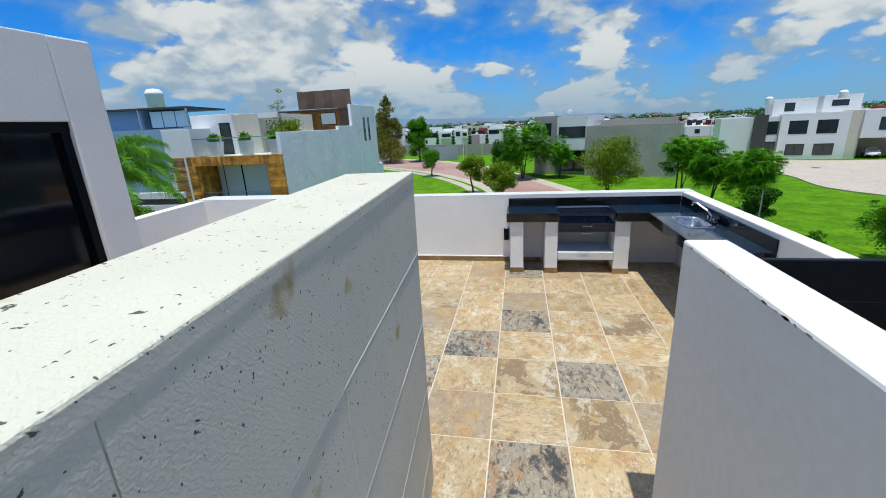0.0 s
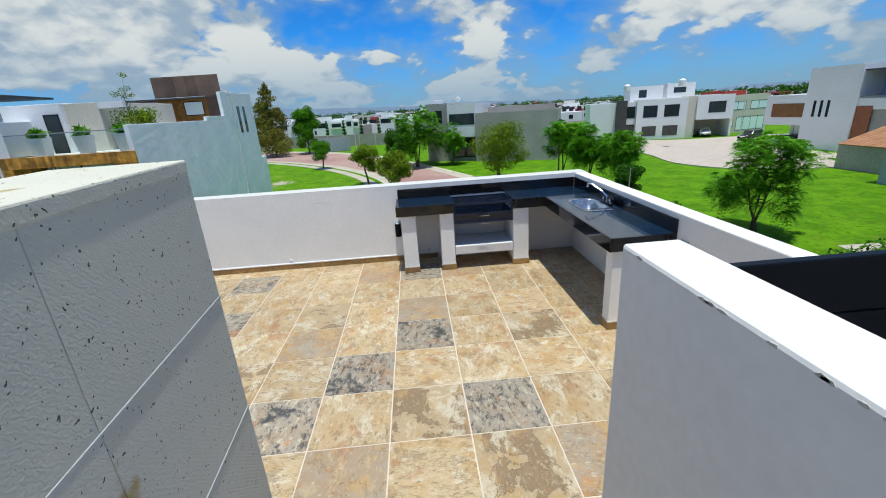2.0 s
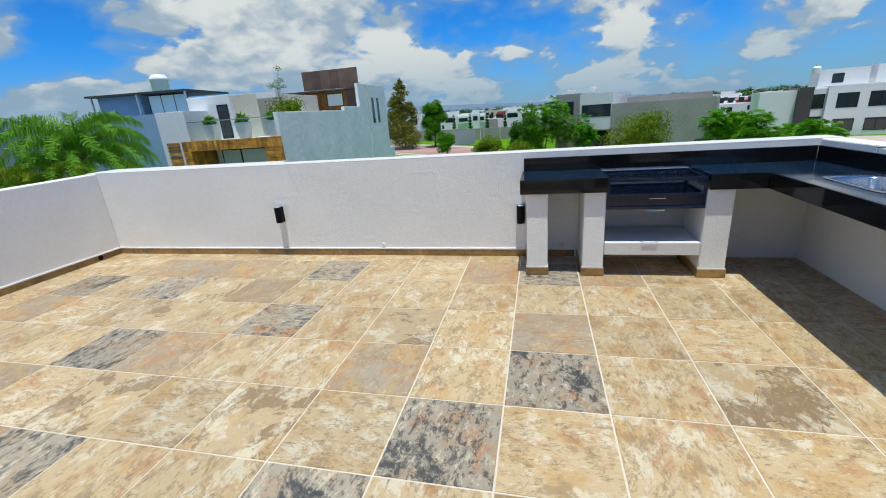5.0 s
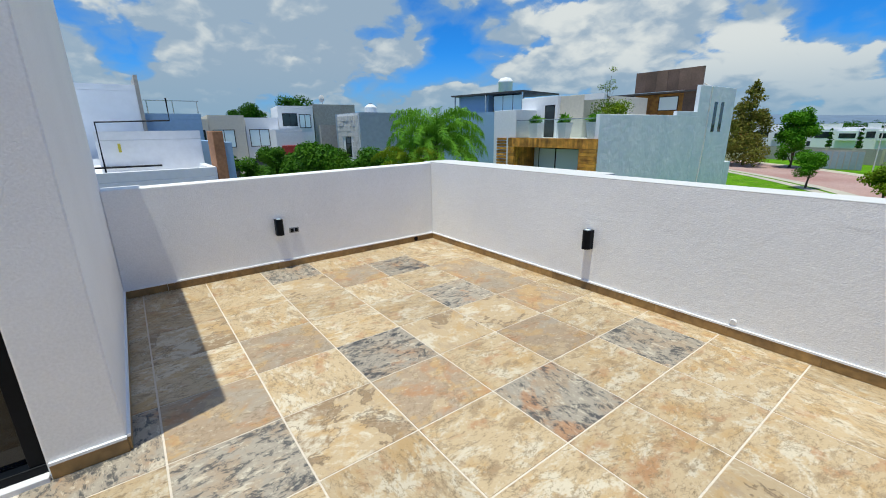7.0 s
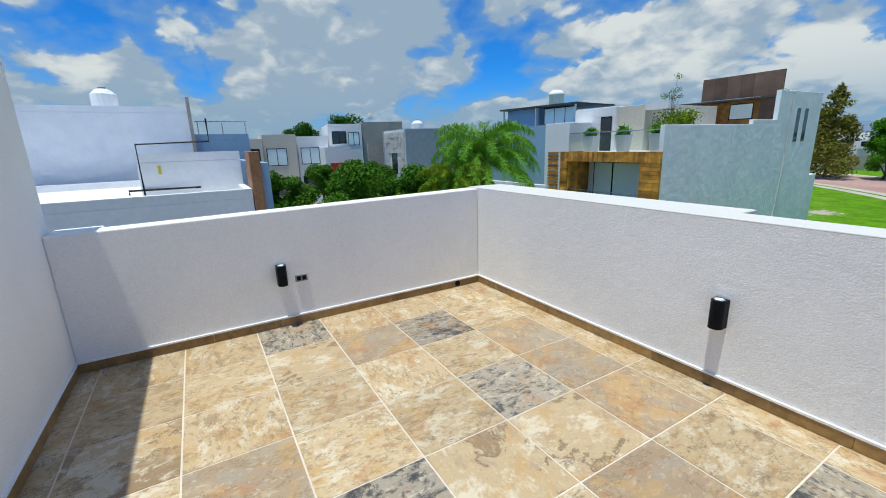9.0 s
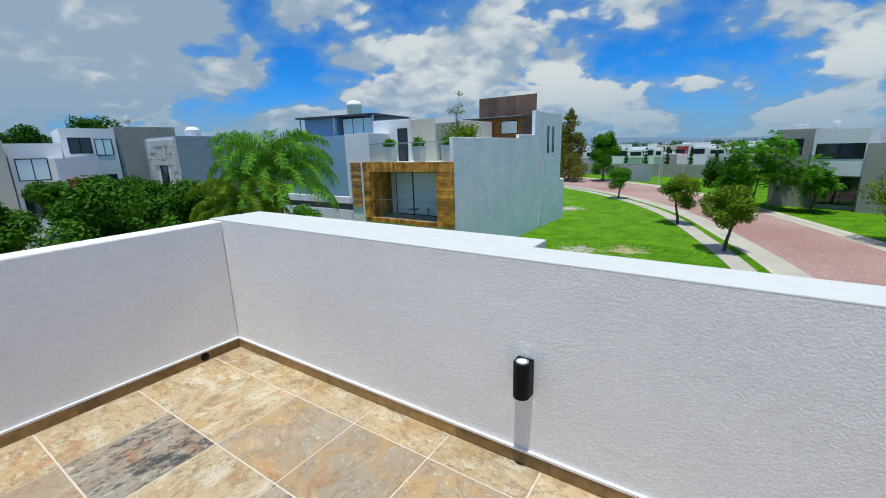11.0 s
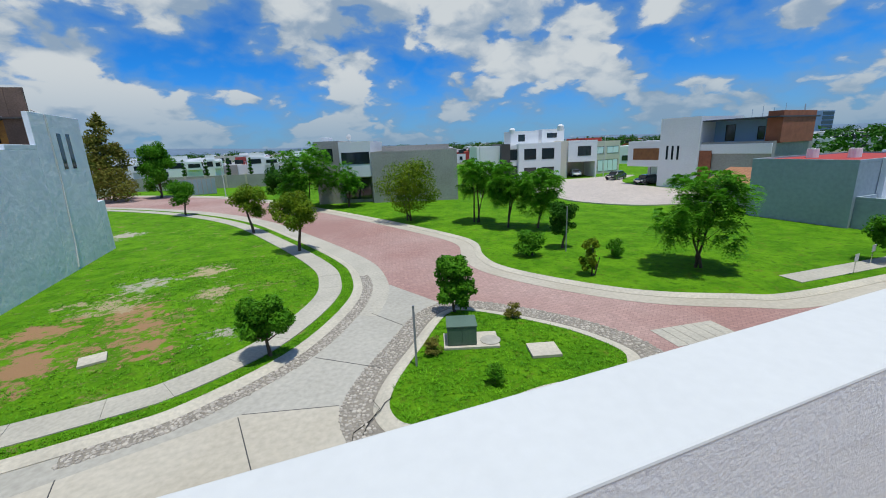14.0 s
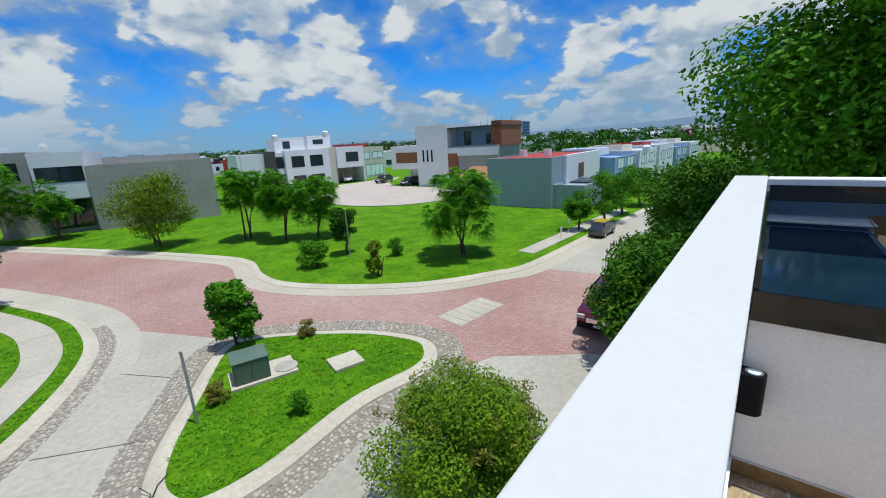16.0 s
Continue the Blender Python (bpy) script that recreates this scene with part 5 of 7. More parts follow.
# wooden box frame round the balcony, built of strips
bx0, bx1 = -7.72, 0.03
for k in range(38):
    x = bx0 + (bx1 - bx0) * k / 38
    part("wood_strip", slab(x, x + 0.195, -0.16, 0.02, 6.08, 6.72), M_WOOD, nb)
for side, (x0, x1) in enumerate(((bx0, -7.1), (-1.25, bx1))):
    for k in range(14):
        z = 2.8 + (6.08 - 2.8) * k / 14
        part("wood_strip", slab(x0, x1, -0.16, 0.02, z, z + 0.22), M_WOOD, nb)
for k in range(30):
    x = bx0 + (bx1 - bx0) * k / 30
    part("wood_strip", slab(x, x + 0.25, -0.16, 0.02, 2.5, 2.8), M_WOOD, nb)
for k in range(9):
    part("wood_strip", slab(-7.12, -7.05, 0.03 + 0.235 * k, 0.25 + 0.235 * k, 2.76, 6.07), M_WOOD, nb)
part("balcony_floor", slab(-7.05, -1.25, 0.022, 2.2, 2.56, 2.75), M_KERB, nb)
window(nb, -6.6, -4.95, 2.77, 5.95, 2.17, M_PANE_PALE, 0)
window(nb, -4.94, -2.3, 2.77, 5.95, 2.14, M_PANE_PALE, 0)
window(nb, -2.29, -1.35, 2.77, 5.95, 2.17, None, 0)
part("rail", slab(-7.1, -1.25, 0.03, 0.07, 4.1, 4.14), M_STEEL, nb)
part("balcony_glass", slab(-7.1, -1.25, 0.042, 0.054, 2.76, 4.1), M_CLEAR, nb)
for k in range(14):
    part("louvre_slat", slab(-9.05, -8.05, -0.09, 0.0, 3.5 + 0.235 * k, 3.66 + 0.235 * k), M_WOOD, nb)
for x0, x1 in ((-5.6, -4.2), (-3.4, -2.7), (-2.4, -1.7)):
    window(nb, x0, x1, 0.3, 2.0, 0.06, None, 0)
# roof terrace
part("rail", slab(-7.75, -0.28, 0.05, 0.09, 7.95, 8.0), M_STEEL, nb)
part("terrace_glass", slab(-7.75, -0.28, 0.062, 0.074, 6.75, 7.95), M_CLEAR, nb)
part("wall", slab(-9.4, -5.7, 3.0, 12.0, 6.68, 9.75, 0.02), M_FARWHITE, nb)
window(nb, -6.9, -5.95, 6.7, 9.1, 2.99, M_PANE, 0)
part("wall", slab(-5.7, -3.6, 3.3, 12.0, 6.68, 9.7, 0.02), M_CREAM, nb, "cream penthouse wall")
part("terrace", slab(-9.4, -0.28, 12.0, 15.6, 6.5, 6.68), M_KERB, nb)
part("wall", slab(-9.4, -0.28, 12.0, 15.6, 0.0, 6.5), M_FARWHITE, nb)
part("wall", slab(-9.4, -3.0, 15.6, 20.0, 0.0, 10.1, 0.02), M_FARWHITE, nb)
part("lintel", slab(-3.6, -2.0, 3.3, 3.6, 9.3, 9.7), M_FARWHITE, nb)
part("roof", slab(-8.6, -0.32, 13.6, 16.5, 10.12, 10.22), M_DARKCLAD, nb, "dark flat pergola roof")
for k in range(6):
    part("brown_slab", slab(-6.1 + 0.95 * k, -5.16 + 0.95 * k, 14.2, 14.35, 10.3, 12.0), M_BROWNPANEL, nb)
part("brown_slab", slab(-1.7, -0.32, 14.1, 14.3, 6.68, 10.3), M_BROWNPANEL, nb)
part("yellow_wall", slab(-6.2, -1.7, 14.6, 14.8, 6.68, 10.1), M_WOOD, nb, "ochre wall with an opening")
window(nb, -4.0, -2.3, 8.7, 9.9, 14.6, M_PANE_PALE, 0)
for y in (16.0, 17.3):
    bm = slab(-0.02, 0.02, y, y + 0.55, 6.9, 9.3)
    part("slit_window", bm, M_PANE, nb)
part("pipe", tube([(0.05, 14.3, 0.3), (0.06, 14.6, 1.8), (0.05, 15.0, 6.0), (0.05, 15.0, 10.4), (-0.6, 15.0, 10.75)], 0.05, 6), M_CAP, nb, "white drain pipe")


def potted(at, seed):
    p = thing("planter", at, "tall tapered white planter with spiky green leaves on a roof terrace", "planter", "terrace planters")
    bm = bmesh.new()
    bmesh.ops.create_cone(bm, segments=4, radius1=0.4, radius2=0.56, depth=1.1, cap_ends=True)
    bmesh.ops.rotate(bm, cent=(0, 0, 0), matrix=Matrix.Rotation(radians(45), 3, "Z"), verts=bm.verts)
    bmesh.ops.translate(bm, vec=(0, 0, 0.55), verts=bm.verts)
    part("pot", bm, M_FARWHITE, p)
    rng = np.random.default_rng(seed)
    me = leaf_cloud(rng, [(0, 0, 1.3)], [0.42], 110, 0.16, "leaves", 0.1, 4.0)
    me.materials.append(M_LEAF)
    new("leaves", me).parent = p


for k, x in enumerate((-6.3, -5.7, -3.2, -0.85)):
    potted(nb_at(x, 0.75 + 0.5 * (k == 0), 6.68), k)
tree(nb_at(-2.6, 4.6, 6.68), 5.4, 1.5, "slender terrace tree with sparse pale top", M_LEAF_OLIVE, 0.1, 130, 11, 0.3, clumps=9, trunk_r=0.04)
tree(nb_at(-2.0, 4.4, 6.68), 2.4, 3.4, "broad yellow-green terrace bush", M_LEAF_OLIVE, 0.14, 800, 12, 0.15, name="shrub")


def chair(at, turn):
    c = thing("balcony_chair", at, "white moulded chair on a balcony", "chair", "balcony chairs", turn=turn)
    part("seat", slab(-0.24, 0.24, -0.22, 0.22, 0.42, 0.46, 0.015), M_FARWHITE, c)
    part("backrest", slab(-0.24, 0.24, 0.2, 0.24, 0.46, 0.86, 0.015), M_FARWHITE, c)
    for x in (-0.2, 0.2):
        for y in (-0.18, 0.2):
            part("leg", tube([(x, y, 0), (x * 0.9, y * 0.9, 0.42)], 0.014, 6), M_STEEL, c)


chair(nb_at(-4.9, 0.8, 2.75), 100)
chair(nb_at(-2.9, 0.8, 2.75), -80)
tb = thing("balcony_table", nb_at(-3.9, 0.8, 2.75), "small round balcony table", "table")
part("tabletop", tube([(0, 0, 0.7), (0, 0, 0.73)], 0.4, 20), M_DARKCLAD, tb)
part("pole", tube([(0, 0, 0), (0, 0, 0.7)], 0.03, 8), M_DARKCLAD, tb)

# pale blue house behind with the white water tower
h = house((-38.5, 27.0, ZG), 10, "pale blue house with a glazed roof terrace", [(0, 9.5, 0, 12, 0, 9.0, M_BLUE), (0.5, 4.5, 2, 8, 9.0, 10.8, M_BLUE)], [(5.2, 8.8, 9.35, 10.9, 2.0, M_PANE_PALE, 2), (2.0, 3.0, 6.0, 7.0, 0)])
part("roof", slab(0.2, 9.4, 1.0, 8.0, 11.0, 11.15), M_DARKCLAD, h, "flat canopy")
for x in (0.5, 4.7, 9.1):
    part("post", slab(x, x + 0.12, 1.2, 1.32, 9.25, 11.0), M_STEEL, h)
tank = thing("water_tower", (-43.6, 41.5, ZG), "white round water tank on steel legs", "water tower")
bm = bmesh.new()
prof = [(0.05, 14.3), (0.7, 14.18), (0.98, 13.8), (1.05, 13.65), (0.95, 13.5), (0.95, 12.6), (0.8, 12.25), (0.1, 12.0)]
rr = [[bm.verts.new((r * math.cos(a), r * math.sin(a), z)) for a in np.linspace(0, 2 * math.pi, 20, endpoint=False)] for r, z in prof]
for a, b in zip(rr, rr[1:]):
    for k in range(20):
        bm.faces.new((a[k], b[k], b[(k + 1) % 20], a[(k + 1) % 20])).smooth = True
part("tank", bm, M_FARWHITE, tank)
for x, y in ((1, 1), (1, -1), (-1, 1), (-1, -1)):
    part("leg", tube([(x, y, -0.05), (x * 0.6, y * 0.6, 12.6)], 0.07, 6), M_STEEL, tank)
for z in (4, 8, 11):
    part("brace", tube([(1, 1, z), (-1, 1, z), (-1, -1, z), (1, -1, z), (1, 1, z)], 0.04, 5), M_STEEL, tank)

# west: nearest roofs
h = house((0, 0, ZG), 0, "white flat-roofed house with a brown stone strip", [(-23, -14.6, -9, 0.42, 0, 6.45, M_FARWHITE), (-22.5, -16.6, -2.3, 0.40, 6.45, 7.5, M_FARWHITE)])
h.location = (-15, -2, ZG)
for ch in h.children:
    ch.location = (15, 2, 0)
part("stone_strip", slab(-0.55, 0.45, 2.44, 2.72, 2.0, 7.72, 0.02), M_ROOFTILE, h, "brown stone strip")
part("fin", slab(-7.5, 0.3, 2.73, 2.95, 0.0, 7.4, 0.02), M_BLUE, h)
part("conduit", tube([(-1.2, -0.2, 6.6), (-1.2, -0.2, 8.0), (-1.3, 1.6, 8.05), (-1.3, 1.6, 8.7)], 0.025, 5), M_BLACK, h, "black conduit pipe")
part("conduit", tube([(-1.6, -0.6, 6.6), (-1.6, -0.6, 6.72), (-1.4, 1.2, 6.72)], 0.03, 5), M_BLACK, h, "black conduit pipe")
part("junction_box", slab(-1.5, -1.4, 0.2, 0.27, 7.15, 7.4), M_YELLOWBOX, h, "small yellow junction box")
h = house((-24.0, -12, ZG), 90, "grey rendered house with a plain tall side wall", [(0, 11.2, 0, 9, 0, 9.45, M_GREENWALL), (11.2, 13.6, 0.5, 8, 0, 8.3, M_BLUE)])
part("fin", slab(11.2, 11.34, -0.12, 3.0, 0.0, 10.1), M_BLOCK, h)
part("rail", slab(11.4, 13.6, 0.55, 0.6, 9.1, 9.14), M_STEEL, h)
for x in (11.5, 12.5, 13.5):
    part("post", slab(x, x + 0.04, 0.55, 0.6, 8.55, 9.1), M_STEEL, h)
# west: street row
house((-31.0, 13.2, ZG), 90, "grey rendered house with a white stone end wall", [(0, 5.2, 0, 4.6, 0, 8.75, M_SLATE)])
h = thing("house", (-33.1, 13.18, ZG), "narrow white stone house front", "house")
part("wall", slab(-1.8, 2.05, -0.1, 0.0, 0, 8.95), M_FARWHITE, h)
window(h, -0.4, 0.6, 5.6, 7.2, -0.1, None, 0)
rs = random.Random(3)
for j in range(22):
    x = -1.8
    while x < 1.95:
        x2 = min(x + rs.uniform(0.3, 0.7), 2.05)
        if not (-0.6 < x2 and x < 0.8 and 5.3 < j * 0.4 + 0.2 < 7.4):
            part("stone", slab(x + 0.01, x2 - 0.01, -0.1 - rs.uniform(0.02, 0.06), -0.1, j * 0.4 + 0.01, j * 0.4 + 0.39), M_FARSTONE, h)
        x = x2
h = house((-36.6, 12.2, ZG), 70, "grey block house with bare side wall", [(0, 3.4, 0, 6, 0, 7.9, M_BLOCK)])
house((-47.0, 15.6, ZG), 80, "tall grey block house", [(0, 4.6, 0, 6, 0, 10.2, M_BLOCK)])
house((-47.4, 11.9, ZG), 80, "white house with large upper windows and a glass balcony", [(0, 3.6, 0, 7, 0, 10.0, M_FARWHITE)], [(0.4, 1.9, 8.2, 9.5, 0.0), (2.1, 3.3, 8.0, 9.4, 0.0, M_PANE_PALE), (0.4, 3.2, 4.6, 6.4, 0.0, None, 2)])
for k, (y, m, tall) in enumerate(((2.6, M_CREAM, 8.6), (5.2, M_CREAM, 9.0), (8.6, M_FARWHITE, 8.8))):
    house((-46.5 - 0.5 * k, y, ZG), 86, "cream two-storey row house seen over the trees", [(0, 2.5 + 0.7 * (k > 0), 0, 8, 0, tall, m)], [(0.3, 2.2, 6.2, 7.9, 0.0, M_PANE_PALE if k else None, 1), (0.3, 2.2, 3.2, 5.0, 0.0, None, 1)])
house((-41.5, 9.8, ZG), 80, "low white and red row house", [(0, 2.4, 0, 6, 0, 7.6, M_FARWHITE), (0.4, 2.0, -0.1, 0.1, 4.4, 6.4, M_REDROOF)])
house((-60, -6, ZG), 88, "low grey and pink row houses", [(0, 7, 0, 8, 0, 8.4, M_FARWHITE), (4, 6, 1, 3, 8.4, 9.6, M_CREAM)])

# white yard wall with a dark slot beside the blue house
yard = thing("yard_wall", (-28.0, 18.0, ZG), "long white yard wall with a dark opening", "wall")
part("wall", slab(0.0, 6.9, 0.0, 0.25, 0.0, 4.25), M_FARWHITE, yard)
part("wall", slab(0.0, 6.9, 0.0, 0.25, 4.65, 5.05), M_FARWHITE, yard)
part("recess", slab(0.0, 6.9, 0.12, 0.25, 4.25, 4.65), M_DARKCLAD, yard, "dark opening")
# mid distance: block-built house
h = house((2.6, 63.5, ZG), -21, "unfinished house with grey block wall and a white corner", [(0, 3.6, 0, 12, 0, 8.6, M_BLOCK), (3.6, 8.0, -0.5, 12, 3.8, 8.4, M_FARWHITE), (3.6, 8.0, 0.5, 12, 0, 3.8, M_BLOCK), (8.0, 20.0, -0.8, 11, 0, 6.9, M_BLOCK), (9.0, 19, 4, 12, 6.9, 7.6, M_BLOCK), (0.5, 1.8, 2, 4, 8.6, 9.4, M_GREENWALL)], [(3.9, 7.8, 5.6, 7.2, -0.5, None, 1), (3.9, 7.6, 0.6, 3.6, 0.5, None, 2), (1.2, 2.6, 6.0, 7.8, 0.0, None, 0)])
for k in range(1, 12):
    part("course", slab(7.98, 20.02, -0.806, -0.8, 0.58 * k, 0.58 * k + 0.03), M_BLOCK, h)
perim = thing("wall_perimeter", (-14.0, 109, ZG), "grey perimeter wall with concrete piers", "wall", kind="structure", turn=-20)
part("wall", slab(-24, 16, 0, 0.25, 0, 3.0), M_BLOCK, perim)
for k in range(9):
    part("pier", slab(-23 + 4.6 * k, -22.6 + 4.6 * k, -0.06, 0.3, 0, 3.15), M_KERB, perim)
gatew = thing("wall_gate", (-21.5, 95.0, ZG), "grey slatted wall by the street end", "wall", kind="structure", turn=4)
part("wall", slab(0, 7.2, 0, 0.2, 0, 3.3), M_BLOCK, gatew)
for k in range(9):
    part("slat", slab(0.1 + 0.8 * k, 0.75 + 0.8 * k, -0.04, 0.0, 0.2, 3.1), M_SLATE, gatew)
for x, y, wide, turn in ((-33, 148, 9, 8), (-23.5, 151, 5, 8), (-12, 160, 10, 4), (2.5, 158, 9, 0), (-48, 150, 10, 12)):
    house((x, y, ZG), turn, "white modern house beyond the perimeter wall", [(0, wide, 0, 9, 0, 6.0, M_FARWHITE), (wide * 0.1, wide * 0.6, 1, 8, 6.0, 7.4, M_FARWHITE), (wide * 0.55, wide, -1.2, 0, 3.4, 5.8, M_FARWHITE)], [(0.6, wide * 0.45, 4.0, 5.6, 0.0), (wide * 0.6, wide - 0.4, 4.0, 5.2, -1.2)])
for k in range(13):
    tr = (-27.5 + 2.4 * k, 116 - 0.9 * k)
    if k % 2 == 0:
        c = thing("cypress", (*tr, ZG), "thin dark cypress behind a wall", "tree", "cypress row")
        rng = np.random.default_rng(k)
        part("trunk", tube([(0, 0, -0.1), (0, 0, 4)], 0.1, 6), M_BARK, c)
        me = leaf_cloud(rng, [(0, 0, z) for z in np.linspace(1, 6.5, 8)], [0.55, 0.6, 0.6, 0.55, 0.5, 0.42, 0.35, 0.25], 500, 0.25, "crown", 0.0, 2.4)
        me.materials.append(M_LEAF_DARK)
        new("crown", me).parent = c

# white modern house across the park
h = house((38.8, 75.9, ZG), -17.3, "white modern house with dark cladding and large windows",
          [(-4, 0.5, 1, 11, 0, 6.4, M_FARWHITE), (0.5, 2.2, -0.1, 9, 0, 6.7, M_DARKCLAD), (2.2, 3.8, 0.8, 9, 0, 6.7, M_FARWHITE), (3.8, 12.0, 0, 11, 0, 6.7, M_FARWHITE), (12.0, 13.4, 0.2, 11, 0, 7.1, M_CREAM), (13.4, 19.0, -0.2, 11, 3.1, 6.8, M_FARWHITE), (13.4, 19.0, 5, 11, 0, 3.1, M_CREAM), (18.7, 19.0, -0.2, 5, 0, 3.1, M_FARWHITE), (3, 8.5, 3, 9, 6.7, 9.0, M_FARWHITE), (9.5, 14, 4, 9, 6.7, 9.2, M_FARWHITE)],
          [(2.3, 3.7, 0.6, 2.8, 0.8), (2.3, 3.7, 3.9, 5.9, 0.8), (4.9, 7.2, 3.9, 5.9, 0.0), (8.3, 10.7, 3.9, 5.9, 0.0), (4.9, 7.2, 0.7, 2.4, 0.0), (8.3, 10.7, 0.7, 2.4, 0.0), (15.2, 17.8, 4.2, 6.0, -0.2, None, 2), (4.5, 5.8, 7.3, 8.6, 3.0), (10.5, 12.5, 7.8, 8.7, 4.0)])
h.scale = (1.056,) * 3
cream = house((60.4, 74.8, ZG), 9, "cream two-storey house with wide green-tinted windows", [(0, 9, 0, 9, 0, 6.2, M_CREAM), (2, 7, 3, 8, 6.2, 6.9, M_REDROOF)], [(0.6, 4.0, 4.0, 5.4, 0.0, M_PANE_PALE, 1), (5.0, 8.6, 4.0, 5.4, 0.0, M_PANE_PALE, 1), (2.4, 8.4, 0.5, 2.8, 0.0, M_PANE_PALE, 3), (0.4, 1.8, 1.2, 2.2, 0.0, M_PANE_PALE, 0)])
cream.scale = (1.1,) * 3
h = house((51.8, 55.6, ZG), -83.2, "tall white house with a brown panel and an open upper storey",
          [(0.0, 5.5, 0, 9, 2.9, 6.4, M_FARWHITE), (1.5, 5.5, 3.0, 9, 0, 2.9, M_FARWHITE), (5.5, 11.2, -0.3, 10, 0, 9.4, M_FARWHITE), (11.2, 19.5, 0.2, 10, 0, 6.0, M_BLOCK), (11.2, 19.5, 0.0, 0.2, 4.8, 6.0, M_FARWHITE), (11.2, 12.8, -0.05, 0.1, 1.5, 5.2, M_BRICK), (18.2, 19.8, 1.0, 9, 6.0, 9.4, M_BRICK), (11.2, 18.2, 3.0, 9.5, 6.0, 8.8, M_BLUE)],
          [(12.6, 13.8, 6.3, 8.4, 3.0, None, 0), (16.4, 17.2, 6.4, 8.0, 3.0, None, 0), (6.6, 6.9, 4.0, 5.9, -0.3, None, 0), (7.4, 7.7, 4.0, 5.9, -0.3, None, 0), (8.2, 8.5, 4.0, 5.9, -0.3, None, 0), (2.0, 5.2, 0.3, 2.7, 3.0, M_PANE_PALE, 1)])
part("brown_panel", slab(1.0, 5.4, -0.06, 0.0, 3.9, 5.6), M_RUSTPANEL, h, "brown timber panel")
h.scale = (1.049,) * 3
part("roof", slab(11.0, 19.9, 0.0, 9.8, 8.9, 9.05), M_TIN, h)
for k in range(4):
    part("antenna", tube([(15 + 1.2 * k, 4, 9.0), (15 + 1.2 * k, 4, 10.2 + 0.4 * (k % 2))], 0.03, 4), M_STEEL, h)

# blue-grey rendered house with a red roof, and its street row
h = house((38.4, 27.3, ZG), -90, "blue-grey rendered house with a red roof and white stair block",
          [(0, 7.7, 0, 14, 0, 5.1, M_SLATE), (7.7, 11.0, 0.4, 6, 0, 2.3, M_SLATE), (7.72, 8.1, 3.0, 14, 2.3, 5.4, M_FARWHITE)])
part("roof", slab(0.2, 7.5, 0.2, 13.8, 5.1, 5.22), M_REDROOF, h, "red roof membrane")
part("roof", slab(7.7, 11.0, 4.0, 8.0, 2.35, 2.5), M_TIN, h, "dark sheet roof")
part("window", slab(8.1, 8.14, 6.5, 8.2, 2.7, 4.3), M_BROWNPANEL, h)
for k, x in enumerate((2.0, 4.6)):
    part("tank", tube([(x, 5 + k, 5.2), (x, 5 + k, 6.0)], 0.45, 12), M_FARWHITE, h)
for k in range(5):
    house((53 + 8.5 * k, 17.5 - 0.9 * k, ZG), -4, "white flat-roofed row house down the street", [(0, 8.0, 0, 10, 0, 4.1 + 0.4 * (k % 3), (M_BLUE, M_FARWHITE, M_FARWHITE)[k % 3]), (1.5, 6, 3, 8, 4.5, 5.2, (M_FARWHITE, M_CREAM, M_REDROOF)[k % 3])], [(1.0, 3.2, 2.8, 4.2, 0.0, M_PANE_PALE, 1), (4.4, 7.0, 2.8, 4.2, 0.0, M_PANE_PALE, 1)])

# low block-built annexe with a clay roof at the end of the court
an = thing("annexe", (42.4, 27.5, ZG), "low grey block annexe under a sloping clay tile roof", "annexe")
part("wall", slab(0.0, 5.5, 0.0, 7.4, 0.0, 2.45), M_BLOCK, an)
for k in range(15):
    y = -0.1 + 0.505 * k
    bm = slab(-0.2, 4.6, y, y + 0.47, 0.0, 0.09, 0.03)
    bmesh.ops.rotate(bm, cent=(0, 0, 0), matrix=Matrix.Rotation(radians(-17), 3, "Y"), verts=bm.verts)
    bmesh.ops.translate(bm, vec=(0, 0, 2.47), verts=bm.verts)
    part("roof_strip", bm, M_ROOFTILE, an)

# own house below the terrace
own = thing("house", (0, 0, ZG), "white house below the roof terrace", "house")
part("wall", slab(XW - 0.198, 2.898, ROOM_S - 0.19, 2.29, 0.0, 5.7), M_FARWHITE, own)
part("wall", slab(XW - 0.198, -3.2, 2.3, 2.54, 0.0, 5.7), M_FARWHITE, own)

# paved court
COURT_EDGE = [(37.5, 70.0), (34.2, 58.0), (33.4, 52.0), (32.0, 44.3), (34.4, 38.2), (38.5, 35.4), (42.2, 35.3)]
whole("court", sheet(smooth_line(COURT_EDGE + [(50.5, 36.0), (51.5, 46.0), (52.5, 56.0), (58, 62.5), (66, 68), (54.5, 69.2), (48.0, 70.5), (39, 75.5)], 4, True), ZG + 0.1, ZG + 0.115), M_COURT, "pale paved court in front of the houses", "road", "structure")
whole("court_kerb", ribbon(smooth_line(COURT_EDGE, 5), -0.15, 0.15, ZG + 0.08, ZG + 0.22), M_KERB, "low kerb of the paved court", "kerb", "structure")

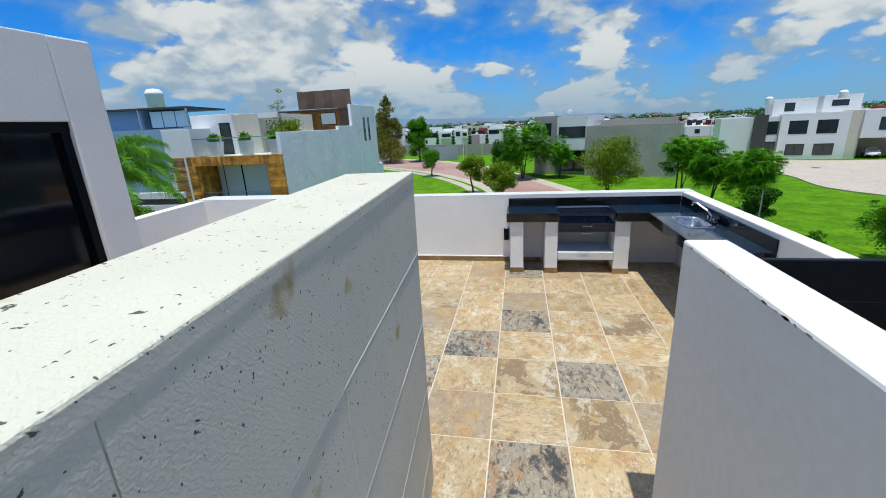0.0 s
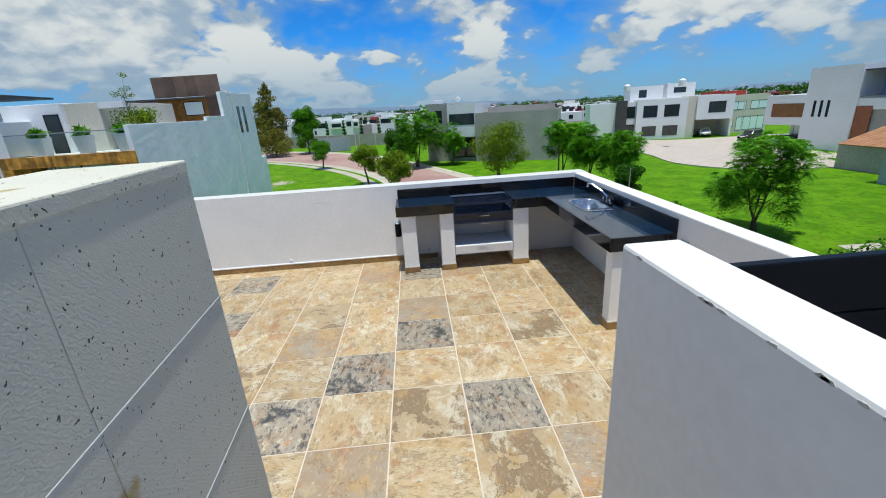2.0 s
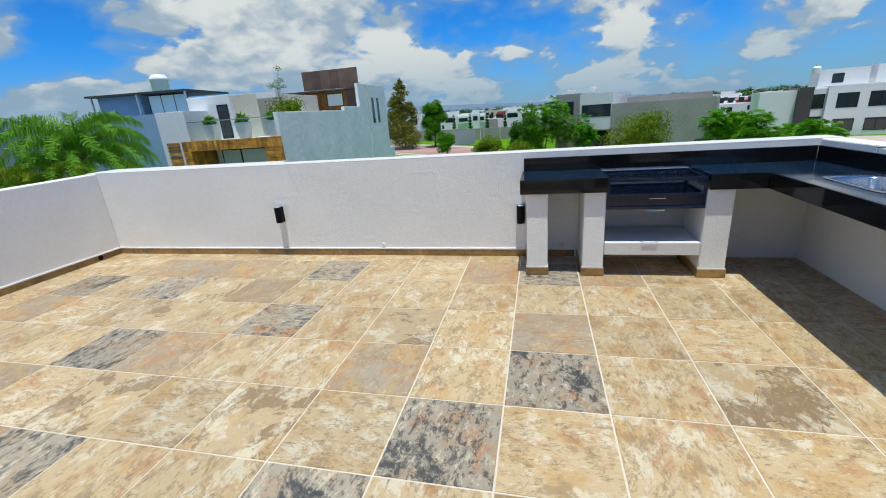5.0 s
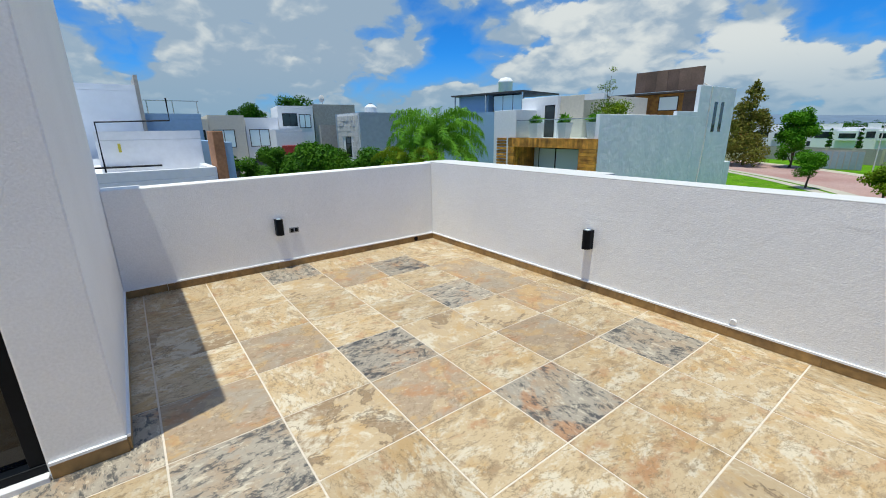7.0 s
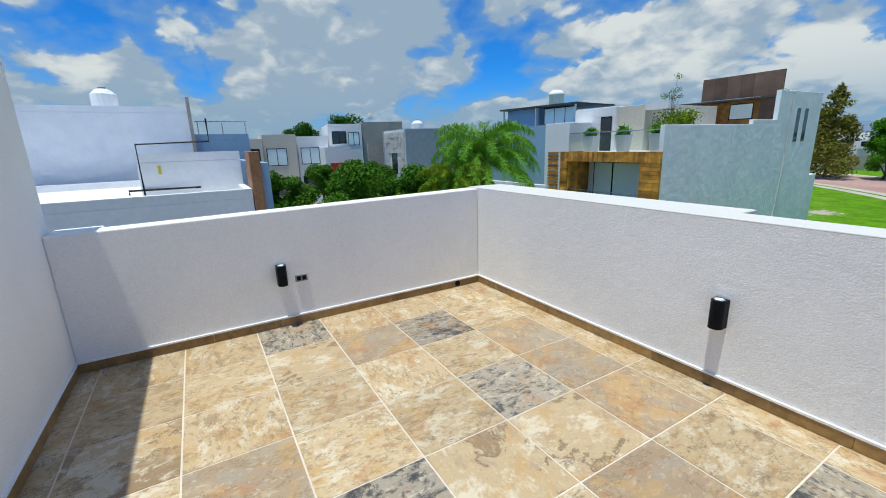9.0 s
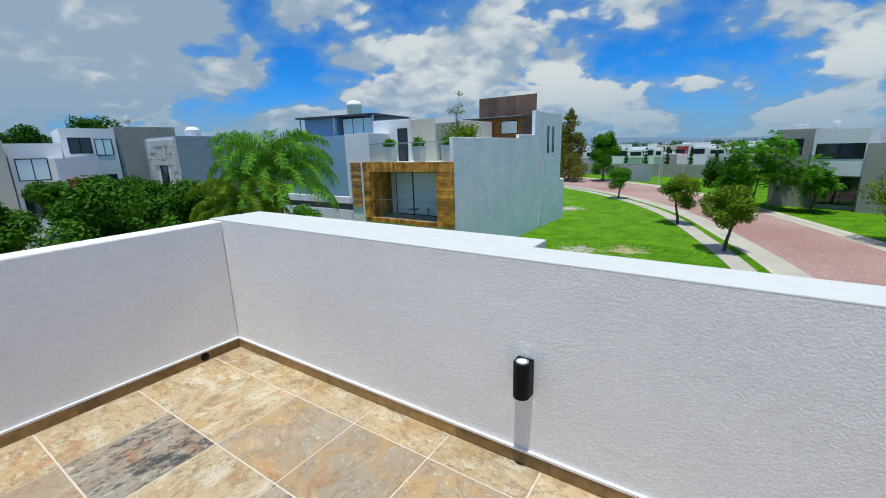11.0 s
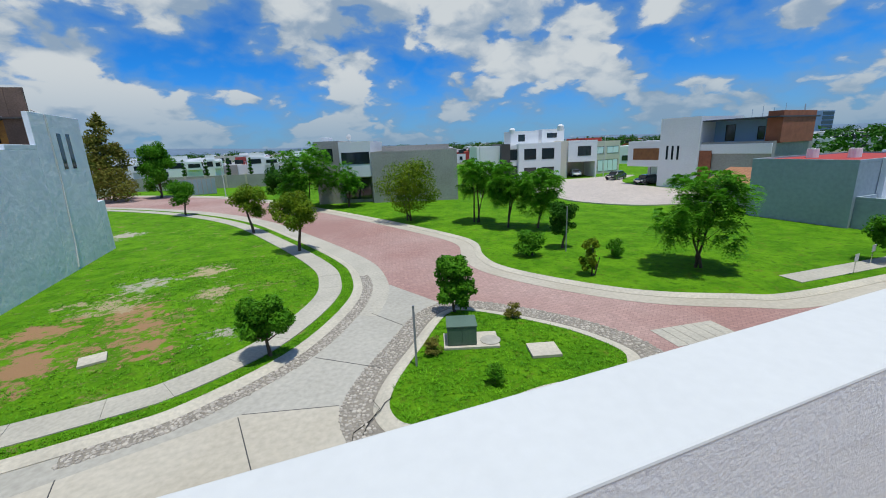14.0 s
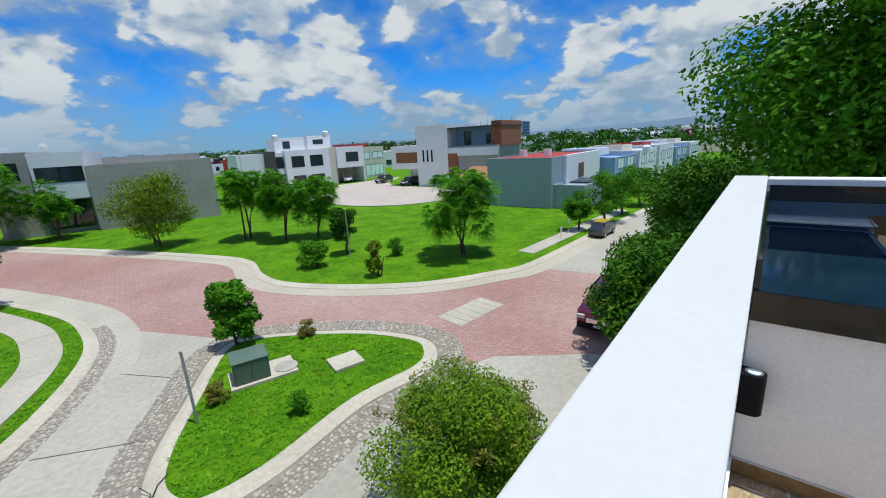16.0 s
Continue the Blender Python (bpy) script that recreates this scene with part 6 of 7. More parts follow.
# ---- town and hills far off ----
def far_town():
    rng = np.random.default_rng(4)
    verts, faces, mats = [], [], []

    def add(cx, cy, wx, wy, z0, z1, turn, m):
        b = len(verts)
        c, s = math.cos(turn), math.sin(turn)
        for z in (z0, z1):
            for u, v in ((-wx, -wy), (wx, -wy), (wx, wy), (-wx, wy)):
                verts.append((cx + u * c - v * s, cy + u * s + v * c, z))
        for f in ((0, 1, 5, 4), (1, 2, 6, 5), (2, 3, 7, 6), (3, 0, 4, 7), (4, 5, 6, 7)):
            faces.append(tuple(b + k for k in f))
            mats.append(m)

    for k in range(900):
        a = rng.uniform(-78, 96)
        d = 105 * (1 + 7 * rng.uniform() ** 1.6)
        if -32 < a < 26 and d < 175 or a < -50 and d < 120 or 26 <= a < 62 and d < 130 or a >= 62 and d < 210:
            continue
        x, y = math.sin(radians(a)) * d, math.cos(radians(a)) * d
        if x > 0 and y < 30:
            y += 30
        tall = rng.choice([3.4, 4.2, 5.0, 6.0], p=[0.3, 0.35, 0.27, 0.08]) * (1 + d / 4000)
        wx, wy, turn = rng.uniform(3.5, 7), rng.uniform(4, 7), radians(a) * -1 + rng.uniform(-0.5, 0.5)
        m = int(rng.choice([0, 0, 0, 0, 1, 2, 3]))
        add(x, y, wx, wy, ZG, ZG + tall, turn, m)
        if rng.uniform() < 0.5:
            add(x + rng.uniform(-1, 1), y + rng.uniform(-1, 1), wx * 0.5, wy * 0.5, ZG + tall, ZG + tall + rng.uniform(0.6, 1.4), turn, 0)
        for j in range(int(wx // 1.6)):
            u = -wx + 1.2 + 2.8 * j
            c, s = math.cos(turn), math.sin(turn)
            for z in (ZG + 1.0, ZG + 3.9):
                if rng.uniform() < 0.75 and u + 0.9 < wx:
                    add(x + u * c + wy * s, y + u * s - wy * c, 0.85, 0.05, z, z + 1.5, turn, 4)
    me = bpy.data.meshes.new("distant_town")
    me.from_pydata(verts, [], faces)
    for m in (M_FARWHITE, M_CREAM, M_BLOCK, M_REDROOF, M_PANE):
        me.materials.append(m)
    me.polygons.foreach_set("material_index", mats)
    tagged(new("distant_town", me), "low white flat-roofed houses of the distant town", "town", "", "stuff")


far_town()


def far_trees():
    rng = np.random.default_rng(6)
    cs, rs = [], []
    for k in range(1900):
        a, d = rng.uniform(-85, 98), 115 * (1 + 8 * rng.uniform() ** 1.3)
        if -32 < a < 26 and d < 185 or 26 <= a < 60 and d < 135:
            continue
        x, y = math.sin(radians(a)) * d, math.cos(radians(a)) * d
        size = rng.uniform(1.6, 3.6) * (1 + d / 900)
        tall = 1.35 if rng.uniform() < 0.25 else 1.0
        for j in range(3):
            cs.append((x + rng.uniform(-size, size), y + rng.uniform(-size, size), ZG + rng.uniform(1.5, 5.0) * tall * (1 + d / 2200)))
            rs.append(size * rng.uniform(0.5, 0.9))
    me = leaf_cloud(rng, cs, rs, 190000, 1.0, "distant_trees", 0.4, 1.3)
    me.materials.append(M_LEAF_DARK)
    tagged(new("distant_trees", me), "dark green tree crowns among the distant houses", "trees", "", "stuff")


far_trees()


def hills(name, d, tall, a0, a1, seed, label):
    rng = np.random.default_rng(seed)
    phase = rng.uniform(0, 6.28, 6)
    bm = bmesh.new()
    rows = []
    for a in np.linspace(a0, a1, 90):
        u = (a - a0) / (a1 - a0)
        h = tall * (0.55 + 0.22 * math.sin(3.1 * u * 3 + phase[0]) + 0.14 * math.sin(9 * u * 2 + phase[1]) + 0.06 * math.sin(31 * u + phase[2])) * math.sin(math.pi * min(1, max(0, u))) ** 0.5
        x, y = math.sin(radians(a)), math.cos(radians(a))
        rows.append([bm.verts.new((x * r, y * r, z)) for r, z in ((d, ZG - 2), (d * 1.06, ZG + h * 0.7), (d * 1.12, ZG + h), (d * 1.3, ZG - 2))])
    for p, q in zip(rows, rows[1:]):
        for k in range(3):
            bm.faces.new((p[k], q[k], q[k + 1], p[k + 1])).smooth = True
    bmesh.ops.recalc_face_normals(bm, faces=bm.faces[:])
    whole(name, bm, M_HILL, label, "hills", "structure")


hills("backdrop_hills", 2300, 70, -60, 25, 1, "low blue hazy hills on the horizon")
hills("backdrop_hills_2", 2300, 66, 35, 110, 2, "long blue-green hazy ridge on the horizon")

# ---- trees and street furniture ----
tree((-14.4, 64.0, ZG), 4.4, 3.8, "round young street tree with a clipped crown", M_LEAF, 0.16, 2200, 1, 0.38)
tree((-5.3, 45.3, ZG), 4.7, 3.7, "young street tree with an olive crown", M_LEAF_OLIVE, 0.15, 2200, 2, 0.35)
tree((-1.6, 35.0, ZG), 4.6, 3.6, "round young street tree on the verge", M_LEAF_OLIVE, 0.15, 2600, 3, 0.4)
tree((-3.5, 17.6, ZG), 2.5, 2.1, "small round dark green tree beside the path", M_LEAF, 0.10, 3600, 4, 0.25)
tree((4.6, 18.4, ZG), 2.75, 1.9, "small upright tree at the island's tip", M_LEAF, 0.15, 2200, 5, 0.08, clumps=26)
tree((9.9, 43.0, ZG), 6.0, 6.6, "spreading yellow-green tree on the park lawn", M_LEAF_OLIVE, 0.16, 3800, 6, 0.2, stems=3, clumps=24)
tree((15.5, 38.3, ZG), 5.8, 4.6, "airy park tree with several stems", M_LEAF_LUSH, 0.62, 2600, 7, 0.48, stems=3, clumps=22, feather=260)
tree((16.8, 34.2, ZG), 5.7, 3.8, "airy park tree with several stems", M_LEAF_LUSH, 0.62, 2200, 8, 0.4, stems=2, clumps=20, feather=220)
tree((18.7, 32.6, ZG), 5.0, 4.2, "airy park tree with dark leaves", M_LEAF_LUSH, 0.62, 2200, 9, 0.35, stems=2, clumps=20, feather=240)
tree((16.2, 25.7, ZG), 3.5, 2.2, "small dark round tree behind a post", M_LEAF_DARK, 0.13, 1600, 10, 0.3)
tree((20.0, 18.0, ZG), 5.2, 5.4, "wide airy tree with feathery leaves on the park lawn", M_LEAF_LUSH, 0.6, 4200, 12, 0.3, stems=3, clumps=15, feather=250)
tree((13.6, 19.8, ZG), 2.3, 1.2, "thin upright shrub on the park lawn", M_LEAF_OLIVE, 0.12, 700, 13, 0.08, stems=3, name="shrub")
tree((17.6, 22.0, ZG), 1.4, 1.1, "small round shrub on the park lawn", M_LEAF, 0.1, 600, 14, 0.1, name="shrub")
tree((13.2, 25.0, ZG), 1.6, 2.6, "low spreading shrub on the park lawn", M_LEAF, 0.14, 800, 15, 0.2, name="shrub")
tree((0.6, 59.4, ZG), 7.4, 8.6, "leafy tree beside the unfinished house", M_LEAF_LUSH, 0.7, 2600, 16, 0.3, stems=3, clumps=26, feather=380)
tree((6.0, 58.5, ZG), 5.8, 5.0, "small leafy tree beside the unfinished house", M_LEAF_LUSH, 0.6, 1600, 17, 0.3, feather=180)
tree((-2.5, 66.5, ZG), 5.5, 5.0, "leafy tree beside the street", M_LEAF_DARK, 0.25, 2000, 18, 0.3)
conifer((-31.5, 96, ZG), 15.6, 12.0, "tall brownish-green conifer at the street's end")
tree((-24, 95.9, ZG), 10.6, 6.4, "tall dark green tree at the street's end", M_LEAF, 0.3, 4200, 19, 0.06, clumps=34)
tree((29.9, 13.6, ZG), 3.2, 2.5, "round clipped street tree", M_LEAF, 0.13, 1800, 20, 0.35)
for k, (x, y, t_h, w) in enumerate(((12.6, 4.5, 4.8, 4.9), (14.7, 4.4, 5.6, 5.0), (18.5, 4.2, 6.2, 5.8), (23.0, 4.6, 6.0, 5.6), (27.0, 5.4, 5.6, 5.2), (33.5, 12.6, 4.4, 3.6), (38, 12.4, 4.6, 3.8), (43, 12.0, 4.6, 3.8), (34, 4.4, 4.6, 3.8))):
    tree((x, y, ZG), t_h, w, "dense round street tree by the parked cars", M_LEAF_STREET if k < 5 else M_LEAF, 0.13, 6500 if k < 5 else 2200, 30 + k, 0.22, "street trees")
tree((13.3, -1.0, ZG), 14.5, 9.8, "big feathery green tree rising beside the terrace", M_LEAF, 0.16, 30000, 50, 0.14, clumps=75)
tree((4.1, 6.7, ZG), 2.6, 4.0, "yellow-green bush below the terrace", M_LEAF_BUSH, 0.066, 15000, 51, 0.06, stems=2, name="shrub", clumps=24)
bush = [o for o in scene.objects if o.get("label", "") == "yellow-green bush below the terrace"][0]
rng = np.random.default_rng(77)
young = leaf_cloud(rng, [(*(rng.uniform(-1.4, 1.4, 2)), rng.uniform(1.7, 2.5)) for k in range(60)], [0.16] * 60, 1500, 0.045, "young_leaves", 0.2, 2.6)
young.materials.append(M_LEAF_DRY)
tagged(new("young_leaves", young), "reddish young leaves").parent = bush
tree((-23.0, 16.0, ZG), 4.7, 2.6, "bright green bush before a white wall", M_LEAF, 0.13, 2600, 53, 0.1, name="shrub")
tree((-14.2, 17.9, ZG), 2.5, 2.8, "rounded bush at the house's corner", M_LEAF_OLIVE, 0.11, 2600, 52, 0.06, name="shrub")
# west street trees and palm
palm((-17.6, 10.6, ZG), 6.9, 3.05, "tall feather palm with drooping fronds", 44, 2)
palm((-17.4, 8.9, ZG), 5.6, 2.3, "smaller palm with yellowish fronds", 24, 5, M_LEAF_OLIVE)
for k, (x, y, t_h, w) in enumerate(((-21.0, 5.7, 6.9, 4.2), (-20.2, 8.4, 6.6, 3.2), (-25.6, 3.1, 6.6, 3.4), (-27.5, 8.2, 6.4, 3.4), (-32, 9.0, 6.6, 3.6), (-34, 11.8, 6.4, 3.6), (-38, 8.6, 6.4, 3.4))):
    tree((x, y, ZG), t_h, w, "dense green tree lining the side street", M_LEAF_STREET, 0.13, 6000, 60 + k, 0.4, "side street trees")
for k, (x, y, t_h, w) in enumerate(((-90.5, 17.8, 14.0, 8), (-88, 27.2, 14.5, 10), (-60, -9, 11.2, 9))):
    tree((x, y, ZG), t_h, w, "tall dark tree beyond the row of houses", M_LEAF_DARK, 0.35, 2600, 70 + k, 0.35)

box = thing("transformer_box", (2.9, 15.15, ZG + 0.1), "dark green metal transformer box on a concrete pad", "transformer", turn=-20)
part("pad", slab(-0.15, 2.0, -0.15, 1.15, 0, 0.1, 0.01), M_KERB, box, "concrete pad")
M_BOXGREEN = mat("green_painted_steel", (0.11, 0.17, 0.13), 0.5, 0.12, 1.5, 20, 0.05, 0.003)
part("cabinet", slab(0.0, 1.12, 0.0, 1.0, 0.1, 0.86, 0.015), M_BOXGREEN, box)
part("lid", slab(-0.03, 1.15, -0.04, 1.03, 0.862, 0.92, 0.015), M_BOXGREEN, box)
part("door", slab(0.03, 0.55, -0.02, 0.0, 0.16, 0.83, 0.005), M_BOXGREEN, box)
part("door", slab(0.57, 1.09, -0.02, 0.0, 0.16, 0.83, 0.005), M_BOXGREEN, box)
lid = thing("manhole_slab", (6.05, 13.4, ZG + 0.1), "pale square concrete access cover on the island lawn", "manhole", turn=-18)
part("cover", slab(-0.55, 0.55, -0.5, 0.5, 0.0, 0.12, 0.015), M_KERB, lid)
mh = thing("manhole_slab", (4.6, 14.9, ZG + 0.1), "round manhole beside the transformer box", "manhole")
part("cover", tube([(0, 0, 0.1), (0, 0, 0.13)], 0.4, 20), M_CONCRETE, mh)
dr = thing("storm_drain", (0.27, 10.1, ZG), "round black iron drain grate in the cobbles", "drain")
part("frame", tube([(0, 0, -0.02), (0, 0, 0.03)], 0.42, 24), M_DARKCLAD, dr)
for k in range(7):
    x = -0.3 + 0.1 * k
    w = math.sqrt(0.36 ** 2 - x * x)
    part("bar", slab(x - 0.02, x + 0.02, -w, w, 0.03, 0.045), M_BARK, dr)
lid2 = thing("manhole_slab", (-10.0, 20.3, ZG + 0.1), "square concrete cover in the vacant lawn", "manhole", turn=15)
part("cover", slab(-0.45, 0.45, -0.45, 0.45, 0.0, 0.1, 0.012), M_KERB, lid2)
pv = thing("paving_patch", (12.45, 12.2, ZG - 0.01), "pale patch of repaired paving in the red street", "road", turn=-8)
for k in range(6):
    part("slab", slab(-1.5 + 0.5 * k, -1.02 + 0.5 * k, -0.75, 0.75, 0.0, 0.012), M_WALKWAY, pv)
for at, h_p in (((1.4, 14.45, ZG + 0.1), 2.3), ((15.75, 24.7, ZG + 0.1), 3.2)):
    p = thing("steel_post", at, "plain galvanised steel post in the grass", "post")
    part("pole", tube([(0, 0, -0.2), (0, 0, h_p)], 0.04, 10), M_PLATE, p)
    part("cap", tube([(0, 0, h_p), (0, 0, h_p + 0.02)], 0.047, 10), M_PLATE, p)
for k, (x, y) in enumerate(((2.25, 15.0), (6.6, 16.5), (3.4, 12.3))):
    p = tree((x, y, ZG + 0.1), 0.7, 0.8, "low flowering bush with reddish leaves" if k < 2 else "small green plant in the island grass", M_LEAF_DRY if k < 2 else M_LEAF, 0.06, 500, 80 + k, 0.05, name="shrub")


def car(at, turn, label, paint, name="car"):
    c = thing(name, at, label, "car", turn=turn)
    bm = bmesh.new()
    prof = [(-2.2, 0.35), (-2.25, 0.75), (-2.1, 0.95), (-1.3, 1.05), (-0.7, 1.55), (1.2, 1.6), (1.95, 1.1), (2.2, 0.95), (2.2, 0.35)]
    for y, s in ((-0.88, 0.94), (-0.8, 1.0), (0.8, 1.0), (0.88, 0.94)):
        for x, z in prof:
            zz = z if z < 1.0 else 1.0 + (z - 1.0)
            bm.verts.new((x * (s if z < 1.0 else 0.97 * s), y * (1.0 if z < 1.06 else 0.82), zz * (s if z > 1.5 else 1)))
    bm.verts.ensure_lookup_table()
    n = len(prof)
    for r in range(3):
        for k in range(n):
            a, b = r * n + k, r * n + (k + 1) % n
            bm.faces.new([bm.verts[i] for i in (a, b, b + n, a + n)])
    bm.faces.new([bm.verts[i] for i in range(n)][::-1])
    bm.faces.new([bm.verts[3 * n + i] for i in range(n)])
    bmesh.ops.recalc_face_normals(bm, faces=bm.faces[:])
    part("body", bm, paint, c)
    part("windscreen", slab(-1.18, -0.75, -0.62, 0.62, 1.12, 1.5, 0.02), M_PANE, c)
    for y in (-0.82, 0.78):
        part("side_window", slab(-0.7, 1.2, y, y + 0.04, 1.12, 1.48, 0.01), M_PANE, c)
    part("grille", slab(-2.29, -2.24, -0.45, 0.45, 0.6, 0.78, 0.01), M_CHROME, c)
    part("bumper", slab(-2.3, -2.2, -0.8, 0.8, 0.35, 0.55, 0.02), M_BLACK, c)
    for y in (-0.68, 0.68):
        part("headlight", slab(-2.26, -2.16, y - 0.15, y + 0.15, 0.72, 0.88, 0.02), M_CAP, c)
    part("number_plate", slab(-2.31, -2.3, -0.16, 0.16, 0.45, 0.55), M_CAP, c)
    for x in (-1.4, 1.35):
        for y in (-0.86, 0.86):
            w = part("wheel", tube([(x, y - 0.1, 0.33), (x, y + 0.1, 0.33)], 0.33, 18), M_DARKCLAD, c)
            part("rim", tube([(x, y - 0.105, 0.33), (x, y + 0.105, 0.33)], 0.19, 14), M_STEEL, w)


M_MAROON = mat("maroon_car_paint", (0.10, 0.007, 0.012), 0.25, 0.1, 2, 30, 0.0, coat=0.8)
M_WHITECAR = mat("white_car_paint", (0.75, 0.75, 0.76), 0.25, 0.05, 2, 30, 0.0, coat=0.8)
M_DARKCAR = mat("dark_car_paint", (0.03, 0.035, 0.045), 0.25, 0.1, 2, 30, 0.0, coat=0.8)
M_YELLOW = mat("yellow_car_paint", (0.6, 0.42, 0.02), 0.35, 0.1, 2, 30, 0.0, coat=0.5)
car((14.9, 6.6, ZG), 2, "maroon car with chrome grille parked under a tree", M_MAROON)
car((55.3, 73.0, ZG + 0.1), 60, "white car parked under a carport", M_WHITECAR)
car((56.3, 62.6, ZG + 0.1), 15, "dark car parked on the court", M_DARKCAR)
car((53.6, 53.0, ZG + 0.1), 7, "dark car parked below the overhang", M_DARKCAR)
car((29.4, 11.6, ZG), 176, "black buggy with a yellow roof parked at the kerb", M_DARKCAR)
buggy = [o for o in scene.objects if o.name.startswith("car") and "buggy" in o.get("label", "")][0]
buggy.scale = (0.62, 0.62, 0.7)
part("roof_panel", slab(-0.9, 1.2, -0.7, 0.7, 1.6, 1.66, 0.02), M_YELLOW, buggy, "yellow roof panel")
part("bonnet_panel", slab(-2.0, -1.4, -0.6, 0.6, 1.02, 1.08, 0.02), M_YELLOW, buggy, "yellow bonnet panel")
for k, (x, y) in enumerate(((25.6, 13.3), (28.6, 13.9))):
    s = thing("notice_board", (x, y, ZG + 0.1), "small white notice board on a thin post", "sign")
    part("post", tube([(0, 0, -0.1), (0, 0, 1.1)], 0.025, 6), M_STEEL, s)
    part("board", slab(-0.18, 0.18, -0.03, -0.012, 0.75, 1.15, 0.005), M_CAP, s)

cable = thing("cable", (-0.9, 12.2, ZG), "loose black cable lying over the island kerb", "cable")
part("cable", tube([(1.0, 0.7, 0.15), (0.7, 0.5, 0.16), (0.5, 0.2, 0.16), (0.1, 0.0, 0.02), (-0.4, -0.3, 0.02), (-0.5, -0.7, 0.02), (-0.3, -0.8, 0.02), (0.0, -0.2, 0.03), (0.5, 0.3, 0.16), (0.4, 0.7, 0.2)], 0.011, 6), M_BLACK, cable)
mast = thing("radio_mast", (261, 145, ZG), "thin lattice radio mast on the horizon", "mast")
part("mast", tube([(0, 0, 0), (0, 0, 21)], [0.9, 0.3], 5), M_STEEL, mast)
block = thing("office_tower", (356, 188, ZG), "blue glass office tower on the horizon", "tower")
part("wall", slab(-7, 7, -6, 6, 0, 20), M_BLUE, block)
for k in range(6):
    part("window", slab(-6.5, 6.5, -6.15, -6.0, 2 + 3 * k, 4.2 + 3 * k), M_PANE, block)

for x, y, tall in ((-31, 128, 9.0), (24.5, 55.5, 7.5), (60, 70, 8), (-12, 88, 7.0)):
    lampost = thing("street_lamp", (x, y, ZG), "tall pale street lamp with a short arm", "street lamp", "street lamps")
    part("pole", tube([(0, 0, -0.05), (0, 0, tall)], [0.09, 0.05], 8), M_CAP, lampost)
    part("arm", tube([(0, 0, tall), (0.5, 0, tall + 0.25), (1.1, 0, tall + 0.2)], 0.04, 6), M_CAP, lampost)
    part("lamp_head", slab(0.9, 1.5, -0.1, 0.1, tall + 0.12, tall + 0.24, 0.03), M_PLATE, lampost)


def dish(at, turn, label="small white satellite dish on a flat roof"):
    d = thing("satellite_dish", at, label, "satellite dish", "roof dishes", turn=turn)
    part("mast", tube([(0, 0, 0), (0, 0, 0.9)], 0.03, 6), M_STEEL, d)
    bm = bmesh.new()
    rings = [[bm.verts.new((r * math.cos(a), -0.12 - 0.5 * (0.4 ** 2 - r * r), 1.0 + r * math.sin(a))) for a in np.linspace(0, 2 * math.pi, 16, endpoint=False)] for r in (0.02, 0.2, 0.4)]
    for p, q in zip(rings, rings[1:]):
        for k in range(16):
            bm.faces.new((p[k], p[(k + 1) % 16], q[(k + 1) % 16], q[k])).smooth = True
    part("reflector", bm, M_CAP, d)


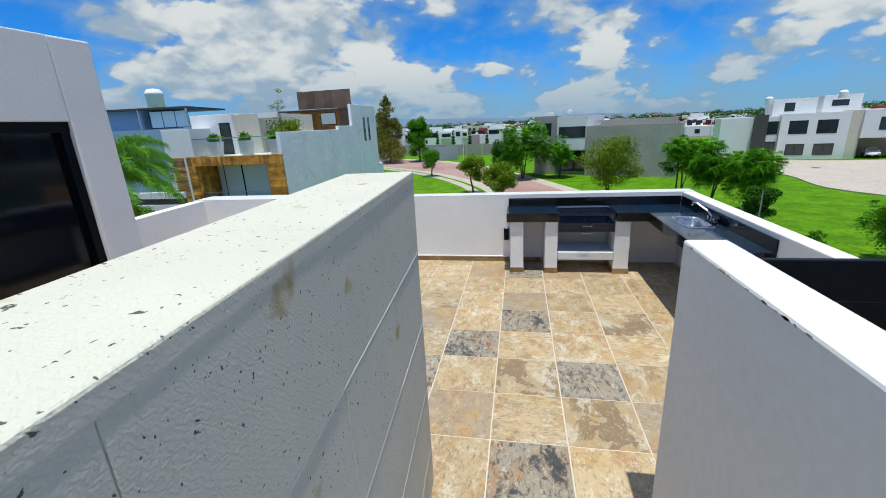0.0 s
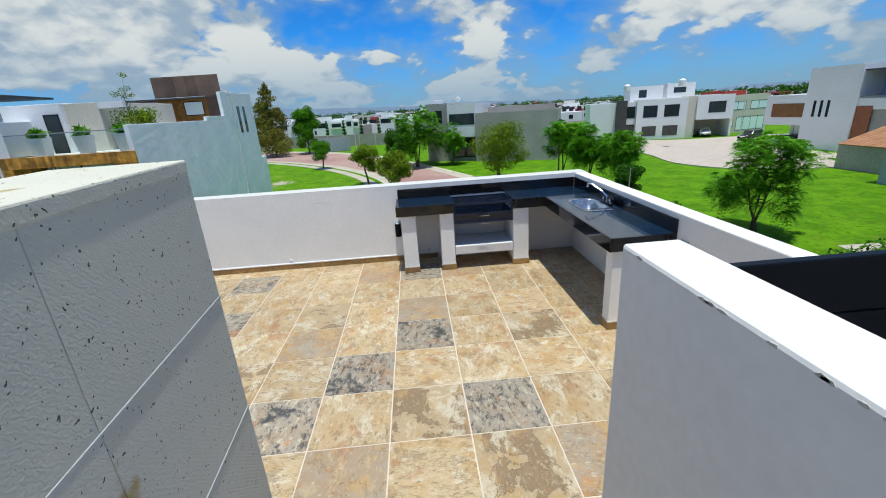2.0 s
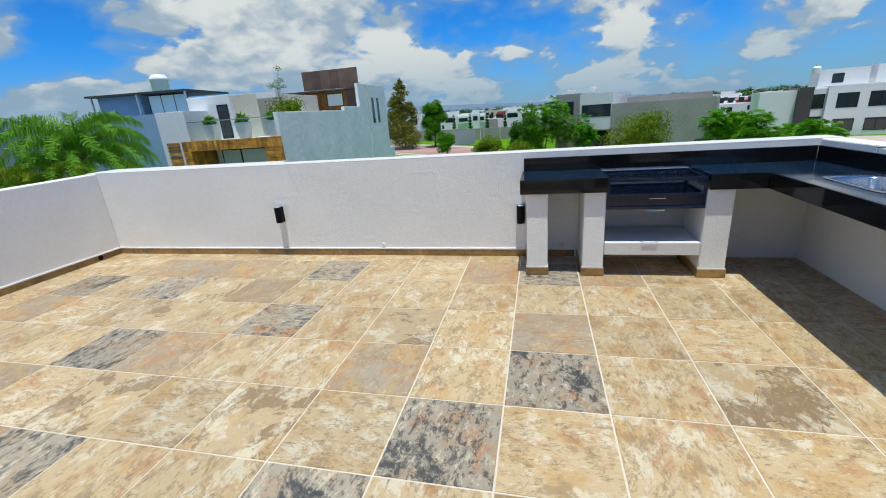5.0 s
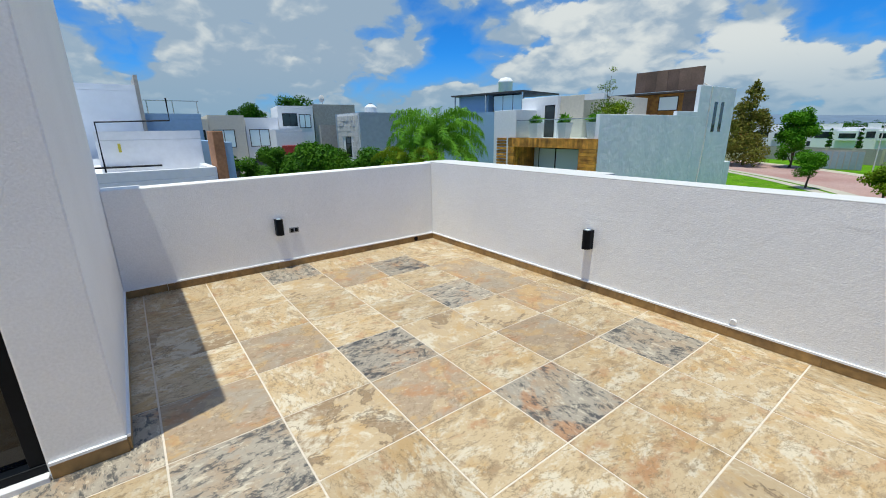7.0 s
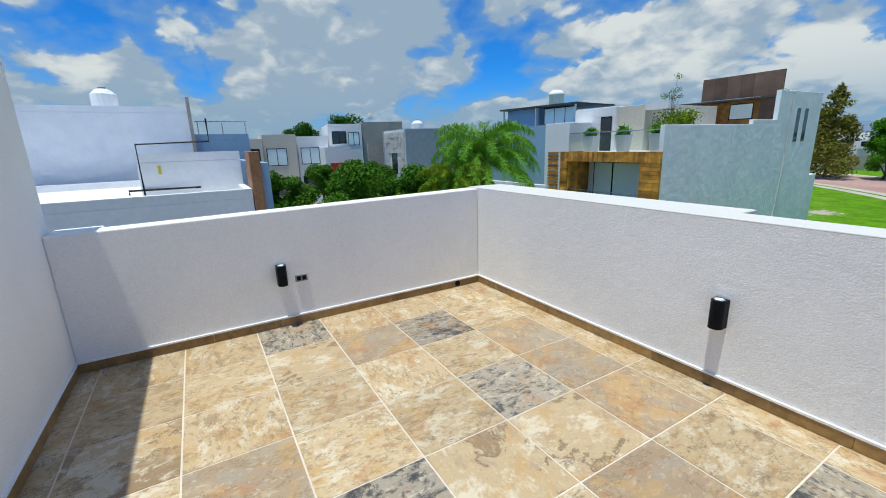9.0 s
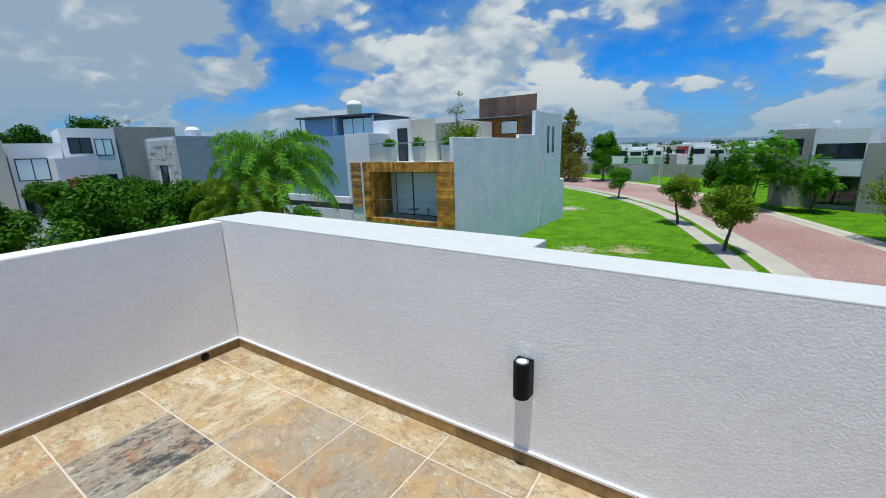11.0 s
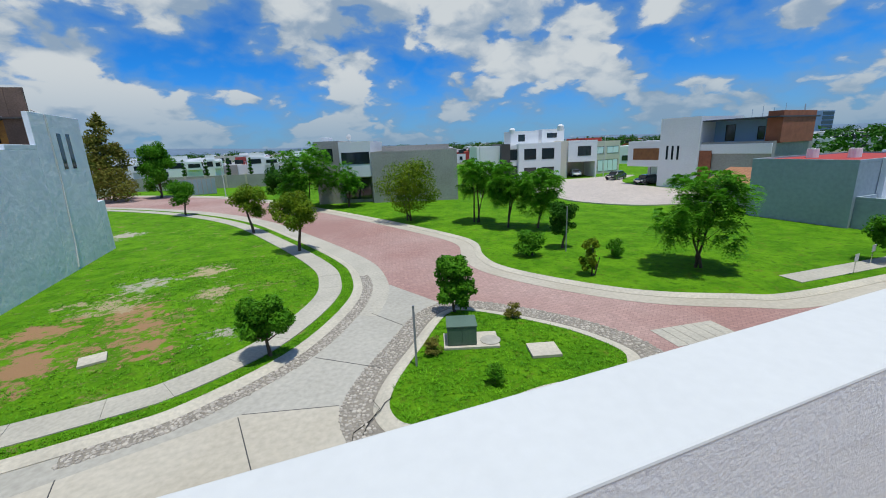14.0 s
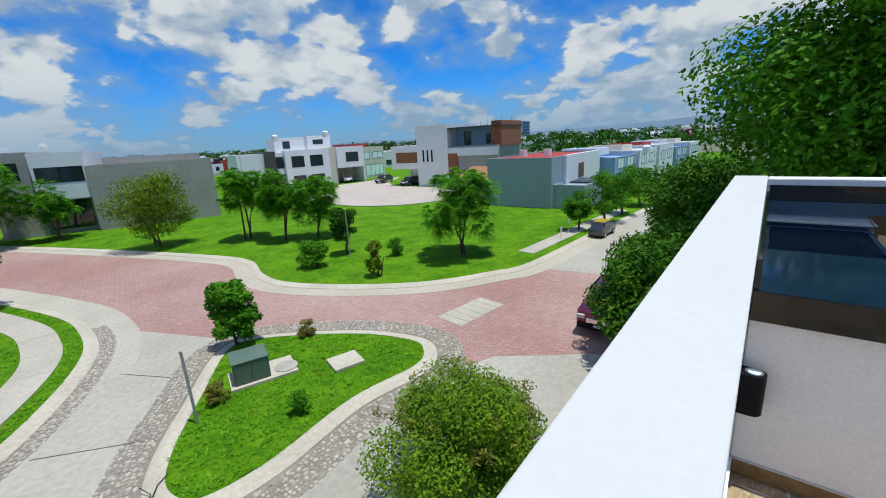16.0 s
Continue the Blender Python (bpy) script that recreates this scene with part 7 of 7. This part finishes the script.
dish((-49.0, 17.5, ZG + 10.2), 30)
dish((8.0, 66.0, ZG + 8.4), 10)
for x, y, z in ((-33.5, 15.5, 8.75), (9.5, 64, 6.9), (36, 66, 9.0), (41.5, 60, 9.2), (-27.0, -4.0, 9.7), (58, 15, 4.6)):
    rt = thing("roof_tank", (x, y, ZG + z), "squat white water tank on a flat roof", "water tank", "roof tanks")
    part("tank", tube([(0, 0, 0), (0, 0, 0.75), (0, 0, 0.95), (0, 0, 1.0)], [0.5, 0.5, 0.3, 0.15], 16), M_FARWHITE, rt)
    part("lid", tube([(0, 0, 1.0), (0, 0, 1.06)], 0.17, 12), M_PLATE, rt)

# ---- floor tiles, one object each ----
floor = thing("floor", (0, 0, 0), "terrace floor of slate-look tiles in cream, rust and grey", "floor", kind="structure")
part("grout", slab(XW, XE, ROOM_S, YN, -0.12, -0.002), M_GROUT, floor)
DARK = {(0, -1), (-1, -2), (-2, -3), (1, -3), (-4, 0), (-4, 2), (-6, -1), (-6, -4), (-9, 1), (-5, -3), (-10, -1), (0, -5), (-7, 1), (0, 2)}
TAUPES = {(-6, 0), (-6, 1), (-5, -2), (-9, -1), (-2, 0), (-3, -2), (0, -3), (1, -4), (2, -1), (-8, -3), (3, -3), (-3, -5)}
MAUVES = {(-7, -2), (-5, -1), (-5, 1), (-6, 2), (-9, 0), (-6, -3), (0, 0), (-2, -1), (-7, 2), (-1, 2), (-1, -4), (2, -4), (1, 2), (-3, -4), (-8, 2)}
T, GAP = 0.6, 0.0035
shared = {}
for i in range(-10, 5):
    for j in range(-12, 4):
        x0, x1, y0, y1 = max(i * T, XW), min((i + 1) * T, XE), max(j * T, ROOM_S), min((j + 1) * T, YN)
        if x1 - x0 < 0.02 or y1 - y0 < 0.02 or (x0 < -3.3 and y1 <= -1.9):
            continue
        m = M_TILE_DARK if (i, j) in DARK else M_TILE_TAUPE if (i, j) in TAUPES else M_TILE_MAUVE if (i, j) in MAUVES else M_TILE
        key = (round(x1 - x0, 3), round(y1 - y0, 3), m.name)
        if key not in shared:
            w, d = (x1 - x0) / 2 - GAP, (y1 - y0) / 2 - GAP
            bm = slab(-w, w, -d, d, -0.01, 0.001)
            for v in bm.verts:
                if v.co.z > 0:
                    v.co.x *= 1 - 0.0025 / w
                    v.co.y *= 1 - 0.0025 / d
            shared[key] = mesh_of("tile", bm, m)
        ob = new("tile", shared[key])
        ob.parent = floor
        turned = (i * 7 + j * 3 + i * j) % 4 if key[0] == key[1] else 0
        ob.matrix_basis = pose((x0 + x1) / 2, (y0 + y1) / 2, 0, 0, 0, 90 * turned)
